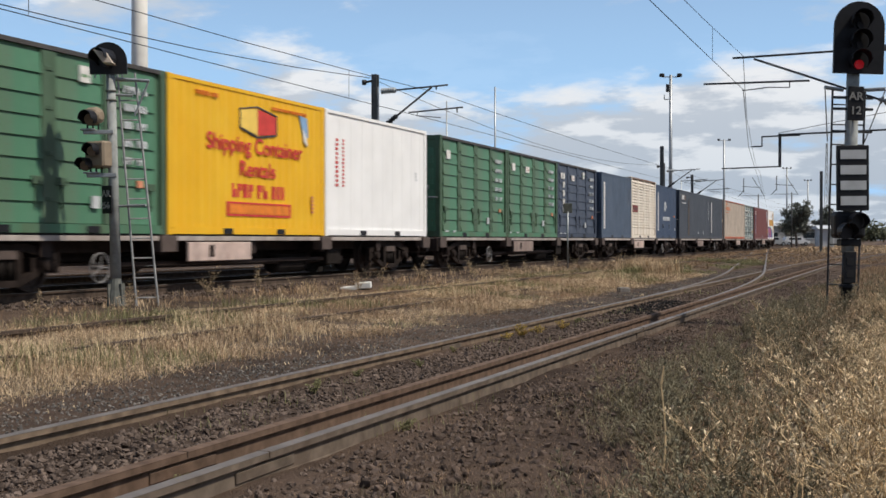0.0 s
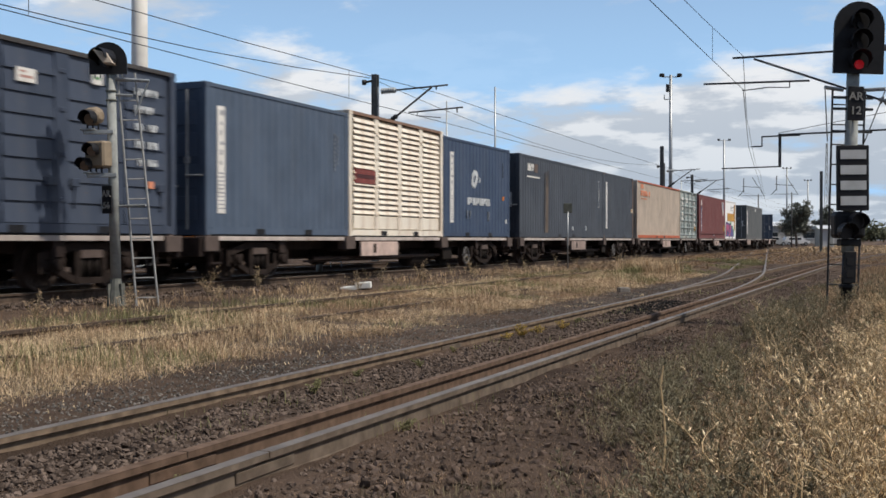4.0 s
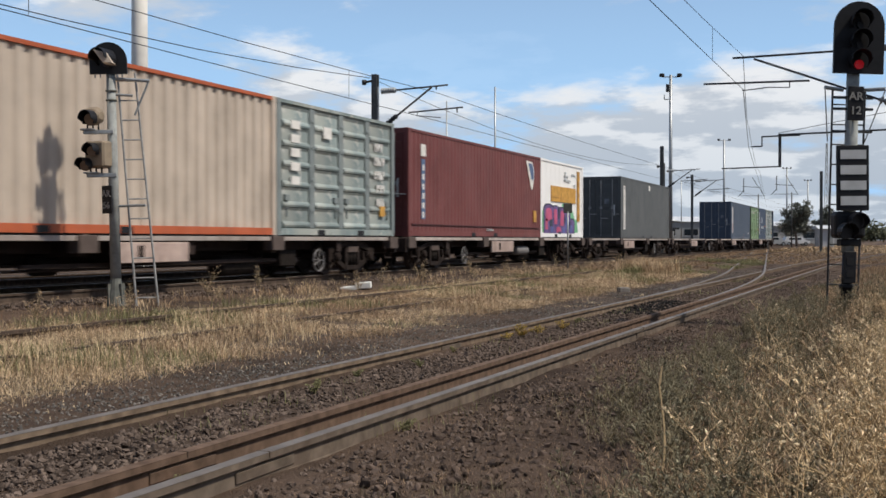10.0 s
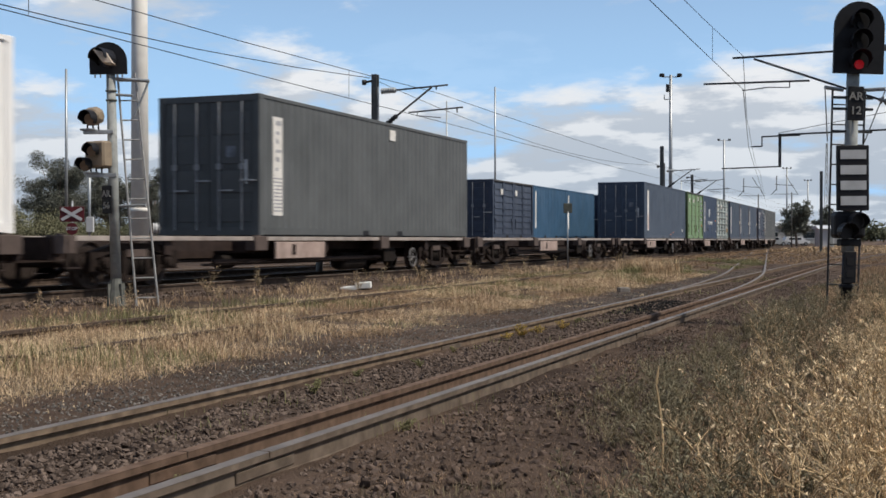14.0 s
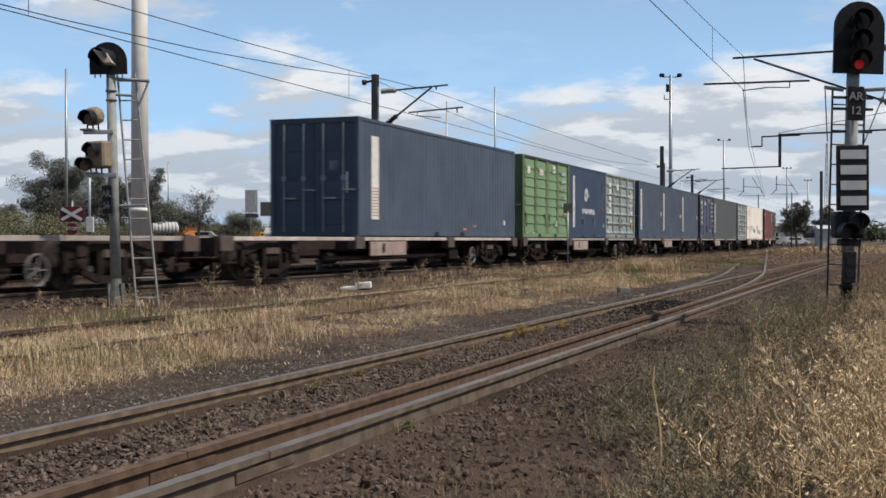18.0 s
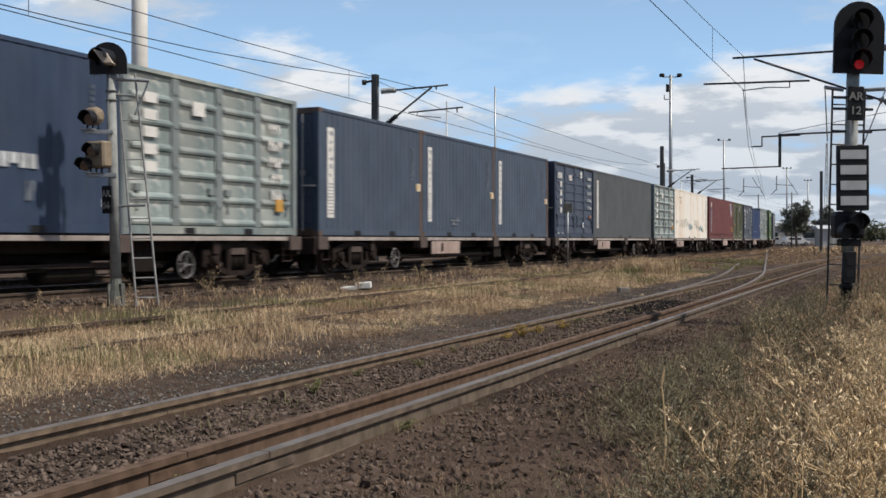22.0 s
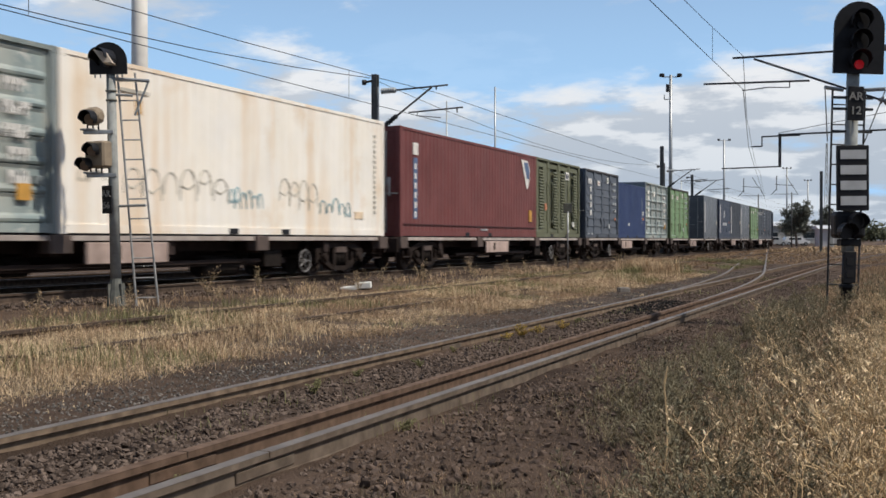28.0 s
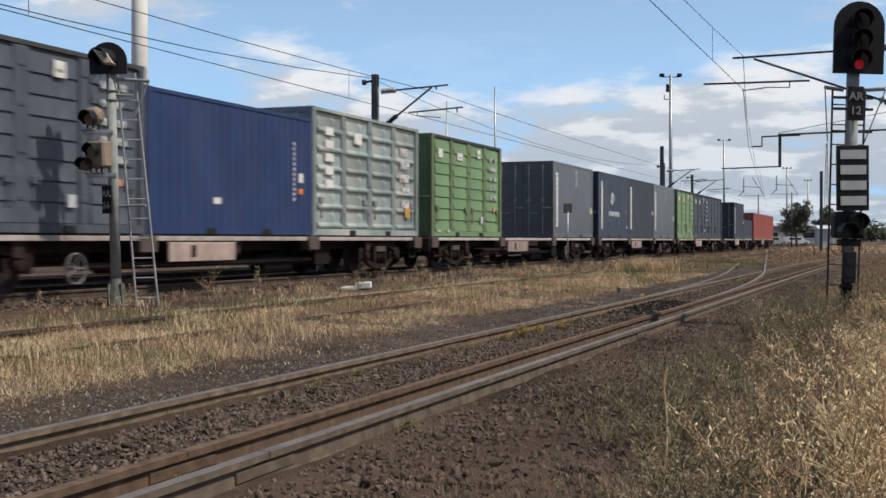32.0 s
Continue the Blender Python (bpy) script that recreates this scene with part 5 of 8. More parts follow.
def small_head(parent, x, y, z, turn, boxy):
    """A subsidiary lamp head with its hoods, on a bracket."""
    if boxy:
        b = part("lamp_case", rounded(boxes((-0.17, 0.2, -0.1, 0.2, -0.2, 0.2)), 0.03), M_CREAMBOX, parent, "cream metal lamp case")
        spots = ((0.02, 0.06, 0.11), (-0.12, -0.15, 0.11))
    else:
        bm = bmesh.new()
        lathe(bm, [(-0.13, 0.09), (-0.1, 0.135), (0.04, 0.14), (0.1, 0.12), (0.14, 0.06)], 8)
        b = part("lamp_case", bm, M_CREAMBOX, parent, "dusty round lamp case")
        spots = ((0.04, -0.05, 0.125),)
    b.matrix_basis = pose(x, y, z, 0, 0, turn)
    for hx, hz, r in spots:
        hd = part("hood", hood(r, 0.15), M_BLACK, b)
        hd.location = (hx, -0.1 if boxy else -0.12, hz)
        part("lens", disc(r * 0.85, 0.02), M_LENS, b).location = (hx, -0.105 if boxy else -0.13, hz)
        # Tan disc tilted to the view; light on the hood's inside is in its colour.
        part("hood_lining", disc(r * 0.72, 0.02), M_TANLIN, b, "tan disc standing for the lit inside of the hood").matrix_basis = pose(hx + 0.03, -0.17, hz - 0.02, 25, 0, 20)
    low = -0.21 if boxy else -0.14
    for k in range(3):
        part("bolt", tubes(((x - 0.1 + k * 0.08, y, z + low - 0.08), (x - 0.1 + k * 0.08, y, z + low + 0.03), 0.014), n=6), M_BLACK, parent)
    part("bracket", rounded(boxes((-0.16, 0.28, -0.035, 0.035, low - 0.13, low - 0.07), (-0.2, 0.02, -0.08, 0.08, low - 0.075, low - 0.05)), 0.006), M_STEEL, parent).location = (x, y, z)
    return b


def signal_one():
    s = thing("railway_signal", facing(-11.03, 14.58, 0.33, 6, -1.3), "grey railway signal post with black round head and ladder", "railway signal", "signals")
    bm = bmesh.new()
    lathe(bm, [(0.0, 0.15), (0.05, 0.15), (0.45, 0.08)], 12, "z")
    part("base", bm, M_BASE, s)
    for a in range(4):
        part("gusset", boxes((0.06, 0.15, -0.012, 0.012, 0.0, 0.36)), M_BASE, s).rotation_euler.z = radians(45 + 90 * a)
    part("post", tubes(((0, 0, 0.4), (0, 0, 3.6), 0.082, 0.068), n=14), M_GREYPAINT, s)
    hd = part("backboard", arch(0.55, 0.48, 0.05), M_BLACK, s, "black round-topped backboard")
    hd.location = (-0.02, -0.06, 3.52)
    part("lens", disc(0.12, 0.03), M_LENS, hd).location = (0, -0.04, 0.22)
    h = part("hood", hood(0.145, 0.3), M_BLACK, hd)
    h.matrix_basis = pose(0, -0.03, 0.22, 0, 0, -25)
    # Pale prism for the hood's sunlit inside, outlined to fit the camera's view.
    bm = bmesh.new()
    quad = ((-0.17, 0.33), (0.03, 0.28), (0.12, 0.12), (-0.03, 0.13))
    near, far = [[bm.verts.new((x, y, z)) for x, z in quad] for y in (-0.30, -0.04)]
    bm.faces.new(near)
    bm.faces.new(far[::-1])
    for k in range(4):
        bm.faces.new((near[k], far[k], far[(k + 1) % 4], near[(k + 1) % 4]))
    part("hood_lining", rounded(bm, 0.01), M_HOODIN, hd, "pale prism standing for the lit inside of the hood")
    part("lamp_case", rounded(boxes((-0.13, 0.13, 0.02, 0.26, 0.04, 0.29)), 0.03), M_BLACK, hd)
    for x in (-0.2, -0.12, 0.12, 0.2):
        part("bolt", tubes(((x, 0, -0.05), (x, 0, 0.02), 0.012), n=6), M_STEEL, hd)
    for z in (3.26, 3.12):
        part("collar", tubes(((0, 0, z), (0, 0, z + 0.025), 0.084), n=14), M_BASE, s)
    small_head(s, -0.25, -0.06, 2.89, -30, False)
    small_head(s, -0.22, -0.05, 2.31, -30, True)
    number_plate(s, -0.08, -0.12, 1.42, ("AR", "56"), 0.2, 0.42, 0.14).rotation_euler.z = radians(-38)
    part("hoop", tubes(((0.02, 0, 3.46), (0.57, 0, 3.42), 0.026), ((0.56, 0.0, 3.42), (0.34, 0, 2.9), 0.018), ((0.05, 0, 3.22), (0.32, 0, 3.2), 0.02), n=6), M_STEEL, s)
    ladder(s, (0.22, 0.05, 3.55), (0.48, -0.12, -0.04), 0.26, 12, M_LADDER)
    part("stay", tubes(((0.05, 0, 1.53), (0.5, -0.2, 1.53), 0.02), n=6), M_STEEL, s)
    return s


def signal_two():
    s = thing("railway_signal", facing(-0.65, 16.37, 0.0, 0, 1.6) @ Matrix.Translation((0, 0, -0.44)), "tall dark railway signal showing red above a striped banner", "railway signal", "signals")
    bm = bmesh.new()
    lathe(bm, [(0.40, 0.16), (0.48, 0.16), (0.54, 0.1)], 12, "z")
    part("base", bm, M_BLACK, s)
    part("post", tubes(((0, 0, 1.2), (0, 0, 3.65), 0.085, 0.085), n=14), M_GREYPAINT, s)
    part("lower_post", tubes(((0, 0, 0.42), (0, 0, 1.2), 0.075, 0.07), n=14), M_BLACK, s)
    part("cable_clamp", tubes(((0, 0, 0.72), (0, 0, 0.78), 0.1), n=12), M_BLACK, s)
    hd = part("backboard", arch(0.66, 0.95, 0.05), M_BLACK, s, "black round-topped three-lamp backboard")
    hd.location = (0.02, -0.12, 3.57)
    for k, z in enumerate((0.16, 0.42, 0.68)):
        part("lens", disc(0.06 if k == 0 else 0.045, 0.03), M_REDLIGHT if k == 0 else M_LENS, hd, "lit red lamp" if k == 0 else "").location = (0.0, -0.04, z - 0.045)
        h = part("hood", hood(0.13, 0.28), M_BLACK, hd)
        h.matrix_basis = pose(0, -0.03, z, 0, 0, -10)
    part("lamp_case", rounded(boxes((-0.18, 0.18, 0.02, 0.3, 0.05, 0.85)), 0.03), M_BLACK, hd)
    number_plate(s, 0, -0.13, 2.95, ("AR", "12"), 0.21, 0.45, 0.15)
    bd = part("banner_board", rounded(boxes((-0.21, 0.21, -0.03, 0.03, 0, 0.86)), 0.008), M_PLATE, s, "black board with four grey strips")
    bd.matrix_basis = pose(0.0, -0.14, 1.76, 0, -2, 0)
    for k in range(4):
        part("banner_strip", boxes((-0.17, 0.17, -0.04, -0.02, 0.07 + k * 0.203, 0.19 + k * 0.203)), M_BANNER, bd)
    lo = part("lower_head", rounded(boxes((-0.21, 0.2, -0.12, 0.14, 1.39, 1.75)), 0.06, 3), M_BLACK, s)
    for k, (x, z) in enumerate(((-0.08, 1.48), (0.05, 1.61))):
        part("hood", hood(0.12, 0.2), M_BLACK, lo).location = (x, -0.13, z)
        part("lens", disc(0.1, 0.02), M_LENS, lo).location = (x, -0.13, z)
    part("neck_box", rounded(boxes((-0.12, 0.15, -0.09, 0.1, 1.29, 1.385)), 0.012), M_BLACK, s)
    pl = part("blank_plate", rounded(boxes((-0.08, 0.08, -0.115, -0.09, 0.8, 1.22)), 0.006), M_PLATE, s, "grimy black number plate")
    for z in (0.88, 1.04):
        part("plate_bar", boxes((-0.045, 0.045, -0.121, -0.113, z, z + 0.1)), M_LENS, pl)
    for z in (3.1, 2.8, 3.25):
        part("bracket", boxes((-0.27, 0.27, -0.03, 0.03, z, z + 0.03)), M_DARKSTEEL, s)
    for x, f, foot in ((-0.2, -0.17, 0.42), (0.24, 0.24, 0.42)):
        part("ladder_stile", tubes(((f, 0.25, foot), (x, 0.2, 3.4), 0.014), n=6), M_DARKSTEEL, s)
    for k in range(11):
        z = 0.5 + k * 0.27
        part("ladder_rung", tubes(((-0.18, 0.23, z), (0.23, 0.23, z), 0.01), n=5), M_DARKSTEEL, s)
    for sx in (-1, 1):
        part("hoop", tubes(((sx * 0.1, 0.1, 3.38), (sx * 0.4, -0.1, 3.38), 0.025), ((sx * 0.4, -0.1, 3.37), (sx * 0.25, 0.2, 2.7), 0.008), n=6), M_STEEL, s)
    return s


def signal_three():
    s = thing("railway_signal", facing(-15.85, 30.46, 0.36), "distant railway signal post with black head, banner board and ladder", "railway signal", "signals")
    part("post", tubes(((0, 0, 0), (0, 0, 3.4), 0.1, 0.08), n=12), M_GREYPAINT, s)
    hd = part("backboard", arch(0.54, 0.46, 0.05), M_BLACK, s)
    hd.location = (0, -0.07, 3.38)
    part("hood", hood(0.14, 0.28), M_BLACK, hd).location = (0, -0.03, 0.22)
    # Pale plate whose colour stands for light inside the hood.
    part("hood_lining", arch(0.14, 0.18, 0.02), M_HOODIN, hd).matrix_basis = pose(0.03, -0.1, 0.13, 0, -35, 0)
    bd = part("banner_board", rounded(boxes((-0.19, 0.19, -0.03, 0.03, 0, 0.7)), 0.008), M_PLATE, s, "black board with three grey strips")
    bd.location = (-0.26, -0.1, 2.42)
    for k in range(3):
        part("banner_strip", boxes((-0.155, 0.155, -0.04, -0.02, 0.05 + k * 0.225, 0.19 + k * 0.225)), M_BANNER, bd)
    lo = part("lower_head", rounded(boxes((-0.43, -0.1, -0.15, 0.1, 1.95, 2.38)), 0.08, 2), M_BLACK, s)
    part("hood", hood(0.11, 0.2), M_BLACK, lo).location = (-0.36, -0.15, 2.15)
    number_plate(s, -0.02, -0.12, 1.3, ("", ""), 0.24, 0.46)
    part("hoop", tubes(((0.05, 0, 3.24), (0.58, 0, 3.22), 0.03), ((0.57, 0, 3.22), (0.4, 0, 2.75), 0.014), n=6), M_STEEL, s)
    ladder(s, (0.28, 0, 3.24), (0.5, 0, 0.2), 0.25, 11)
    return s


signal_one()
signal_two()
signal_three()


# ---- overhead line ----
def insulator(bm, a, b, r=0.1):
    a, b = Vector(a), Vector(b)
    for k in range(6):
        p, q = a.lerp(b, k / 6), a.lerp(b, (k + 0.55) / 6)
        tube(bm, p, q, r, r * 0.8, n=8)
    tube(bm, a, b, r * 0.5, n=6)
    return bm


def rolled_section(w, h, flange=0.045):
    """One H-shaped steel column standing on z = 0."""
    a, b = w / 2, 0.02
    prof = ((-a, -a), (a, -a), (a, -a + flange), (b, -a + flange), (b, a - flange), (a, a - flange), (a, a), (-a, a), (-a, a - flange), (-b, a - flange), (-b, -a + flange), (-a, -a + flange))
    bm = bmesh.new()
    lo, hi = [[bm.verts.new((x, y, z)) for x, y in prof] for z in (0, h)]
    n = len(prof)
    for i in range(n):
        bm.faces.new((lo[i], lo[(i + 1) % n], hi[(i + 1) % n], hi[i]))
    bm.faces.new(lo[::-1])
    bm.faces.new(hi)
    return bm


def ole_mast(x, y, h, arm=3.0, cant=True, w=0.32):
    m = thing("overhead_line_mast", pose(x, y, 0.25), "dark steel overhead line mast with cantilever arm", "line mast", "line masts")
    part("mast", rolled_section(w, h), M_MASTGREY, m)
    part("footing", rounded(boxes((-0.4, 0.4, -0.4, 0.4, -0.3, 0.15)), 0.03), M_CONCRETE, m)
    if cant:
        part("top_tube", tubes(((0.95, 0, 7.22), (arm + 0.2, 0, 7.32), 0.035), n=8), M_DARKSTEEL, m)
        part("insulator", insulator(bmesh.new(), (0.3, 0, 7.2), (0.95, 0, 7.22), 0.13), M_PALEINS, m, "pale ribbed tube insulator")
        part("insulator", insulator(bmesh.new(), (0.35, 0, 5.72), (1.0, 0, 6.2), 0.12), M_DARKSTEEL, m, "dark ribbed strut insulator")
        part("strut", tubes(((0.15, 0, 5.58), (2.5, 0, 7.26), 0.04), n=8), M_DARKSTEEL, m)
        part("register_tube", tubes(((1.5, 0, 6.28), (arm + 0.85, 0, 6.4), 0.032), n=8), M_DARKSTEEL, m)
        part("steady_arm", tubes(((1.85, 0, 6.14), (arm - 0.1, 0, 6.02), 0.018), ((1.85, 0, 6.14), (1.9, 0, 6.28), 0.015), n=6), M_DARKSTEEL, m)
        part("wire_clamp", tubes(((arm - 0.3, 0, 7.16), (arm - 0.3, 0, 7.3), 0.03), ((arm + 0.6, 0, 6.2), (arm + 0.6, 0, 6.38), 0.03), n=6), M_DARKSTEEL, m)
        part("feeder_bracket", tubes(((-0.12, 0, 7.65), (-0.5, 0, 7.6), 0.05), ((-0.5, 0, 7.5), (-0.5, 0, 7.7), 0.1), n=8), M_DARKSTEEL, m)
        part("tie_strap", boxes((0.1, 0.14, -0.05, 0.05, 5.5, 7.4)), M_STEEL, m)
    return m


for mx, my, mh, ca in ((-20.05, 43.5, 7.9, True), (-15.75, 83.0, 7.8, False), (-19.4, 103.0, 7.9, True), (-20.0, 122.0, 7.9, True), (-6.2, 105.0, 7.0, False)):
    ole_mast(mx, my, mh, 3.0, ca, 0.24)


def right_cantilevers():
    m = thing("overhead_line_mast", pose(0.25, 32.9, 0.0), "overhead line mast with long cantilever over the dual gauge track", "line mast", "line masts")
    part("mast", rolled_section(0.32, 8.0), M_DARKSTEEL, m)
    part("footing", rounded(boxes((-0.4, 0.4, -0.4, 0.4, -0.3, 0.15)), 0.03), M_CONCRETE, m)
    part("top_tube", tubes(((0, 0, 6.44), (-4.54, 0, 6.38), 0.03), n=8), M_DARKSTEEL, m)
    part("strut", tubes(((-0.7, 0, 5.06), (-3.97, 0, 6.33), 0.03), n=8), M_DARKSTEEL, m)
    part("insulator", insulator(insulator(bmesh.new(), (-0.1, 0, 4.85), (-0.75, 0, 5.08)), (-0.1, 0, 6.44), (-0.8, 0, 6.43)), M_INSULATOR, m)
    part("register_tube", tubes(((-2.5, 0, 5.66), (-5.33, 0, 5.70), 0.028), n=8), M_DARKSTEEL, m)
    part("steady_arm", tubes(((-3.02, 0, 5.5), (-3.57, 0, 5.53), 0.014), ((-3.57, 0, 5.53), (-4.28, 0, 5.47), 0.014), ((-3.02, 0, 5.5), (-3.02, 0, 5.66), 0.016), n=6), M_DARKSTEEL, m)
    m = thing("overhead_line_mast", pose(3.4, 52.5, 0.0), "overhead line mast with stepped boom and drop post", "line mast", "line masts")
    part("mast", rolled_section(0.32, 8.0), M_DARKSTEEL, m)
    part("footing", rounded(boxes((-0.4, 0.4, -0.4, 0.4, -0.3, 0.15)), 0.03), M_CONCRETE, m)
    part("boom", tubes(((0, 0, 6.07), (-8.2, 0, 5.93), 0.04), n=8), M_DARKSTEEL, m)
    part("drop_post", boxes((-8.28, -8.16, -0.05, 0.05, 4.52, 5.98)), M_DARKSTEEL, m)
    part("boom_end", tubes(((-7.37, 0, 5.89), (-8.98, 0, 5.87), 0.035), ((-8.98, 0, 5.88), (-8.98, 0, 5.44), 0.03), ((-8.98, 0, 5.45), (-9.45, 0, 5.45), 0.03), n=6), M_DARKSTEEL, m)
    part("lower_boom", tubes(((-8.2, 0, 4.55), (-10.71, 0, 4.51), 0.03), n=6), M_DARKSTEEL, m)
    part("stay", tubes(((-8.3, 0, 6.0), (0, 0, 7.4), 0.012), n=5), M_DARKSTEEL, m)


right_cantilevers()
M_WIRE = mat("copper wire", (0.03, 0.03, 0.032), 0.5, 0.4, 5, 0.2)


def wire(name, posts, sag, label, r=0.012, wave=8):
    """A wire through the posts' points, hanging by sag metres in each span."""
    line = [Vector(posts[0])]
    for a, b in zip(posts, posts[1:]):
        a, b = Vector(a), Vector(b)
        line += [a.lerp(b, k / wave) - Vector((0, 0, 4 * sag * (k / wave) * (1 - k / wave))) for k in range(1, wave + 1)]
    bm = bmesh.new()
    rings = []
    for k, p in enumerate(line):
        z = (line[min(k + 1, len(line) - 1)] - line[max(k - 1, 0)]).normalized()
        x = z.orthogonal().normalized()
        if abs(z.z) < 0.9:
            x = z.cross(Vector((0, 0, 1))).normalized()
        y = z.cross(x)
        rings.append([bm.verts.new(p + (x * math.cos(i * math.tau / 4) + y * math.sin(i * math.tau / 4)) * r) for i in range(4)])
    for p, q in zip(rings, rings[1:]):
        for i in range(4):
            bm.faces.new((p[i], p[(i + 1) % 4], q[(i + 1) % 4], q[i]))
    ob = new(name, mesh_of(name, bm, M_WIRE))
    return tagged(ob, label, "overhead wire", "wires")


wire("contact_wire", [(-17.85, -16, 6.33), (-17.85, 44.5, 6.3), (-17.7, 103, 6.27), (-17.8, 162, 6.2), (-17.8, 240, 6.2)], 0.03, "thin dark contact wire over the yard track")
wire("catenary_wire", [(-17.8, -16, 7.45), (-17.8, 44.5, 7.44)], 0.42, "sagging catenary wire above the yard track")
wire("catenary_wire", [(-17.8, 44.5, 7.44), (-17.8, 103, 7.4), (-17.8, 162, 7.3), (-17.8, 240, 7.3)], 0.14, "taut catenary wire above the yard track")
wire("feeder_wire", [(-20.2, -7.3, 8.0), (-20.2, 43.4, 8.0)], 1.0, "dark feeder wire hung from the mast tops", 0.014)
wire("feeder_wire", [(-20.2, 43.6, 7.98), (-19.6, 103, 8.0), (-20, 162, 8.0), (-20, 240, 8.0)], 1.0, "dark feeder wire hung from the mast tops", 0.012)
wire("contact_wire", [(-3.95, -25, 5.45), (-4.0, 32.9, 5.5), (-6.15, 52.5, 5.45), (-9.5, 88, 5.5), (-13.4, 130, 5.5)], 0.03, "thin dark contact wire over the dual gauge track", 0.011)
wire("catenary_wire", [(-3.95, -25, 6.35), (-4.0, 32.9, 6.42), (-6.15, 52.5, 6.35), (-9.5, 88, 6.4), (-13.4, 130, 6.4)], 0.5, "sagging catenary wire above the dual gauge track", 0.009)
for dy, top, low in ((20.5, 7.07, 6.31), (36.5, 7.25, 6.3)):
    wire("dropper_wire", [(-17.83, dy, top), (-17.83, dy, low)], 0.0, "short dropper wire between catenary and contact wire", 0.008, 1)
for dy, top, low in ((27.0, 6.2, 5.45),):
    wire("dropper_wire", [(-3.97, dy, top), (-3.97, dy, low)], 0.0, "short dropper wire between catenary and contact wire", 0.006, 1)


# ---- poles of the yard ----
def light_tower(x, y, h, r, heads=3, label="slim grey yard light pole", r_top=None, mtl=None):
    t = thing("light_pole", pose(x, y, float(ground_z(x, y)) - 0.03), label, "light pole", "yard light poles")
    part("pole", tubes(((0, 0, 0), (0, 0, h), r, r_top or r * 0.7), n=16), mtl or M_STEEL, t)
    part("flange", tubes(((0, 0, 0), (0, 0, 0.12), r * 1.6), n=12), M_STEEL, t)
    if heads > 1:
        a = RIGHT
        part("cross_arm", tubes((Vector((0, 0, h - 0.2)) - a * 0.05 * h, Vector((0, 0, h - 0.2)) + a * 0.05 * h, 0.05), n=6), M_STEEL, t)
        for k in range(heads):
            f = (k / max(1, heads - 1) - 0.5) * 0.10 * h if heads > 1 else 0.02 * h
            p = a * f
            part("floodlight", rounded(boxes((p.x - 0.22, p.x + 0.22, p.y - 0.2, p.y + 0.2, h - 0.2, h + 0.12)), 0.05), M_DARKSTEEL, t)
    return t


tall = light_tower(-24.0, 33.0, 15.0, 0.31, 2, "thick pale steel yard mast", 0.24, M_PALE)
part("collar", tubes(((0, 0, 1.9), (0, 0, 2.05), 0.325), n=16), M_PALE, tall)
lt = light_tower(-20.05, 110.0, 16.6, 0.2, 2)
part("junction_box", rounded(boxes((-0.42, -0.16, -0.25, 0.1, 15.0, 15.7)), 0.03), M_DARKSTEEL, lt)
part("bracket", tubes(((-0.2, 0, 14.3), (-0.6, 0, 14.3), 0.04), ((-0.6, 0, 14.3), (-0.6, 0, 14.75), 0.04), n=6), M_DARKSTEEL, lt)
light_tower(-38.8, 113.7, 16.5, 0.12, 1)
light_tower(-47.0, 121.0, 16.0, 0.11, 1)
light_tower(-28.0, 204.0, 18.2, 0.22, 2)
light_tower(-26.8, 311.0, 19.5, 0.25, 3)
light_tower(-24.0, 345.0, 18.0, 0.25, 3)
light_tower(-66.7, 81.3, 15.1, 0.14, 1)
light_tower(-93.5, 135.0, 11.2, 0.12, 1)
light_tower(-59.6, 137.7, 13.6, 0.1, 1)
light_tower(-45.0, 260.0, 14.0, 0.12, 1)


# ---- far overhead line where the line bends ----
def far_span(x, y, label):
    m = thing("overhead_line_mast", facing(x, y, 0.2), label, "line mast", "line masts")
    part("mast", tubes(((0, 0, 0), (0, 0, 6.5), 0.07), n=8), M_MASTGREY, m)
    part("top_tube", tubes(((-2.1, 0, 6.3), (0.8, 0, 6.3), 0.03), n=6), M_MASTGREY, m)
    part("strut", tubes(((-0.75, 0, 8.5), (0.7, 0, 6.3), 0.032), n=6), M_MASTGREY, m)
    part("register_tube", tubes(((-1.9, 0, 7.4), (0.2, 0, 7.3), 0.035), n=6), M_DARKSTEEL, m)
    part("insulator", insulator(bmesh.new(), (-1.75, 0, 8.4), (-1.75, 0, 6.7), 0.08), M_INSULATOR, m)
    part("steady_arm", tubes(((-2.4, 0, 6.2), (-1.75, 0, 6.9), 0.035), n=6), M_DARKSTEEL, m)


far_span(-11.45, 139.2, "thin far overhead line mast with struts")
far_span(-15.6, 143.0, "thin far overhead line mast with struts")


def lattice_mast(x, y, h):
    m = thing("radio_mast", facing(x, y, 0.2), "tall pale lattice radio mast far behind the line", "radio mast")
    feet = [Vector((0.9 * math.cos(a), 0.9 * math.sin(a), 0)) for a in (0.3, 2.4, 4.5)]
    for f in feet:
        part("leg", tubes((f, f * 0.2 + Vector((0, 0, h)), 0.07), n=5), M_GREYPAINT, m)
    for k in range(14):
        u, w = k / 14, (k + 1) / 14
        for i in range(3):
            a, b = feet[i], feet[(i + 1) % 3]
            part("brace", tubes((a * (1 - 0.8 * u) + Vector((0, 0, h * u)), b * (1 - 0.8 * w) + Vector((0, 0, h * w)), 0.035), n=4), M_GREYPAINT, m)


lattice_mast(-17.3, 315.5, 26.0)

# ---- the yard behind the train ----
P_YARDBLUE = paint("bright blue container paint", (0.045, 0.105, 0.185), 0.3)


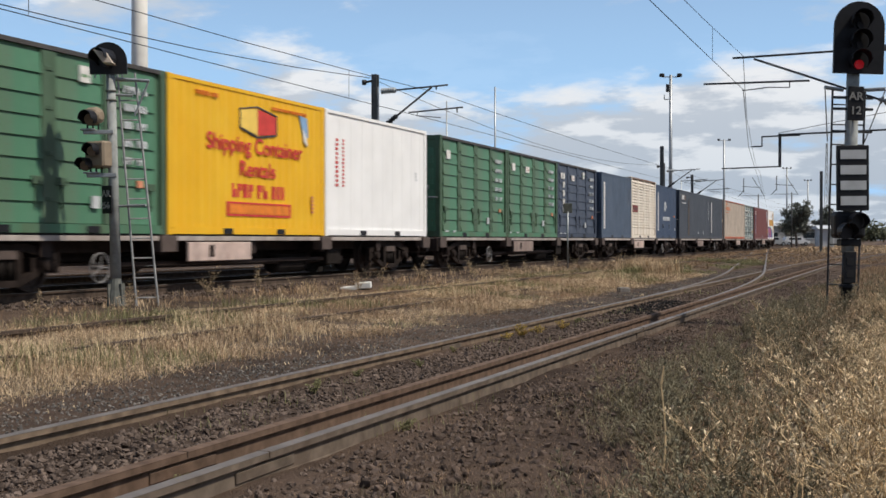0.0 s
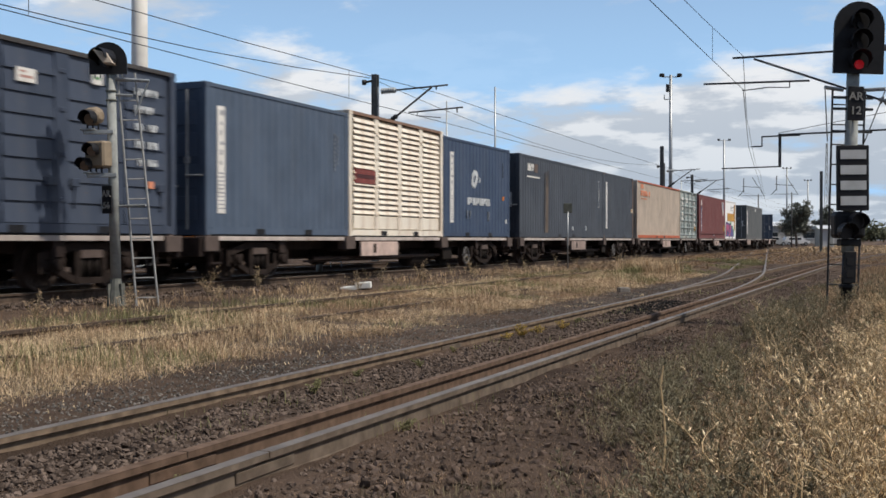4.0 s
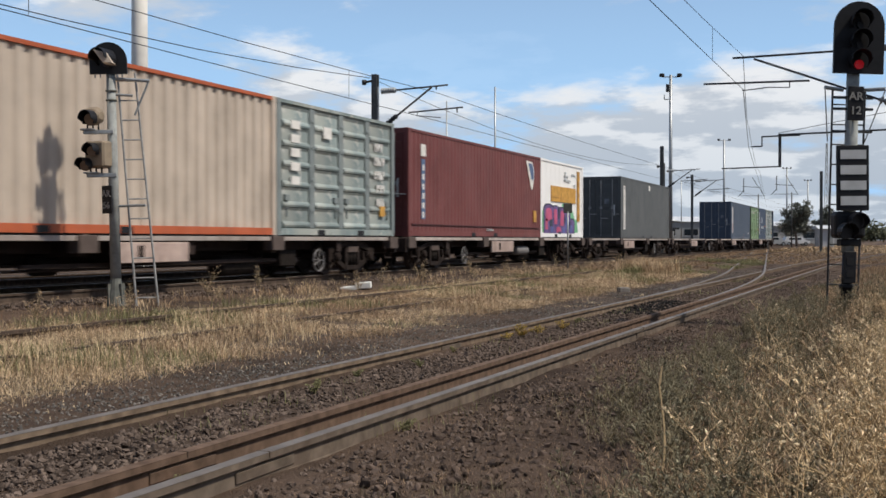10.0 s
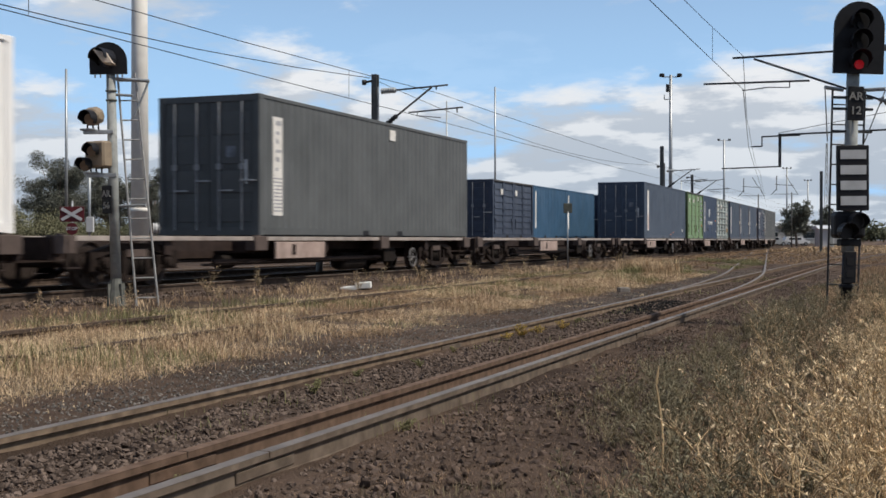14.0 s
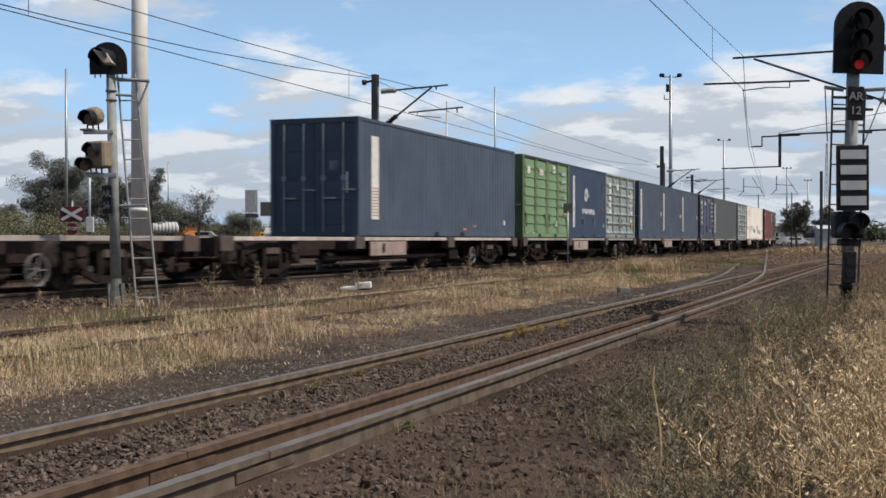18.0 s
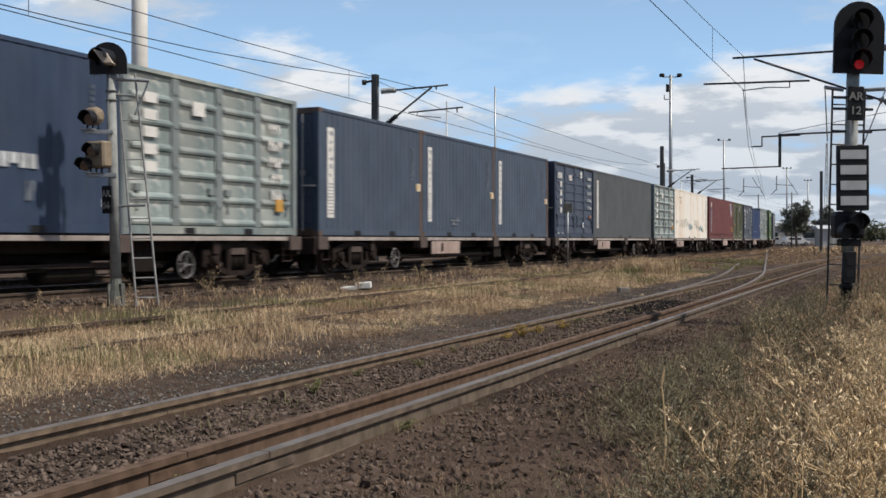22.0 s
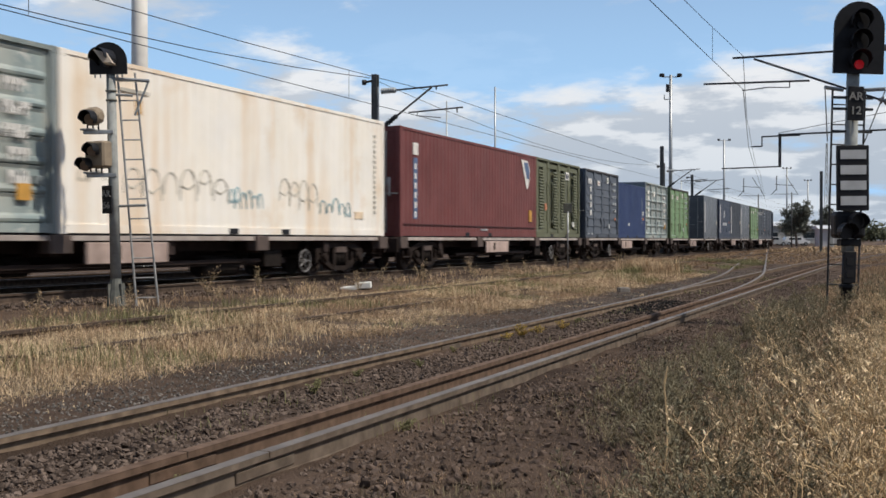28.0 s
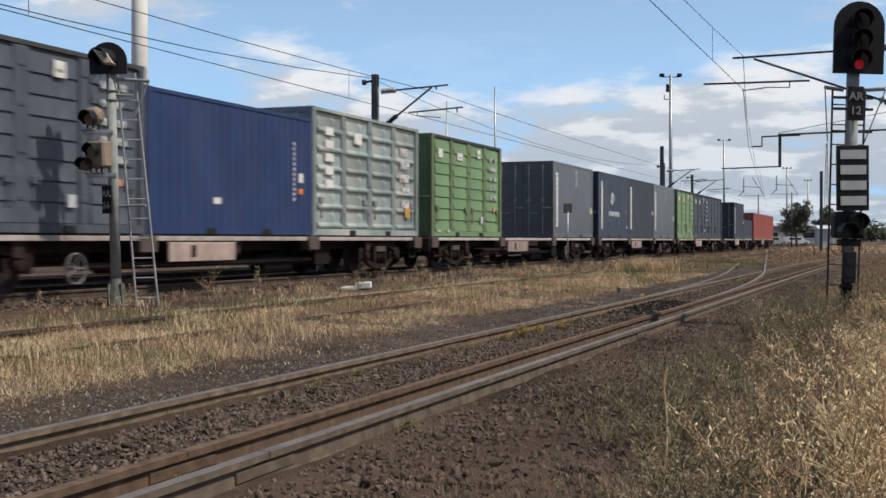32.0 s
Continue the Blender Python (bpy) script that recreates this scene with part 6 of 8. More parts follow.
def parked_row():
    first = [o for o, i, off, up in TRAIN if o.name.startswith("container_wagon")][0]
    for y in (48.3 + 9.15, 48.3 + 19.6 + 9.15):
        copy_thing(first, pose(YARD_X, y, RAIL_Z))
    for k, pm in enumerate((P_NAVY, P_YARDBLUE, P_YARDBLUE, P_NAVY)):
        c = container(L20, STD, "panel" if k == 0 else "corrugated", pm, "dark blue standing container on the yard track" if k in (0, 3) else "mid-blue standing container on the yard track",
                      [("white_stripe", M_WHITE, [(0.3, 0.5, 0.5, 2.3)])] if k else [("label_patch", M_WHITE, [(1.1, 1.4, 1.95, 2.2), (3.2, 3.5, 1.95, 2.2)])])
        tagged(c, group="standing containers")
        c.matrix_basis = pose(YARD_X, 48.3 + 3.03 + 6.1 * k + (1.3 if k == 3 else 0), RAIL_Z + FLOOR)


parked_row()
M_SIGNRED = mat("sign red", (0.115, 0.02, 0.024), 0.5, 0, 5, 0.12)
M_BOARDGREY = mat("pale grey board", (0.36, 0.37, 0.38), 0.6, 0, 2, 0.15)
M_SIGNWHITE = mat("sign white", (0.52, 0.52, 0.52), 0.5, 0, 5, 0.08)
M_CRANE = mat("faded orange crane paint", (0.40, 0.21, 0.10), 0.7, 0, 0.6, 0.2, dirt=0.5, dirt_col=(0.22, 0.12, 0.08))
M_AMBER = mat("amber cab paint", (0.58, 0.34, 0.08), 0.6, 0, 2, 0.12)
M_SHED = mat("grey shed cladding", (0.055, 0.065, 0.075), 0.6, 0.1, 1.2, 0.15)
M_PALEROOF = mat("pale roof sheeting", (0.62, 0.64, 0.66), 0.6, 0.1, 0.5, 0.1)
M_WALL = mat("warehouse wall", (0.36, 0.36, 0.35), 0.8, 0, 0.4, 0.15)
M_DULL = mat("dull green-grey paint", (0.10, 0.105, 0.09), 0.8, 0, 6, 0.2)
M_GLASS = mat("dark glass", (0.02, 0.025, 0.03), 0.1, 0, 3, 0.1)


def crossing_sign():
    s = thing("crossing_sign", facing(-33.1, 40.7, 0.25) @ Matrix.Translation((0, 0, -0.25)), "red railway crossing board with white cross above a stop sign", "road sign")
    part("post", tubes(((0, 0.06, 0), (0, 0.06, 2.75), 0.04), n=8), M_STEEL, s)
    b = part("cross_board", rounded(boxes((-0.52, 0.52, -0.02, 0.02, 1.85, 2.5)), 0.01), M_SIGNRED, s, "dark red board with white crossed planks")
    for sgn in (-1, 1):
        c = part("cross_plank", boxes((-0.5, 0.5, -0.012, 0.012, -0.065, 0.065)), M_SIGNWHITE, b)
        c.matrix_basis = pose(0, -0.035 - 0.012 * (sgn > 0), 2.175, 0, sgn * 29, 0)
    bm = bmesh.new()
    tube(bm, (0, 0.02, 0), (0, -0.02, 0), 0.27, n=8)
    d = part("stop_board", bm, M_SIGNRED, s, "round red stop board")
    d.location = (0, 0, 1.55)
    part("lettering", text_mesh("STOP", 0.2, M_SIGNWHITE), None, d).matrix_basis = pose(0, -0.03, 0, 90, 0, 0)


crossing_sign()


def board(x, y, w, h, z, mtl, label, off=0.0):
    s = thing("sign_board", facing(x, y, 0.25), label, "sign board", "yard boards")
    part("post", tubes(((off, 0.1, 0), (off, 0.1, z + h), 0.09), n=8), M_STEEL, s)
    part("panel", rounded(boxes((-w / 2, w / 2, -0.05, 0.05, z, z + h)), 0.02), mtl, s)
    return s


b1 = board(-72.6, 121.9, 1.5, 2.7, 3.7, M_BOARDGREY, "tall pale sign board on a steel post", -0.1)
part("dark_strip", boxes((-0.7, 0.85, -0.07, -0.03, 3.05, 3.55)), M_SHED, b1)
part("light_strip", boxes((0.4, 0.62, -0.07, -0.03, 4.6, 6.2)), M_SIGNWHITE, b1)
board(-60.2, 105.3, 2.5, 1.45, 2.85, M_DULL, "grey back of a road sign on a post", 0.1)
s = thing("equipment_post", facing(-38.9, 49.2, 0.25), "steel post with a pale equipment box", "post")
part("post", tubes(((0, 0, 0), (0, 0, 4.6), 0.07), n=8), M_STEEL, s)
part("box", rounded(boxes((-0.15, 0.22, -0.12, 0.1, 1.1, 1.9)), 0.02), M_SIGNWHITE, s)
s = thing("marker_post", facing(-10.6, 38.8, 0.3), "thin pale marker post with a small grey-green board", "marker post")
part("post", tubes(((0, 0, 0), (0, 0, 2.0), 0.025), n=8), M_STEEL, s)
part("board", rounded(boxes((-0.15, 0.15, -0.02, 0.02, 1.95, 2.28)), 0.01), M_DULL, s)


def gantry_crane():
    g = thing("gantry_crane", facing(-80.8, 177.8, 0.2), "faded orange rail-mounted container gantry crane", "gantry crane")
    for sx in (-1, 1):
        for sy in (-3.0, 3.0):
            bm = bmesh.new()
            vs = [bm.verts.new(c) for c in ((sx * 6.6 - 0.5, sy - 0.4, 0), (sx * 6.6 + 0.5, sy - 0.4, 0), (sx * 6.6 + 0.5, sy + 0.4, 0), (sx * 6.6 - 0.5, sy + 0.4, 0),
                                            (sx * 7.0 - 0.75, sy - 0.4, 7.0), (sx * 7.0 + 0.75, sy - 0.4, 7.0), (sx * 7.0 + 0.75, sy + 0.4, 7.0), (sx * 7.0 - 0.75, sy + 0.4, 7.0))]
            for f in ((0, 3, 2, 1), (4, 5, 6, 7), (0, 1, 5, 4), (1, 2, 6, 5), (2, 3, 7, 6), (3, 0, 4, 7)):
                bm.faces.new([vs[i] for i in f])
            part("leg", bm, M_CRANE, g)
        part("end_carriage", rounded(boxes((sx * 6.6 - 0.6, sx * 6.6 + 0.6, -4.5, 4.5, -0.05, 0.7)), 0.05), M_CRANE, g)
    for sy in (-3.0, 3.0):
        part("beam", rounded(boxes((-7.8, 7.8, sy - 0.5, sy + 0.5, 6.6, 7.8)), 0.05), M_CRANE, g)
        for k in range(14):
            x = -7.4 + k * 1.14
            part("rail_post", tubes(((x, sy, 7.8), (x, sy, 8.9), 0.04), n=5), M_STEEL, g)
        part("hand_rail", tubes(((-7.4, sy, 8.9), (7.4, sy, 8.9), 0.035), n=5), M_STEEL, g)
    part("trolley", rounded(boxes((0.6, 4.2, -3.4, 3.4, 7.6, 8.0)), 0.05), M_STEEL, g)
    part("winch_house", rounded(boxes((1.3, 3.9, -1.6, 1.6, 8.0, 10.2)), 0.08), M_AMBER, g, "amber winch house")
    part("spreader", boxes((1.0, 4.0, -1.2, 1.2, 5.9, 6.2)), M_SHED, g)
    part("hoist_rope", tubes(((1.6, 0, 6.2), (1.6, 0, 7.6), 0.03), ((3.4, 0, 6.2), (3.4, 0, 7.6), 0.03), n=4), M_DARKSTEEL, g)


gantry_crane()


def shed(x, y, w, h, d, wall, roof, label, bays=0, opening=0):
    s = thing("warehouse", facing(x, y, 0.1), label, "building", "yard buildings")
    part("wall", boxes((-w / 2, -w / 2 + 0.3, 0, d, 0, h), (w / 2 - 0.3, w / 2, 0, d, 0, h), (-w / 2, w / 2, d - 0.3, d, 0, h)), wall, s)
    if opening:
        ow = w * 0.28
        part("front_wall", boxes((-w / 2 + 0.3, -w / 2 + 0.3 + w * 0.1, 0, 0.3, 0, h), (-0.1 * w, 0.1 * w, 0, 0.3, 0, h), (w / 2 - 0.3 - w * 0.14, w / 2 - 0.3, 0, 0.3, 0, h),
                                 (-w / 2 + 0.3, w / 2 - 0.3, 0.002, 0.298, h - h * 0.2, h - 0.01)), wall, s)
    else:
        part("front_wall", boxes((-w / 2 + 0.3, w / 2 - 0.3, 0, 0.3, 0, h)), wall, s)
        for k in range(bays):
            cx = -w / 2 + (k + 0.5) * w / bays
            q = part("window", boxes((cx - w / bays * 0.3, cx + w / bays * 0.3, -0.06, 0.02, h * 0.3, h * 0.62)), M_GLASS, s)
            part("window_sill", boxes((cx - w / bays * 0.33, cx + w / bays * 0.33, -0.12, 0.02, h * 0.27, h * 0.3)), M_PALEROOF, q)
    bm = bmesh.new()
    hw = w / 2 + 0.3
    vs = [bm.verts.new(c) for c in ((-hw, -0.4, h), (hw, -0.4, h), (hw, d + 0.4, h), (-hw, d + 0.4, h), (-hw, d / 2, h + d * 0.08 + 0.3), (hw, d / 2, h + d * 0.08 + 0.3))]
    for f in ((0, 1, 5, 4), (3, 4, 5, 2), (0, 4, 3), (1, 2, 5), (0, 3, 2, 1)):
        bm.faces.new([vs[i] for i in f])
    part("roof", bm, roof, s)
    return s


shed(-70.8, 154.8, 5.4, 4.9, 6.0, M_SHED, M_SHED, "dark grey open-fronted yard shed", opening=1)
shed(-62.0, 290.0, 46.0, 5.0, 14.0, M_WALL, M_PALEROOF, "long low warehouse with pale roof", 8)
shed(-120.0, 300.0, 60.0, 5.5, 16.0, M_WALL, M_PALEROOF, "long low warehouse with pale roof", 9)
shed(-25.0, 330.0, 30.0, 4.8, 12.0, M_WALL, M_PALEROOF, "grey warehouse with pale roof beyond the bend", 6)
shed(22.0, 300.0, 34.0, 4.6, 12.0, M_WALL, M_PALEROOF, "grey warehouse with pale roof beside the line", 6)
s = shed(-8.6, 158.0, 1.9, 2.5, 2.0, M_SIGNWHITE, M_PALEROOF, "small white relay hut beside the track")
part("door", boxes((0.1, 0.75, -0.05, 0.02, 0.05, 2.0)), M_GREYPAINT, s)


def plant():
    p = thing("yard_plant", facing(-39.6, 188.5, 0.2), "fuelling plant with white tank and dark gantry", "industrial plant")
    bm = bmesh.new()
    lathe(bm, [(1.6, 0.9), (1.7, 1.5), (5.8, 1.5), (6.2, 0.6)], 16, "z")
    part("tank", bm, M_SIGNWHITE, p, "white upright tank").location = (-0.6, 0, 0)
    for x in (-1.7, 0.5):
        for y in (-1, 1):
            part("leg", boxes((x - 0.1, x + 0.1, y - 0.1, y + 0.1, 0, 2.4)), M_DARKSTEEL, p)
    part("column", rounded(boxes((-3.6, -2.5, -0.6, 0.6, 0, 5.4)), 0.05), M_STEEL, p)
    part("mast", tubes(((2.2, 0, 0), (2.2, 0, 9.0), 0.18), n=8), M_DARKSTEEL, p)
    part("deck", boxes((-4, 6.5, -1, 1, 2.4, 2.7)), M_DARKSTEEL, p)
    part("pipe", tubes(((2.4, 0, 4.2), (7.5, 0, 3.6), 0.15), n=8), M_STEEL, p)
    part("cabinet", rounded(boxes((-3.0, 1.0, -1.4, -0.8, 0, 1.9)), 0.05), M_SIGNRED, p, "faded red cabinet")
    part("hut", rounded(boxes((2.8, 5.6, -1.2, 1.2, 0, 2.1)), 0.05), M_WALL, p)


plant()


def ribbed_tank():
    t = thing("storage_tank", facing(-76.6, 109.7, 0.3, 25), "white ribbed storage tank on a low cradle", "tank")
    bm = bmesh.new()
    pts = [(-1.6, 0.35)]
    for k in range(8):
        a = -1.5 + k * 0.38
        pts += [(a, 0.62), (a + 0.06, 0.69), (a + 0.22, 0.69), (a + 0.3, 0.62)]
    pts.append((1.62, 0.35))
    lathe(bm, pts, 20)
    part("tank", bm, M_SIGNWHITE, t).location.z = 1.72
    for x in (-1.1, 0, 1.1):
        part("cradle", boxes((x - 0.12, x + 0.12, -0.5, 0.5, 0, 1.2)), M_DARKSTEEL, t)
    part("hatch", tubes(((0.2, 0, 2.3), (0.2, 0, 2.5), 0.2), n=12), M_STEEL, t)


ribbed_tank()


def vehicle(x, y, turn, col, label, kind="van", size=1.0):
    v = thing("parked_vehicle", facing(x, y, 0.2, turn) @ Matrix.Scale(size, 4), label, "vehicle", "parked vehicles")
    bm = bmesh.new()
    prof = ((-2.3, 0.35), (2.3, 0.35), (2.35, 0.8), (1.5, 0.95), (0.9, 1.55), (-1.9, 1.6), (-2.3, 1.0)) if kind == "van" else ((-2.6, 0.5), (2.2, 0.5), (2.2, 1.3), (1.9, 2.1), (0.9, 2.15), (0.8, 1.2), (-2.6, 1.2))
    a = [bm.verts.new((px, -0.85, pz)) for px, pz in prof]
    b = [bm.verts.new((px, 0.85, pz)) for px, pz in prof]
    n = len(prof)
    bm.faces.new(a)
    bm.faces.new(b[::-1])
    for i in range(n):
        bm.faces.new((a[i], b[i], b[(i + 1) % n], a[(i + 1) % n]))
    part("body", rounded(bm, 0.05, 2), col, v)
    part("window", boxes((-1.5, 0.7, -0.87, -0.83, 1.05, 1.42)), M_GLASS, v) if kind == "van" else part("window", boxes((1.0, 1.8, -0.87, -0.83, 1.4, 1.9)), M_GLASS, v)
    for wx in (-1.5, 1.5):
        for wy in (-0.8, 0.8):
            bm = bmesh.new()
            tube(bm, (wx, wy - 0.12, 0.34), (wx, wy + 0.12, 0.34), 0.34, n=14)
            w = part("wheel", bm, M_BLACK, v)
            bm = bmesh.new()
            tube(bm, (wx, wy - 0.14, 0.34), (wx, wy + 0.14, 0.34), 0.18, n=10)
            part("rim", bm, M_STEEL, w)


M_VAN = mat("white car paint", (0.7, 0.7, 0.7), 0.35, 0, 4, 0.05)
M_ORANGEV = mat("orange machine paint", (0.55, 0.21, 0.06), 0.5, 0, 4, 0.1)
M_SILVER = mat("silver car paint", (0.45, 0.46, 0.47), 0.35, 0.4, 4, 0.05)
vehicle(-80.9, 143.8, 70, M_VAN, "white van parked in the yard", size=1.3)
vehicle(-88.9, 133.0, 75, M_ORANGEV, "orange utility truck parked in the yard", "ute", 1.2)
vehicle(-87.2, 134.2, 4, M_SILVER, "silver car parked in the yard")
vehicle(-76.4, 129.0, 60, M_AMBER, "small amber work truck parked in the yard", "ute", 0.65)
vehicle(-66.5, 168.0, 0, M_VAN, "white van parked by the shed")
vehicle(-19.5, 200.0, 12, M_SILVER, "silver car parked beyond the bend")
vehicle(-17.0, 215.0, 3, M_VAN, "white car parked beyond the bend")
for k in range(7):
    s = thing("yard_post", facing(-77.5 + k * 0.75, 158.0 + k * 2.2, 0.2), "dark yard signal post with a small lamp", "post", "yard posts")
    part("post", tubes(((0, 0, 0), (0, 0, 3.0 + 0.12 * k), 0.12), n=8), M_DARKSTEEL, s)
    part("lamp", rounded(boxes((-0.2, 0.2, -0.2, 0.2, 2.6 + 0.12 * k, 3.2 + 0.12 * k)), 0.05), M_BLACK, s)

# ---- trees ----
M_BARK = mat("gum bark", (0.22, 0.18, 0.15), 0.9, 0, 3, 0.3, bump=0.3)
M_LEAF = mat("gum leaves", (0.125, 0.13, 0.105), 0.7, 0, 0.5, 0.3, island=0.3)
M_BUSH = mat("scrub leaves", (0.135, 0.14, 0.085), 0.8, 0, 0.4, 0.3, island=0.25)


def leaf_cloud(centres, radii, count, size, seed):
    """Small leaf blades thrown round the centres of the clumps."""
    rng = np.random.default_rng(seed)
    pick = rng.integers(0, len(centres), count)
    d = rng.normal(size=(count, 3))
    d /= np.linalg.norm(d, axis=1)[:, None]
    p = np.array(centres)[pick] + d * (np.array(radii)[pick] * rng.random(count) ** 0.45)[:, None] * np.array((1, 1, 0.72))
    a = rng.normal(size=(count, 3))
    a /= np.linalg.norm(a, axis=1)[:, None]
    b = np.cross(a, rng.normal(size=(count, 3)))
    b /= np.linalg.norm(b, axis=1)[:, None]
    s = size * rng.uniform(0.6, 1.4, count)[:, None]
    v = np.empty((count * 4, 3))
    v[0::4], v[1::4], v[2::4], v[3::4] = p - a * s, p + b * s * 0.4, p + a * s, p - b * s * 0.4
    f = [(i, i + 1, i + 2, i + 3) for i in range(0, count * 4, 4)]
    return v.tolist(), f


def tree(x, y, h, spread, count, seed, label, size=0.12):
    t = thing("gum_tree", pose(x, y, float(ground_z(x, y)) - 0.05), label, "tree", "trees")
    rng = random.Random(seed)
    bm = bmesh.new()
    fork = Vector((rng.uniform(-0.05, 0.05) * h, 0, h * 0.3))
    tube(bm, (0, 0, 0), fork, 0.03 * h, 0.022 * h, n=8)
    centres, radii = [], []
    for k in range(30):
        a = k * 2.4 + rng.uniform(-0.4, 0.4)
        up = rng.uniform(0.3, 0.97)
        r = spread * math.sqrt(max(0.05, 1 - ((up - 0.6) / 0.45) ** 2)) * rng.uniform(0.35, 1.05)
        tip = Vector((math.cos(a) * r, math.sin(a) * r, h * up))
        mid = fork.lerp(tip, 0.5) + Vector((rng.uniform(-0.3, 0.3), rng.uniform(-0.3, 0.3), rng.uniform(0, 0.4)))
        tube(bm, fork, mid, 0.011 * h, 0.007 * h, n=6)
        tube(bm, mid, tip, 0.007 * h, 0.002 * h, n=5)
        for _ in range(5):
            q = mid.lerp(tip, rng.uniform(0.3, 1.15)) + Vector((rng.gauss(0, 0.13), rng.gauss(0, 0.13), rng.gauss(0, 0.09))) * spread
            centres.append(tuple(q))
            radii.append(spread * rng.uniform(0.18, 0.42))
    part("trunk", bm, M_BARK, t)
    part("crown", bar("crown", *leaf_cloud(centres, radii, count, size, seed), M_LEAF), None, t)
    return t


tree(-75.4, 90.7, 8.1, 3.5, 70000, 3, "tall grey-green gum tree with open crown", size=0.075)
tree(-68.2, 88.8, 6.7, 2.5, 36000, 5, "grey-green gum tree with ragged crown", size=0.075)
tree(-75.3, 83.6, 3.5, 1.7, 13000, 11, "low grey-green gum tree", size=0.07)
tree(-69.7, 97.7, 7.3, 1.7, 17000, 17, "slender gum tree with ragged crown", size=0.075)
tree(-85.9, 122.9, 4.9, 3.4, 26000, 27, "round bushy tree behind the yard mast", size=0.09)
tree(-82.3, 125.4, 6.9, 2.6, 5000, 9, "thin half-leafless tree with sparse crown", size=0.1)
tree(-82.2, 134.5, 4.0, 2.6, 14000, 29, "dark bushy tree behind the yard", size=0.09)
tree(-14.8, 189.4, 7.3, 2.3, 10000, 13, "grey-green tree with ragged crown beyond the bend", size=0.16)
tree(-11.2, 199.7, 6.4, 1.7, 5500, 15, "grey-green tree with ragged crown beside the hut", size=0.16)
tree(-20.5, 240.0, 6.0, 2.8, 2200, 19, "dark green tree beyond the bend")


def scrub(name, spots, label, seed, size=0.17, mtl=None):
    """A run of bushes: clumps of leaves on the ground."""
    centres, radii = [], []
    rng = random.Random(seed)
    for x0, y0, x1, y1, n, h in spots:
        for k in range(n):
            f = (k + rng.random()) / n
            hh = h * rng.uniform(0.5, 1.15)
            centres.append((x0 + (x1 - x0) * f + rng.uniform(-2, 2), y0 + (y1 - y0) * f + rng.uniform(-2, 2), float(ground_z(x0, y0)) + hh * 0.4))
            radii.append(hh * 0.62)
    tagged(new(name, bar(name, *leaf_cloud(centres, radii, len(centres) * (700 if size < 0.1 else 260), size, seed), mtl or M_BUSH)), label, "bushes", kind="stuff")


scrub("scrub_belt", [(-72, 66, -59, 80, 46, 1.6), (-92, 98, -82, 108, 30, 2.2), (-120, 140, -88, 165, 60, 3.6), (-170, 130, -95, 148, 90, 4.0), (-100, 175, -72, 186, 40, 2.6)], "belt of dark green scrub behind the yard", 21, 0.085)
M_OLIVEBUSH = mat("olive hedge leaves", (0.17, 0.165, 0.095), 0.8, 0, 0.4, 0.3, island=0.25)
scrub("hedge", [(-54.5, 58.6, -49.8, 62.6, 26, 2.7)], "olive green hedge beside the level crossing", 24, 0.07, M_OLIVEBUSH)
scrub("scrub_belt", [(-103.7, 145.3, -99.6, 148.0, 14, 5.6), (-99.6, 148.0, -95.0, 151.0, 14, 3.6), (-96.5, 150.0, -91.0, 154.0, 16, 2.8)], "clump of dark olive scrub behind the yard", 25, 0.099)
scrub("far_trees", [(-330, 420, 40, 560, 110, 11.0), (-420, 330, -330, 420, 40, 11.0)], "distant line of dark trees on the horizon", 22, 0.9)
scrub("far_trees", [(40, 560, 260, 520, 60, 8.0)], "distant line of dark trees beyond the line", 23, 0.8)

# ---- stones, grass and weeds along the tracks ----
def scatter_mesh(name, protos, faces, places, spin, scale, material):
    """Many small pieces joined: protos picked at random, turned, scaled and set at places."""
    rng = np.random.default_rng(41)
    n = len(places)
    pick = rng.integers(0, len(protos), n)
    pv = np.array(protos)[pick]
    a, b, c = (rng.uniform(0, 6.283, n) for _ in range(3))
    if not spin:
        a, b = a * 0, b * 0
    else:
        a, b = (a - 3.1416) * 0.3, (b - 3.1416) * 0.3
    ca, sa, cb, sb, cc, sc = np.cos(a), np.sin(a), np.cos(b), np.sin(b), np.cos(c), np.sin(c)
    z = np.zeros(n)
    o = np.ones(n)
    rx = np.stack([np.stack([o, z, z], 1), np.stack([z, ca, -sa], 1), np.stack([z, sa, ca], 1)], 1)
    ry = np.stack([np.stack([cb, z, sb], 1), np.stack([z, o, z], 1), np.stack([-sb, z, cb], 1)], 1)
    rz = np.stack([np.stack([cc, -sc, z], 1), np.stack([sc, cc, z], 1), np.stack([z, z, o], 1)], 1)
    r = rz @ ry @ rx
    v = np.einsum("nij,nkj->nki", r, pv * scale[:, None, None]) + places[:, None, :]
    k = pv.shape[1]
    f = (np.array(faces)[None] + (np.arange(n) * k)[:, None, None]).reshape(-1, len(faces[0]))
    return bar(name, v.reshape(-1, 3).tolist(), f.tolist(), material)


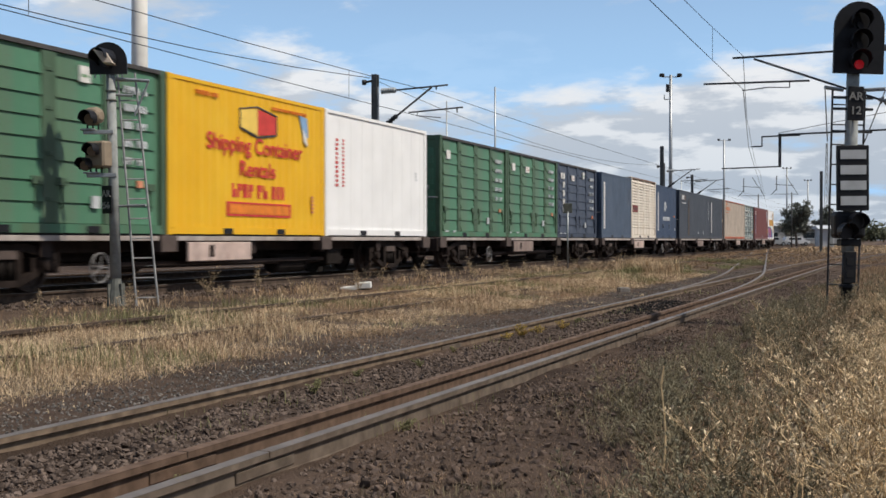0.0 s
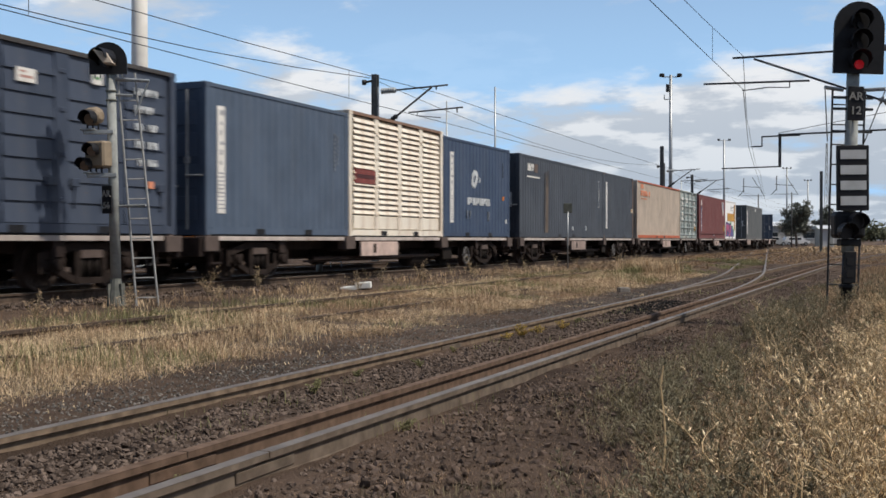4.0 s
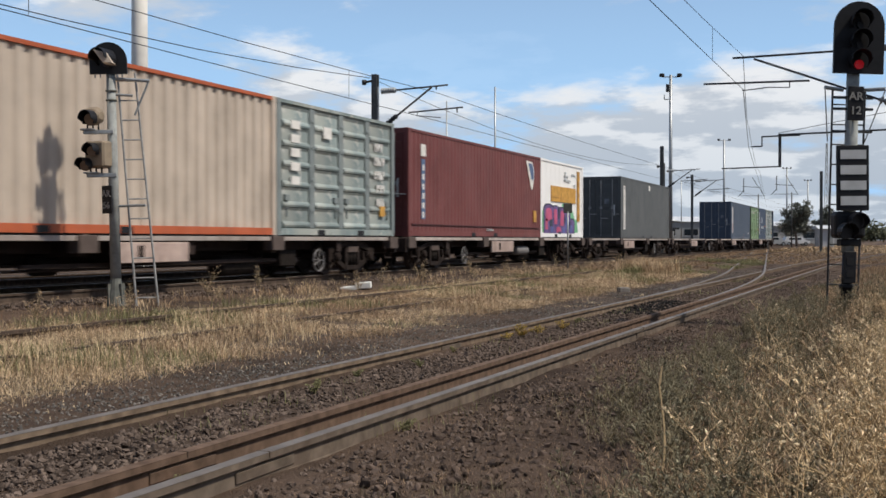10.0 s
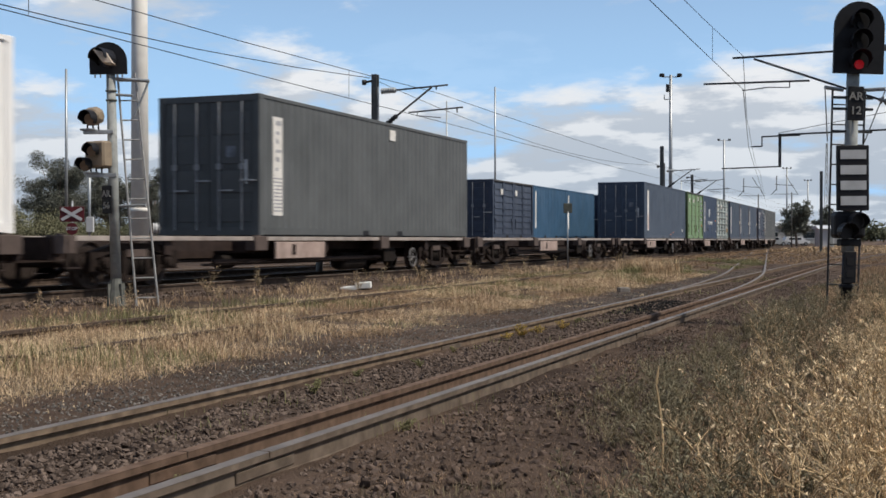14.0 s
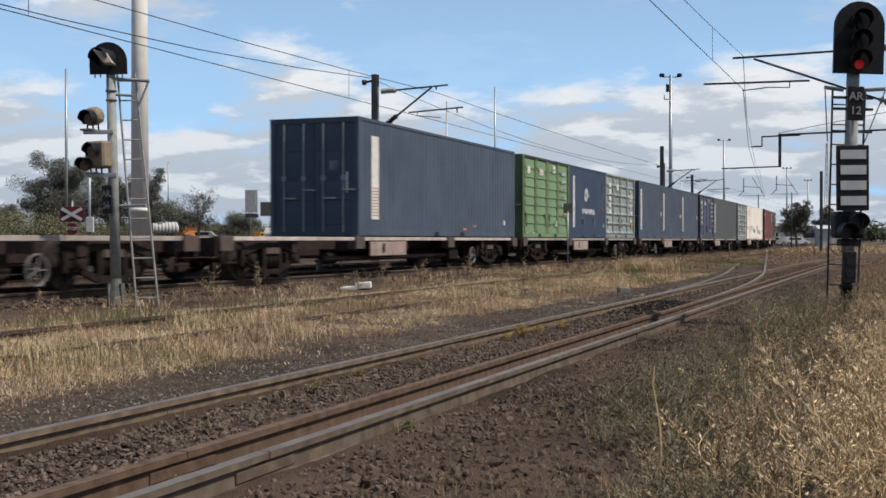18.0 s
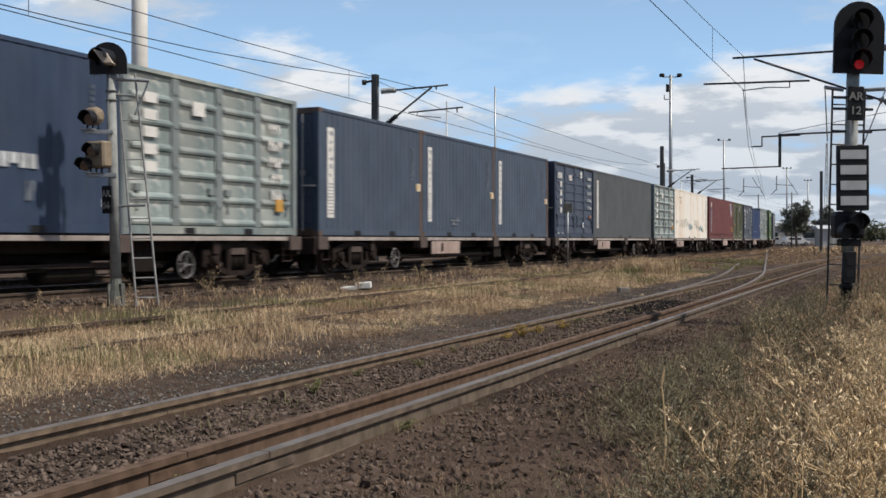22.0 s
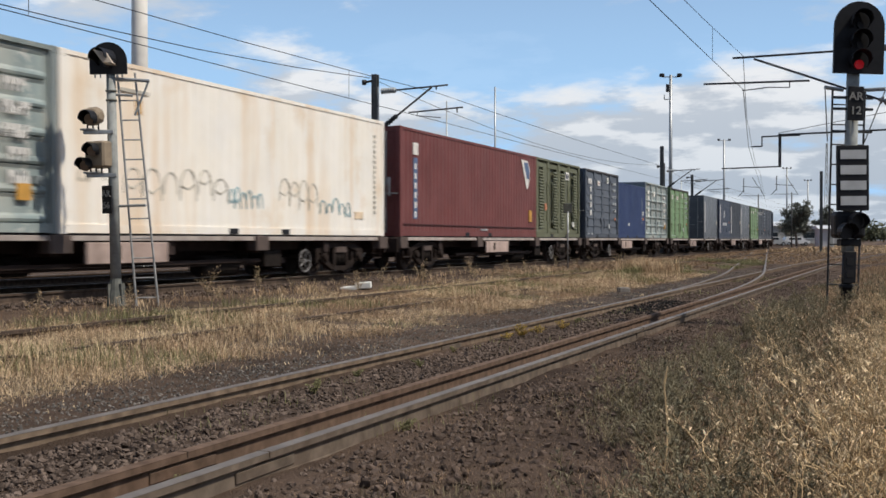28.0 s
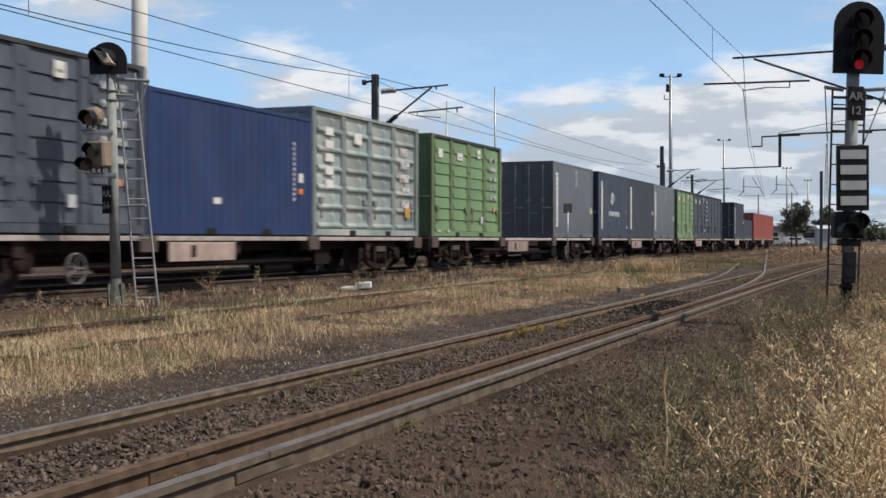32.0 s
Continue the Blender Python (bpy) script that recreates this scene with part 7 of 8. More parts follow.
def stone_protos():
    bm = bmesh.new()
    bmesh.ops.create_icosphere(bm, subdivisions=1, radius=1.0)
    faces = [[v.index for v in f.verts] for f in bm.faces]
    base = np.array([v.co[:] for v in bm.verts])
    bm.free()
    rng = np.random.default_rng(7)
    out = []
    for _ in range(14):
        v = base * rng.uniform(0.85, 1.15, (len(base), 1))
        for _ in range(5):  # broken faces
            d = rng.normal(size=3)
            d /= np.linalg.norm(d)
            over = np.maximum(0.0, v @ d - rng.uniform(0.35, 0.7))
            v = v - over[:, None] * d[None]
        out.append((v * np.array((1.15, rng.uniform(0.6, 0.95), rng.uniform(0.5, 0.8)))).tolist())
    return out, faces


M_BALLAST = mat("ballast stone", (0.125, 0.094, 0.076), 0.95, 0, 20, 0.3, island=0.4, bump=0.3)
M_GRIT = mat("dark grit", (0.165, 0.15, 0.134), 0.95, 0, 20, 0.3, island=0.5)


def strew(x0, x1, y0, y1, n, near=2.0, seed=1):
    """Points thick near the stand and thinning with distance."""
    rng = np.random.default_rng(seed)
    y = y0 + (y1 - y0) * rng.random(n) ** near
    x = rng.uniform(x0, x1, n)
    return x, y


def stones(name, x0, x1, y0, y1, n, size, seed, label, material, lift=0.0, near=1.7):
    x, y = strew(x0, x1, y0, y1, n, near, seed)
    rng = np.random.default_rng(seed + 100)
    sc = size * rng.uniform(0.55, 1.35, n)
    z = ground_z(x, y) + lift + sc * 0.02 + rng.uniform(-0.015, 0.015, n)
    pr, fc = PROTO
    tagged(new(name, scatter_mesh(name, pr, fc, np.stack([x, y, z], 1), True, sc, material)), label, "ballast", kind="stuff")


PROTO = stone_protos()
stones("ballast", -4.28, -3.34, 3.0, 60, 13500, 0.024, 1, "brown crushed stone between the rails", M_BALLAST, 0.0)
stones("ballast", -4.28, -3.34, 3.0, 30, 9000, 0.013, 11, "brown grit and chips between the rails", M_BALLAST, 0.0)
stones("ballast", -3.18, -2.96, 3.0, 40, 1500, 0.014, 12, "brown chips between the two near rails", M_BALLAST, 0.0)
stones("ballast", -2.75, -2.1, 3.0, 45, 5500, 0.018, 2, "brown crushed stone beside the dual gauge track", M_BALLAST, 0.0)
stones("ballast", -5.2, -4.45, 3.0, 45, 11000, 0.012, 3, "dark fine gravel beside the dual gauge track", M_GRIT, 0.0)
stones("ballast", -6.3, -5.0, 3.0, 40, 12000, 0.011, 4, "dark fine gravel of the walking path", M_GRIT, 0.0)
stones("ballast", -12.6, -11.3, 6, 70, 5000, 0.035, 5, "dark ballast along the main line", M_BALLAST, 0.02, 1.3)
M_CLOD = mat("brown clod", (0.098, 0.071, 0.056), 0.95, 0, 20, 0.3, island=0.5, bump=0.4)
M_OILY = mat("oily dark ballast", (0.02, 0.018, 0.017), 0.95, 0, 20, 0.3, island=0.4)
stones("ballast", -2.6, 0.3, 3.5, 20, 8000, 0.014, 6, "scattered brown clods and small stones on bare soil", M_CLOD, 0.0)
stones("ballast", -2.6, -1.3, 3.4, 9, 900, 0.032, 7, "broken lumps of red-brown earth beside the rail", M_CLOD, 0.0, 1.2)
stones("ballast", -4.2, -3.35, 17.5, 21.5, 1100, 0.035, 8, "oil-blackened ballast under the crossover points", M_OILY, 0.0, 1.0)

M_STRAW = mat("dry straw grass", (0.52, 0.385, 0.24), 0.8, 0, 2.6, 0.25, island=0.6, dirt=0.85, dirt_col=(0.29, 0.19, 0.115))
M_DRYWEED = mat("brown dry stem", (0.50, 0.36, 0.20), 0.8, 0, 3, 0.25, island=0.6)
M_DRYPOD = mat("bleached seed pod", (0.84, 0.66, 0.42), 0.8, 0, 3, 0.2, island=0.4)
M_SAGELEAF = mat("muted green leaf", (0.25, 0.225, 0.15), 0.85, 0, 2, 0.3, island=0.5)
M_PALESTRAW = mat("pale straw", (0.70, 0.55, 0.34), 0.8, 0, 2, 0.2, island=0.4)
M_BROWNGRASS = mat("brown dry grass", (0.33, 0.225, 0.135), 0.8, 0, 2.6, 0.25, island=0.5, dirt=0.7, dirt_col=(0.24, 0.15, 0.1))
M_LITTER = mat("brown leaf litter", (0.18, 0.125, 0.085), 0.9, 0, 2, 0.3, island=0.6)
M_GREENG = mat("green grass", (0.21, 0.20, 0.095), 0.8, 0, 2, 0.3, island=0.4)
M_SAGE = mat("grey-green weed", (0.205, 0.17, 0.105), 0.85, 0, 2, 0.3, island=0.45)


def blades(name, x, y, height, width, material, label, seed, lean=0.35, lift=0.0, curl=True):
    """Grass blades: a tapered two-piece strip each, leaning all ways."""
    rng = np.random.default_rng(seed)
    n = len(x)
    z = ground_z(x, y) + lift
    h = height * rng.uniform(0.35, 1.3, n) * np.array([0.85 + 0.6 * noise.noise((px * 0.7, py * 0.7, 5.0)) for px, py in zip(x, y)])
    h = np.maximum(h, 0.02)
    a = rng.uniform(0, 6.283, n)
    d = np.stack([np.cos(a), np.sin(a)], 1)
    ln = h * lean * rng.random(n)
    w = width * rng.uniform(0.7, 1.4, n) * (0.6 + 0.06 * np.hypot(x, y))
    s = np.stack([np.cos(a + 1.57), np.sin(a + 1.57)], 1)
    v = np.empty((n, 5, 3))
    v[:, 0, :2], v[:, 1, :2] = np.stack([x, y], 1) - s * w[:, None] / 2, np.stack([x, y], 1) + s * w[:, None] / 2
    m = np.stack([x, y], 1) + d * (ln * 0.35)[:, None]
    v[:, 2, :2], v[:, 3, :2] = m + s * w[:, None] * 0.36, m - s * w[:, None] * 0.36
    v[:, 4, :2] = np.stack([x, y], 1) + d * ln[:, None]
    v[:, 0, 2] = v[:, 1, 2] = z - 0.02
    v[:, 2, 2] = v[:, 3, 2] = z + h * 0.55
    v[:, 4, 2] = z + h * (1 - 0.25 * np.minimum(ln / np.maximum(h, 1e-3), 1.75) ** 2)
    f = []
    for i in range(0, n * 5, 5):
        f.append((i, i + 1, i + 2, i + 3))
        f.append((i + 3, i + 2, i + 4))
    tagged(new(name, bar(name, v.reshape(-1, 3).tolist(), f, material)), label, "grass", kind="stuff")


def tufted(x0, x1, y0, y1, n, per, near, seed, keep=-1.0, scale=0.6, wide=0.06):
    """Blade feet gathered in tufts where a slow noise is above keep."""
    rng = np.random.default_rng(seed)
    cx, cy = strew(x0, x1, y0, y1, n, near, seed)
    ok = np.array([noise.noise((px * scale, py * scale, seed * 1.7)) > keep for px, py in zip(cx, cy)])
    cx, cy = cx[ok], cy[ok]
    k = len(cx)
    r = rng.normal(0, wide, (2, k, per))
    return (cx[:, None] + r[0]).ravel(), (cy[:, None] + r[1]).ravel()


def off_crossover(x, y):
    """Keeps grass clear of the crossover rails."""
    off = np.array([crossover_off(v) for v in y])
    ok = x < NEAR_X - off - 1.5
    return x[ok], y[ok]


def off_bare_oval(x, y):
    """Keeps plants off an oval of bare soil, placed to fit the camera's view."""
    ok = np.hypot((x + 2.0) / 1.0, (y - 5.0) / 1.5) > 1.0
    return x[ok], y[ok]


blades("dry_grass", *tufted(-8.9, -5.5, 4, 36, 10500, 9, 1.4, 51, -0.04, 0.9, 0.11), 0.12, 0.003, M_STRAW, "straw-coloured dry grass between the tracks", 61, 4.2)
blades("dry_grass", *tufted(-9.2, -5.8, 4, 36, 1900, 6, 1.4, 71, 0.08, 0.8, 0.07), 0.26, 0.0026, M_PALESTRAW, "tall pale grass stems between the tracks", 72, 1.9)
blades("dry_grass", *tufted(-9.0, -5.5, 4, 36, 7500, 9, 1.4, 111, -0.08, 1.1, 0.1), 0.14, 0.003, M_BROWNGRASS, "brown matted grass among the straw", 112, 3.0)
blades("dry_grass", *tufted(-11.0, -8.6, 4, 36, 1100, 8, 1.4, 81, 0.0, 0.8, 0.12), 0.13, 0.0045, M_BROWNGRASS, "thin brown grass round the signal", 82, 1.8)
blades("dry_grass", *off_crossover(*tufted(-11.6, -5.6, 30, 80, 3000, 6, 1.2, 52, 0.05)), 0.13, 0.007, M_BROWNGRASS, "straw-coloured dry grass further along the tracks", 62, 1.0)
blades("dry_grass", *tufted(-11.9, -9.8, 5, 60, 900, 8, 1.3, 53, 0.1), 0.17, 0.005, M_STRAW, "thin dry grass beside the main line", 63, 0.9)
blades("green_grass", *tufted(-9.6, -5.6, 4, 60, 6000, 10, 1.3, 54, 0.08, 0.45, 0.1), 0.16, 0.004, M_GREENG, "patches of green grass among the dry grass", 64, 0.9)
blades("track_weeds", *tufted(-4.45, -2.5, 5.5, 40, 420, 9, 1.1, 55, 0.2), 0.09, 0.004, M_GREENG, "small green weeds growing between the rails", 65, 0.9)
blades("dry_litter", *tufted(-9.4, -5.6, 4, 40, 6000, 6, 1.4, 75, -0.1), 0.05, 0.005, M_PALESTRAW, "fallen straw among the dry grass", 76, 4.0)
blades("dry_litter", *tufted(-10.0, -4.7, 3.5, 26, 800, 7, 1.3, 73, 0.12, 0.9, 0.09), 0.05, 0.006, M_PALESTRAW, "fallen straw on the gravel path", 74, 3.0)
blades("dry_grass", *tufted(-1.2, 0.8, 4.2, 40, 2600, 8, 1.5, 56, -0.3), 0.17, 0.0035, M_BROWNGRASS, "dry grass on the bank beside the stand", 66, 1.4)
blades("green_weeds", *off_bare_oval(*tufted(-2.0, 0.6, 4.2, 30, 3000, 8, 1.5, 57, -0.1)), 0.12, 0.004, M_SAGE, "grey-green weeds on the bank", 67, 1.6)
blades("dry_litter", *tufted(-2.6, -0.2, 3.6, 16, 2600, 6, 1.4, 85, -0.3, 0.6, 0.15), 0.035, 0.004, M_LITTER, "brown leaf litter on bare soil", 86, 3.0)
blades("green_weeds", *tufted(-2.3, -0.4, 3.8, 14, 500, 7, 1.3, 87, 0.0), 0.07, 0.004, M_SAGE, "tiny weeds on bare soil", 88, 1.6)
blades("dry_litter", *tufted(-6.2, -5.0, 4.5, 26, 160, 5, 1.3, 95, 0.1, 0.8, 0.06), 0.03, 0.006, M_PALESTRAW, "bleached straw pieces along the gravel edge", 96, 5.0)
blades("dry_litter", *tufted(-2.5, -0.3, 3.6, 12, 1500, 5, 1.4, 99, -0.4, 0.6, 0.2), 0.03, 0.003, M_BROWNGRASS, "fine straw litter on bare soil", 100, 3.5)
blades("dry_litter", *tufted(-12.3, -0.5, 55, 140, 5000, 5, 1.2, 83, -0.35), 0.09, 0.008, M_BROWNGRASS, "low brown grass round the crossover rails", 84, 1.8)
blades("dry_grass", *tufted(-10.5, 20, 100, 220, 4000, 5, 1.2, 58, -0.4), 0.3, 0.012, M_STRAW, "dry grass far along the line", 68, 0.9)
blades("dry_grass", *tufted(4.0, 16, 6, 90, 2500, 6, 1.3, 59, -0.3), 0.3, 0.008, M_STRAW, "dry grass beyond the signal", 69, 0.9)

blades("dry_grass", *tufted(-7.7, -6.3, 33.5, 37.5, 330, 10, 1.0, 91, -0.15), 0.5, 0.004, M_STRAW, "tall tan grass clump beside the crossover", 92, 0.9)
blades("green_grass", *tufted(-7.4, -6.9, 32, 34, 110, 10, 1.0, 93, -0.6), 0.26, 0.003, M_GREENG, "small green grass clump beside the crossover", 94, 0.9)


def spread_plants(name, bm, places, material, label, seed):
    """One plant shape set many times, turned and scaled, joined as ground cover."""
    rng = np.random.default_rng(seed)
    bm.verts.index_update()
    pv = np.array([v.co[:] for v in bm.verts])
    fc = [[v.index for v in f.verts] for f in bm.faces]
    kind = [f.material_index for f in bm.faces]
    bm.free()
    v, f, k = [], [], len(pv)
    for n, (x, y) in enumerate(places):
        a, s = rng.uniform(0, 6.283), rng.uniform(0.6, 1.3)
        c, t = math.cos(a) * s, math.sin(a) * s
        v.append(np.stack([pv[:, 0] * c - pv[:, 1] * t + x, pv[:, 0] * t + pv[:, 1] * c + y, pv[:, 2] * s + float(ground_z(x, y)) - 0.01], 1))
        f += [[i + n * k for i in q] for q in fc]
    me = bar(name, np.concatenate(v).tolist(), f, material[0])
    me.materials.append(material[1])
    me.polygons.foreach_set("material_index", kind * len(places))
    tagged(new(name, me), label, "weeds", kind="stuff")


# tall dry weeds, each a plant that sways
def weed_mesh(seed, h, stems=4, twigs=3, pods=4, leaf=1.0, wide=0.45, crook=0.22, fat=0.15):
    """A branching dry plant: stems (first material) with seed pods and curled leaves (second)."""
    rng = random.Random(seed)
    bm = bmesh.new()

    def pod(p, d, s):
        q = p + d * s
        w = d.orthogonal().normalized() * s * fat
        u = d.cross(w).normalized() * s * fat * 0.6
        m = p.lerp(q, 0.45)
        a, b = bm.verts.new(p), bm.verts.new(q)
        ring = [bm.verts.new(m + o) for o in (w, u, -w, -u)]
        for k in range(4):
            bm.faces.new((a, ring[k], ring[(k + 1) % 4])).material_index = 1
            bm.faces.new((b, ring[(k + 1) % 4], ring[k])).material_index = 1

    def spray(s, e, long, r):
        """A crooked twig with its pods along the outer half."""
        p = s
        for k in range(3):
            e = (e + Vector((rng.uniform(-crook, crook), rng.uniform(-crook, crook), rng.uniform(-0.1, 0.25)))).normalized()
            q = p + e * long / 3
            tube(bm, p, q, r * (1 - 0.25 * k), r * (0.75 - 0.25 * k), n=3, caps=False)
            if k:
                for _ in range(max(1, pods // 2)):
                    g = (e + Vector((rng.uniform(-1, 1), rng.uniform(-1, 1), rng.uniform(-0.9, 0.9)))).normalized()
                    pod(p.lerp(q, rng.random()), g, leaf * rng.uniform(0.012, 0.05))
            p = q

    for stem in range(stems):
        a = stem * 2.4 + rng.uniform(-0.5, 0.5)
        d = Vector((math.cos(a) * wide * rng.uniform(0.2, 1.0), math.sin(a) * wide * rng.uniform(0.2, 1.0), 1)).normalized()
        droop = Vector((math.cos(a), math.sin(a), -0.35)) * rng.uniform(0.0, 0.06)
        p, hh, n = Vector((0, 0, 0)), h * rng.uniform(0.5, 1.05), 7
        for k in range(n):
            d = (d + droop + Vector((rng.uniform(-crook, crook), rng.uniform(-crook, crook), 0.0))).normalized()
            d.z = max(d.z, 0.55)
            d.normalize()
            q = p + d * hh / n
            tube(bm, p, q, 0.0034 * (1 - 0.1 * k), 0.0034 * (1 - 0.1 * (k + 1)), n=3, caps=False)
            if k > 0:
                for _ in range(twigs):
                    e = (d * 0.5 + Vector((rng.uniform(-1, 1), rng.uniform(-1, 1), rng.uniform(-0.2, 0.7)))).normalized()
                    spray(p.lerp(q, rng.random()), e, h * rng.uniform(0.06, 0.22), 0.0021)
            p = q
        for _ in range(4):
            g = (d + Vector((rng.uniform(-0.7, 0.7), rng.uniform(-0.7, 0.7), 0.3))).normalized()
            pod(p, g, leaf * rng.uniform(0.03, 0.06))
    return bm


def bank(n, x0, x1, y0, y1, seed, keep):
    x, y = off_bare_oval(*strew(x0, x1, y0, y1, n, 1.5, seed))
    return [(a, b) for a, b in zip(x, y) if noise.noise((a * 0.9, b * 0.9, seed)) > keep]


for k in range(4):
    spread_plants("green_weeds", weed_mesh(300 + k, 0.36, 5, 3, 3, 0.5, 0.5, 0.3, 0.16), bank(120, -1.7, 0.3, 4.2, 18, 80 + k, -0.2), (M_SAGE, M_SAGELEAF), "tangled grey-green weeds on the bank", 90 + k)
for k in range(3):
    spread_plants("dry_weeds", weed_mesh(320 + k, 0.36, 5, 3, 5, 0.6, 0.7, 0.45, 0.085), bank(90, -0.9, 0.5, 4.0, 18, 84 + k, -0.2), (M_BROWNGRASS, M_STRAW), "low tangled dry weeds on the bank", 94 + k)
spread_plants("dry_weeds", weed_mesh(340, 0.5, 4, 3, 4, 0.6, 0.4), [(-11.5 + 0.5 * math.sin(k * 2.1), 15.5 + 2.05 * k + 0.8 * math.sin(k * 3.7)) for k in range(17)], (M_SAGE, M_STRAW), "wispy dry weeds along the main line", 97)
spread_plants("dry_weeds", weed_mesh(341, 0.34, 5, 3, 4, 0.6, 0.6), [(-9.9 + 0.7 * math.sin(k * 2.7), 11.5 + 1.3 * k) for k in range(20)], (M_SAGE, M_STRAW), "wispy dry weeds beside the disused track", 98)
M_YELLOWLEAF = mat("yellowed leaf", (0.42, 0.30, 0.08), 0.85, 0, 2, 0.3, island=0.4)
spread_plants("track_weeds", weed_mesh(360, 0.17, 6, 3, 4, 0.5, 0.8, 0.4, 0.2), [(-4.11, 13.0), (-4.05, 13.5), (-4.16, 12.6), (-4.0, 14.4)], (M_BROWNGRASS, M_YELLOWLEAF), "yellowed weeds growing beside the rail", 105)
spread_plants("track_weeds", weed_mesh(361, 0.15, 6, 3, 4, 0.5, 0.8, 0.4, 0.2), [(-4.2, 8.75), (-4.05, 7.7), (-4.13, 15.6), (-4.0, 9.6), (-3.1, 4.62), (-4.2, 11.0), (-2.75, 6.4)], (M_SAGE, M_GREENG), "small green weeds growing beside the rail", 106)
WEEDS = []


def plant_weed(me, x, y, rng):
    ob = new("dry_weed", me)
    tagged(ob, "tall bleached dry weed with seed pods", "weed", "tall dry weeds")
    ob.matrix_basis = pose(x, y, float(ground_z(x, y)) - 0.02, 0, 0, rng.uniform(0, 360))
    WEEDS.append((ob, ob.matrix_basis.copy(), rng.uniform(0.6, 1.3), rng.uniform(0, 6.3)))


def build_weeds():
    tall = (0.3, 0.38, 0.46, 0.55, 0.64, 0.74, 0.85)
    kinds = [mesh_of("dry_weed", weed_mesh(200 + k, h, 5 + k % 3, 4, 3, 0.6, 0.6, 0.5, 0.17), M_DRYWEED) for k, h in enumerate(tall)]
    airy = [mesh_of("dry_weed", weed_mesh(230 + k, h, 4, 3, 3, 0.42, 0.45, 0.35, 0.2), M_DRYWEED) for k, h in enumerate((0.45, 0.55, 0.62))]
    for me in kinds + airy:
        me.materials.append(M_DRYPOD)
    rng = random.Random(77)
    spots = []
    while len(spots) < 120:
        y = 3.9 + 12.5 * rng.random() ** 1.35
        x = rng.uniform(-0.95, 0.4)
        edge = np.interp(y, (3.9, 4.6, 5.6, 9.0, 16.4), (-0.30, -0.28, -0.20, -0.26, -0.45)) + 0.16 * noise.noise((y * 0.9, 2.0, 4.0))
        if x < edge or noise.noise((x * 1.6, y * 1.6, 9.0)) < -0.12:
            continue
        g = float(ground_z(x, y))
        # the tops keep below a sight line from the camera, so the signal shows
        room = (1.35 - 0.045 * y - g) * rng.uniform(0.6, 1.0)
        spots.append((x, y, max([k for k, h in enumerate(tall) if h < room] or [0])))
    for x, y, k in spots:
        plant_weed(kinds[k], x, y, rng)
    for x, y, k in ((-0.62, 5.3, 1), (-0.55, 5.9, 2), (-0.72, 6.3, 0), (-0.5, 4.7, 0), (-0.85, 7.4, 1), (-0.66, 4.9, 0), (-1.05, 9.5, 1), (-0.9, 10.6, 0), (-1.2, 11.6, 1), (-0.98, 12.3, 0), (-1.28, 13.1, 0), (-0.8, 8.7, 1), (-1.1, 8.1, 0), (-0.72, 7.9, 2), (-1.45, 14.2, 0)):
        plant_weed(airy[k], x, y, rng)
    bm = bmesh.new()
    last = Vector((0, 0, 0))
    for k in range(8):
        q = Vector((0.02 * math.sin(k * 0.5), 0, (k + 1) * 0.068))
        tube(bm, last, q, 0.006, 0.006 - 0.0004 * k, n=5)
        last = q
    tube(bm, last, last + Vector((0.012, 0, 0.08)), 0.009, 0.003, n=5)
    st = new("grass_stalk", mesh_of("grass_stalk", bm, M_DRYWEED))
    tagged(st, "single tall straw-coloured grass stalk", "grass stalk")
    st.matrix_basis = pose(-0.98, 5.12, 0.17)
    WEEDS.append((st, st.matrix_basis.copy(), 1.0, 0.0))


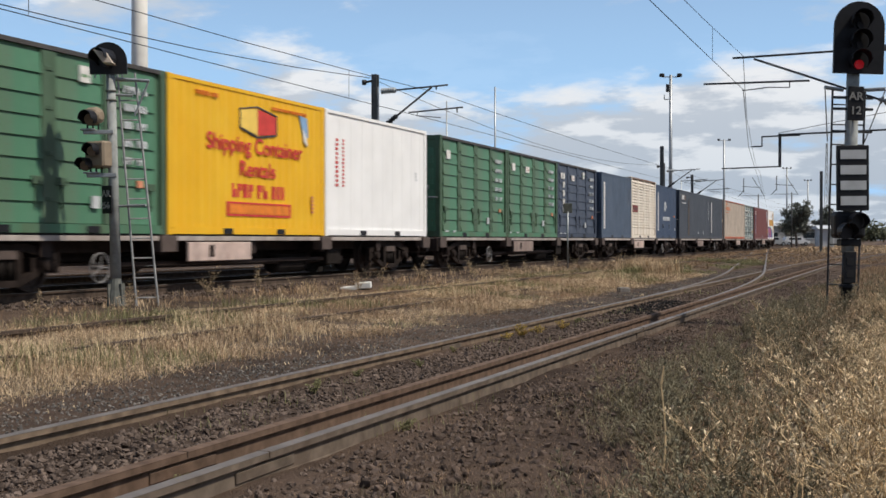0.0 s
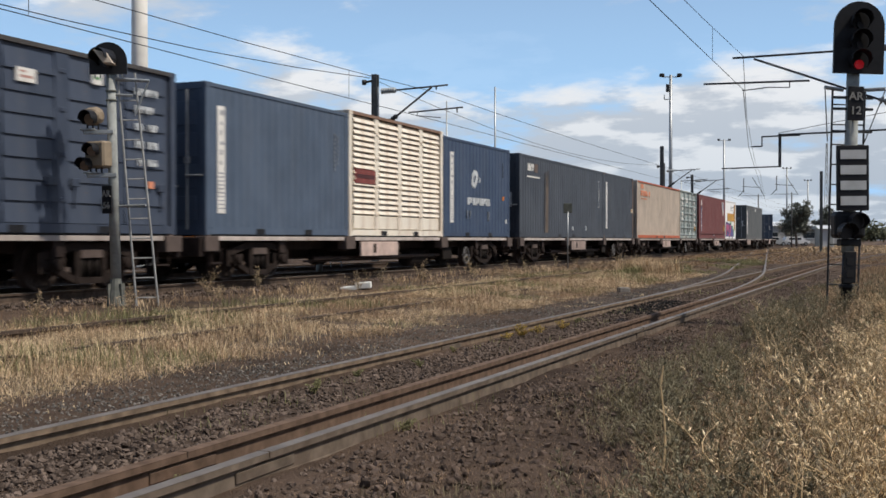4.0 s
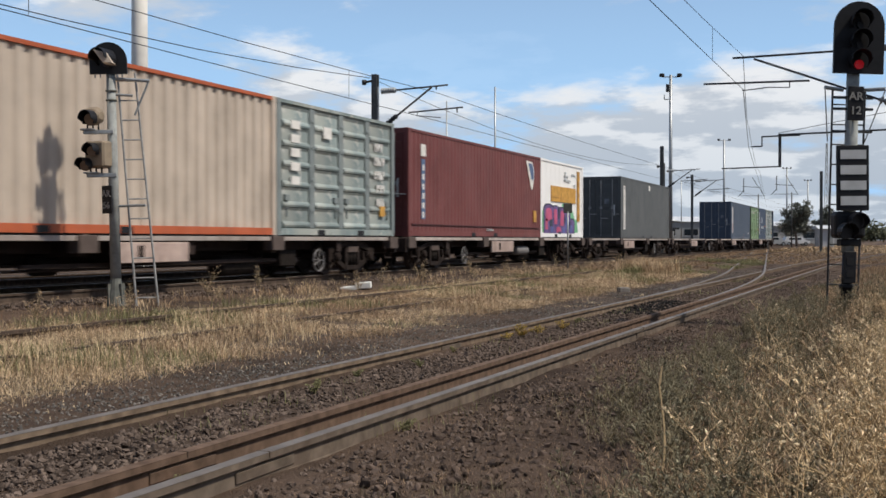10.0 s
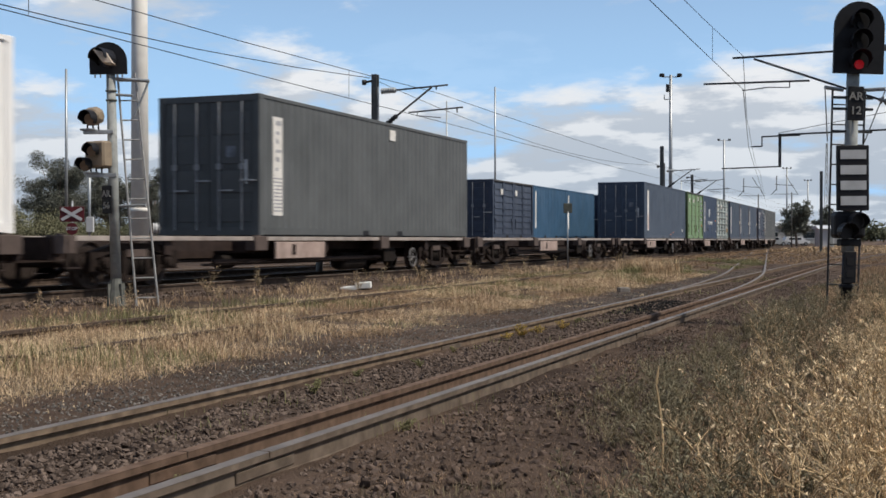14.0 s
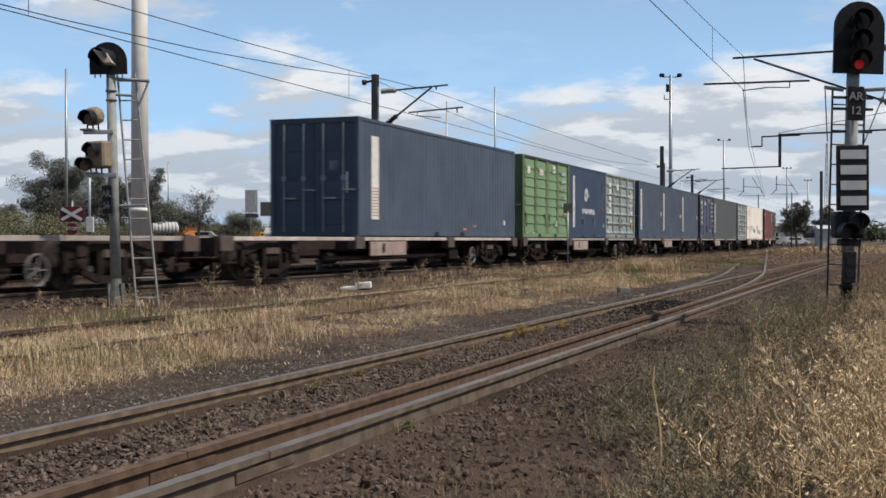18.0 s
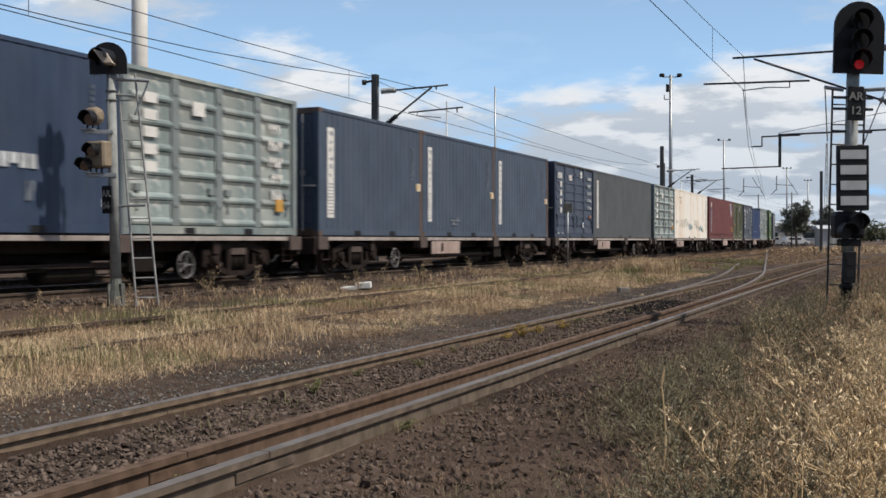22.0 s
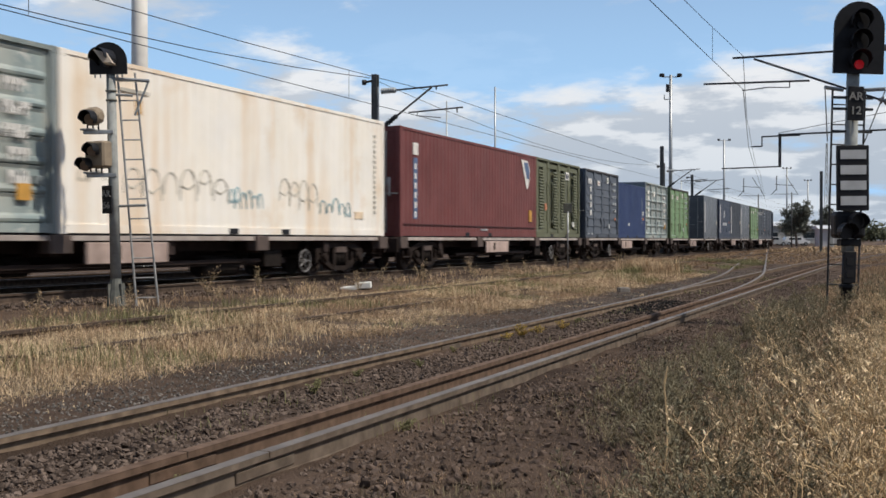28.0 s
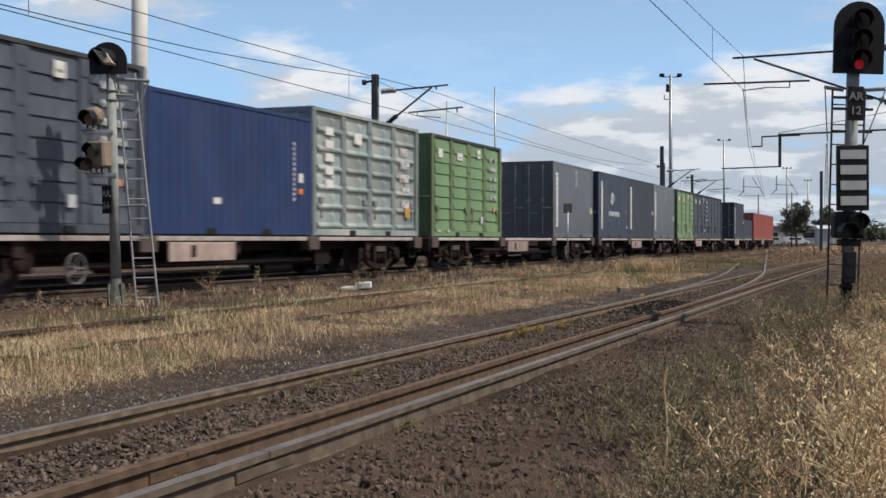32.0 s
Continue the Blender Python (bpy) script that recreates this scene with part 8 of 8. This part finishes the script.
build_weeds()
GUST = ((0, 8), (1.5, 5), (3, 8), (5.5, 8), (6, 13), (7.5, 13), (9, 15), (10.5, 5), (12, 1), (13, -10), (14, -12), (16.5, -15), (17.5, -12), (19, -4), (20.5, 1), (22, 5),
        (23, 10), (24.5, 5), (25.5, 10), (27.5, 8), (28, 8), (30, 40), (31, 30), (32, 25))


def sway(t, gain, phase):
    base = np.interp(t, [g[0] for g in GUST], [g[1] for g in GUST]) * 0.16
    return gain * (base + 0.9 * math.sin(2.3 * t + phase) + 0.6 * math.sin(4.1 * t + 2 * phase))


# ---- loose things on the ground ----
M_SLAB = mat("bleached slab", (0.66, 0.66, 0.63), 0.8, 0, 8, 0.12, dirt=0.3, dirt_col=(0.4, 0.38, 0.33))
s = thing("trough_lid", facing(-10.25, 21.3, 0.33, 0, -5), "broken white trough lid lying in dry grass", "trough lid")
part("slab", rounded(boxes((-0.3, 0.02, -0.2, 0.2, 0.0, 0.09), (0.0, 0.32, -0.2, 0.2, 0.02, 0.15)), 0.015), M_SLAB, s)
s = thing("concrete_block", facing(-5.4, 24.2, 0.2, 10), "small weathered concrete block beside the rail", "concrete block")
part("block", rounded(boxes((-0.12, 0.12, -0.1, 0.1, 0.0, 0.13)), 0.02), M_CONCRETE, s)



def motions():
    times = [k * 1.0 for k in range(33)]
    spin = [k / 15 for k in range(481)]
    for ob, i, off, up in TRAIN:
        walk(ob, [(t, wagon_pose(i, t) @ Matrix.Translation((0, off, up))) for t in times])
        if ob.name.startswith("container_wagon"):
            for wh in [c for c in ob.children if c.name.startswith("wheelset")]:
                p = wh.location.copy()
                start = random.uniform(0, 6.28)
                walk(wh, [(t, Matrix.Translation(p) @ Matrix.Rotation(start + run(t) / WHEEL_R, 4, "X")) for t in spin])
    for ob, m, gain, phase in WEEDS:
        walk(ob, [(k * 0.4, Matrix.Translation(m.translation) @ Matrix.Rotation(radians(sway(k * 0.4, gain, phase)), 4, AWAY) @ m.to_3x3().to_4x4()) for k in range(81)])


motions()
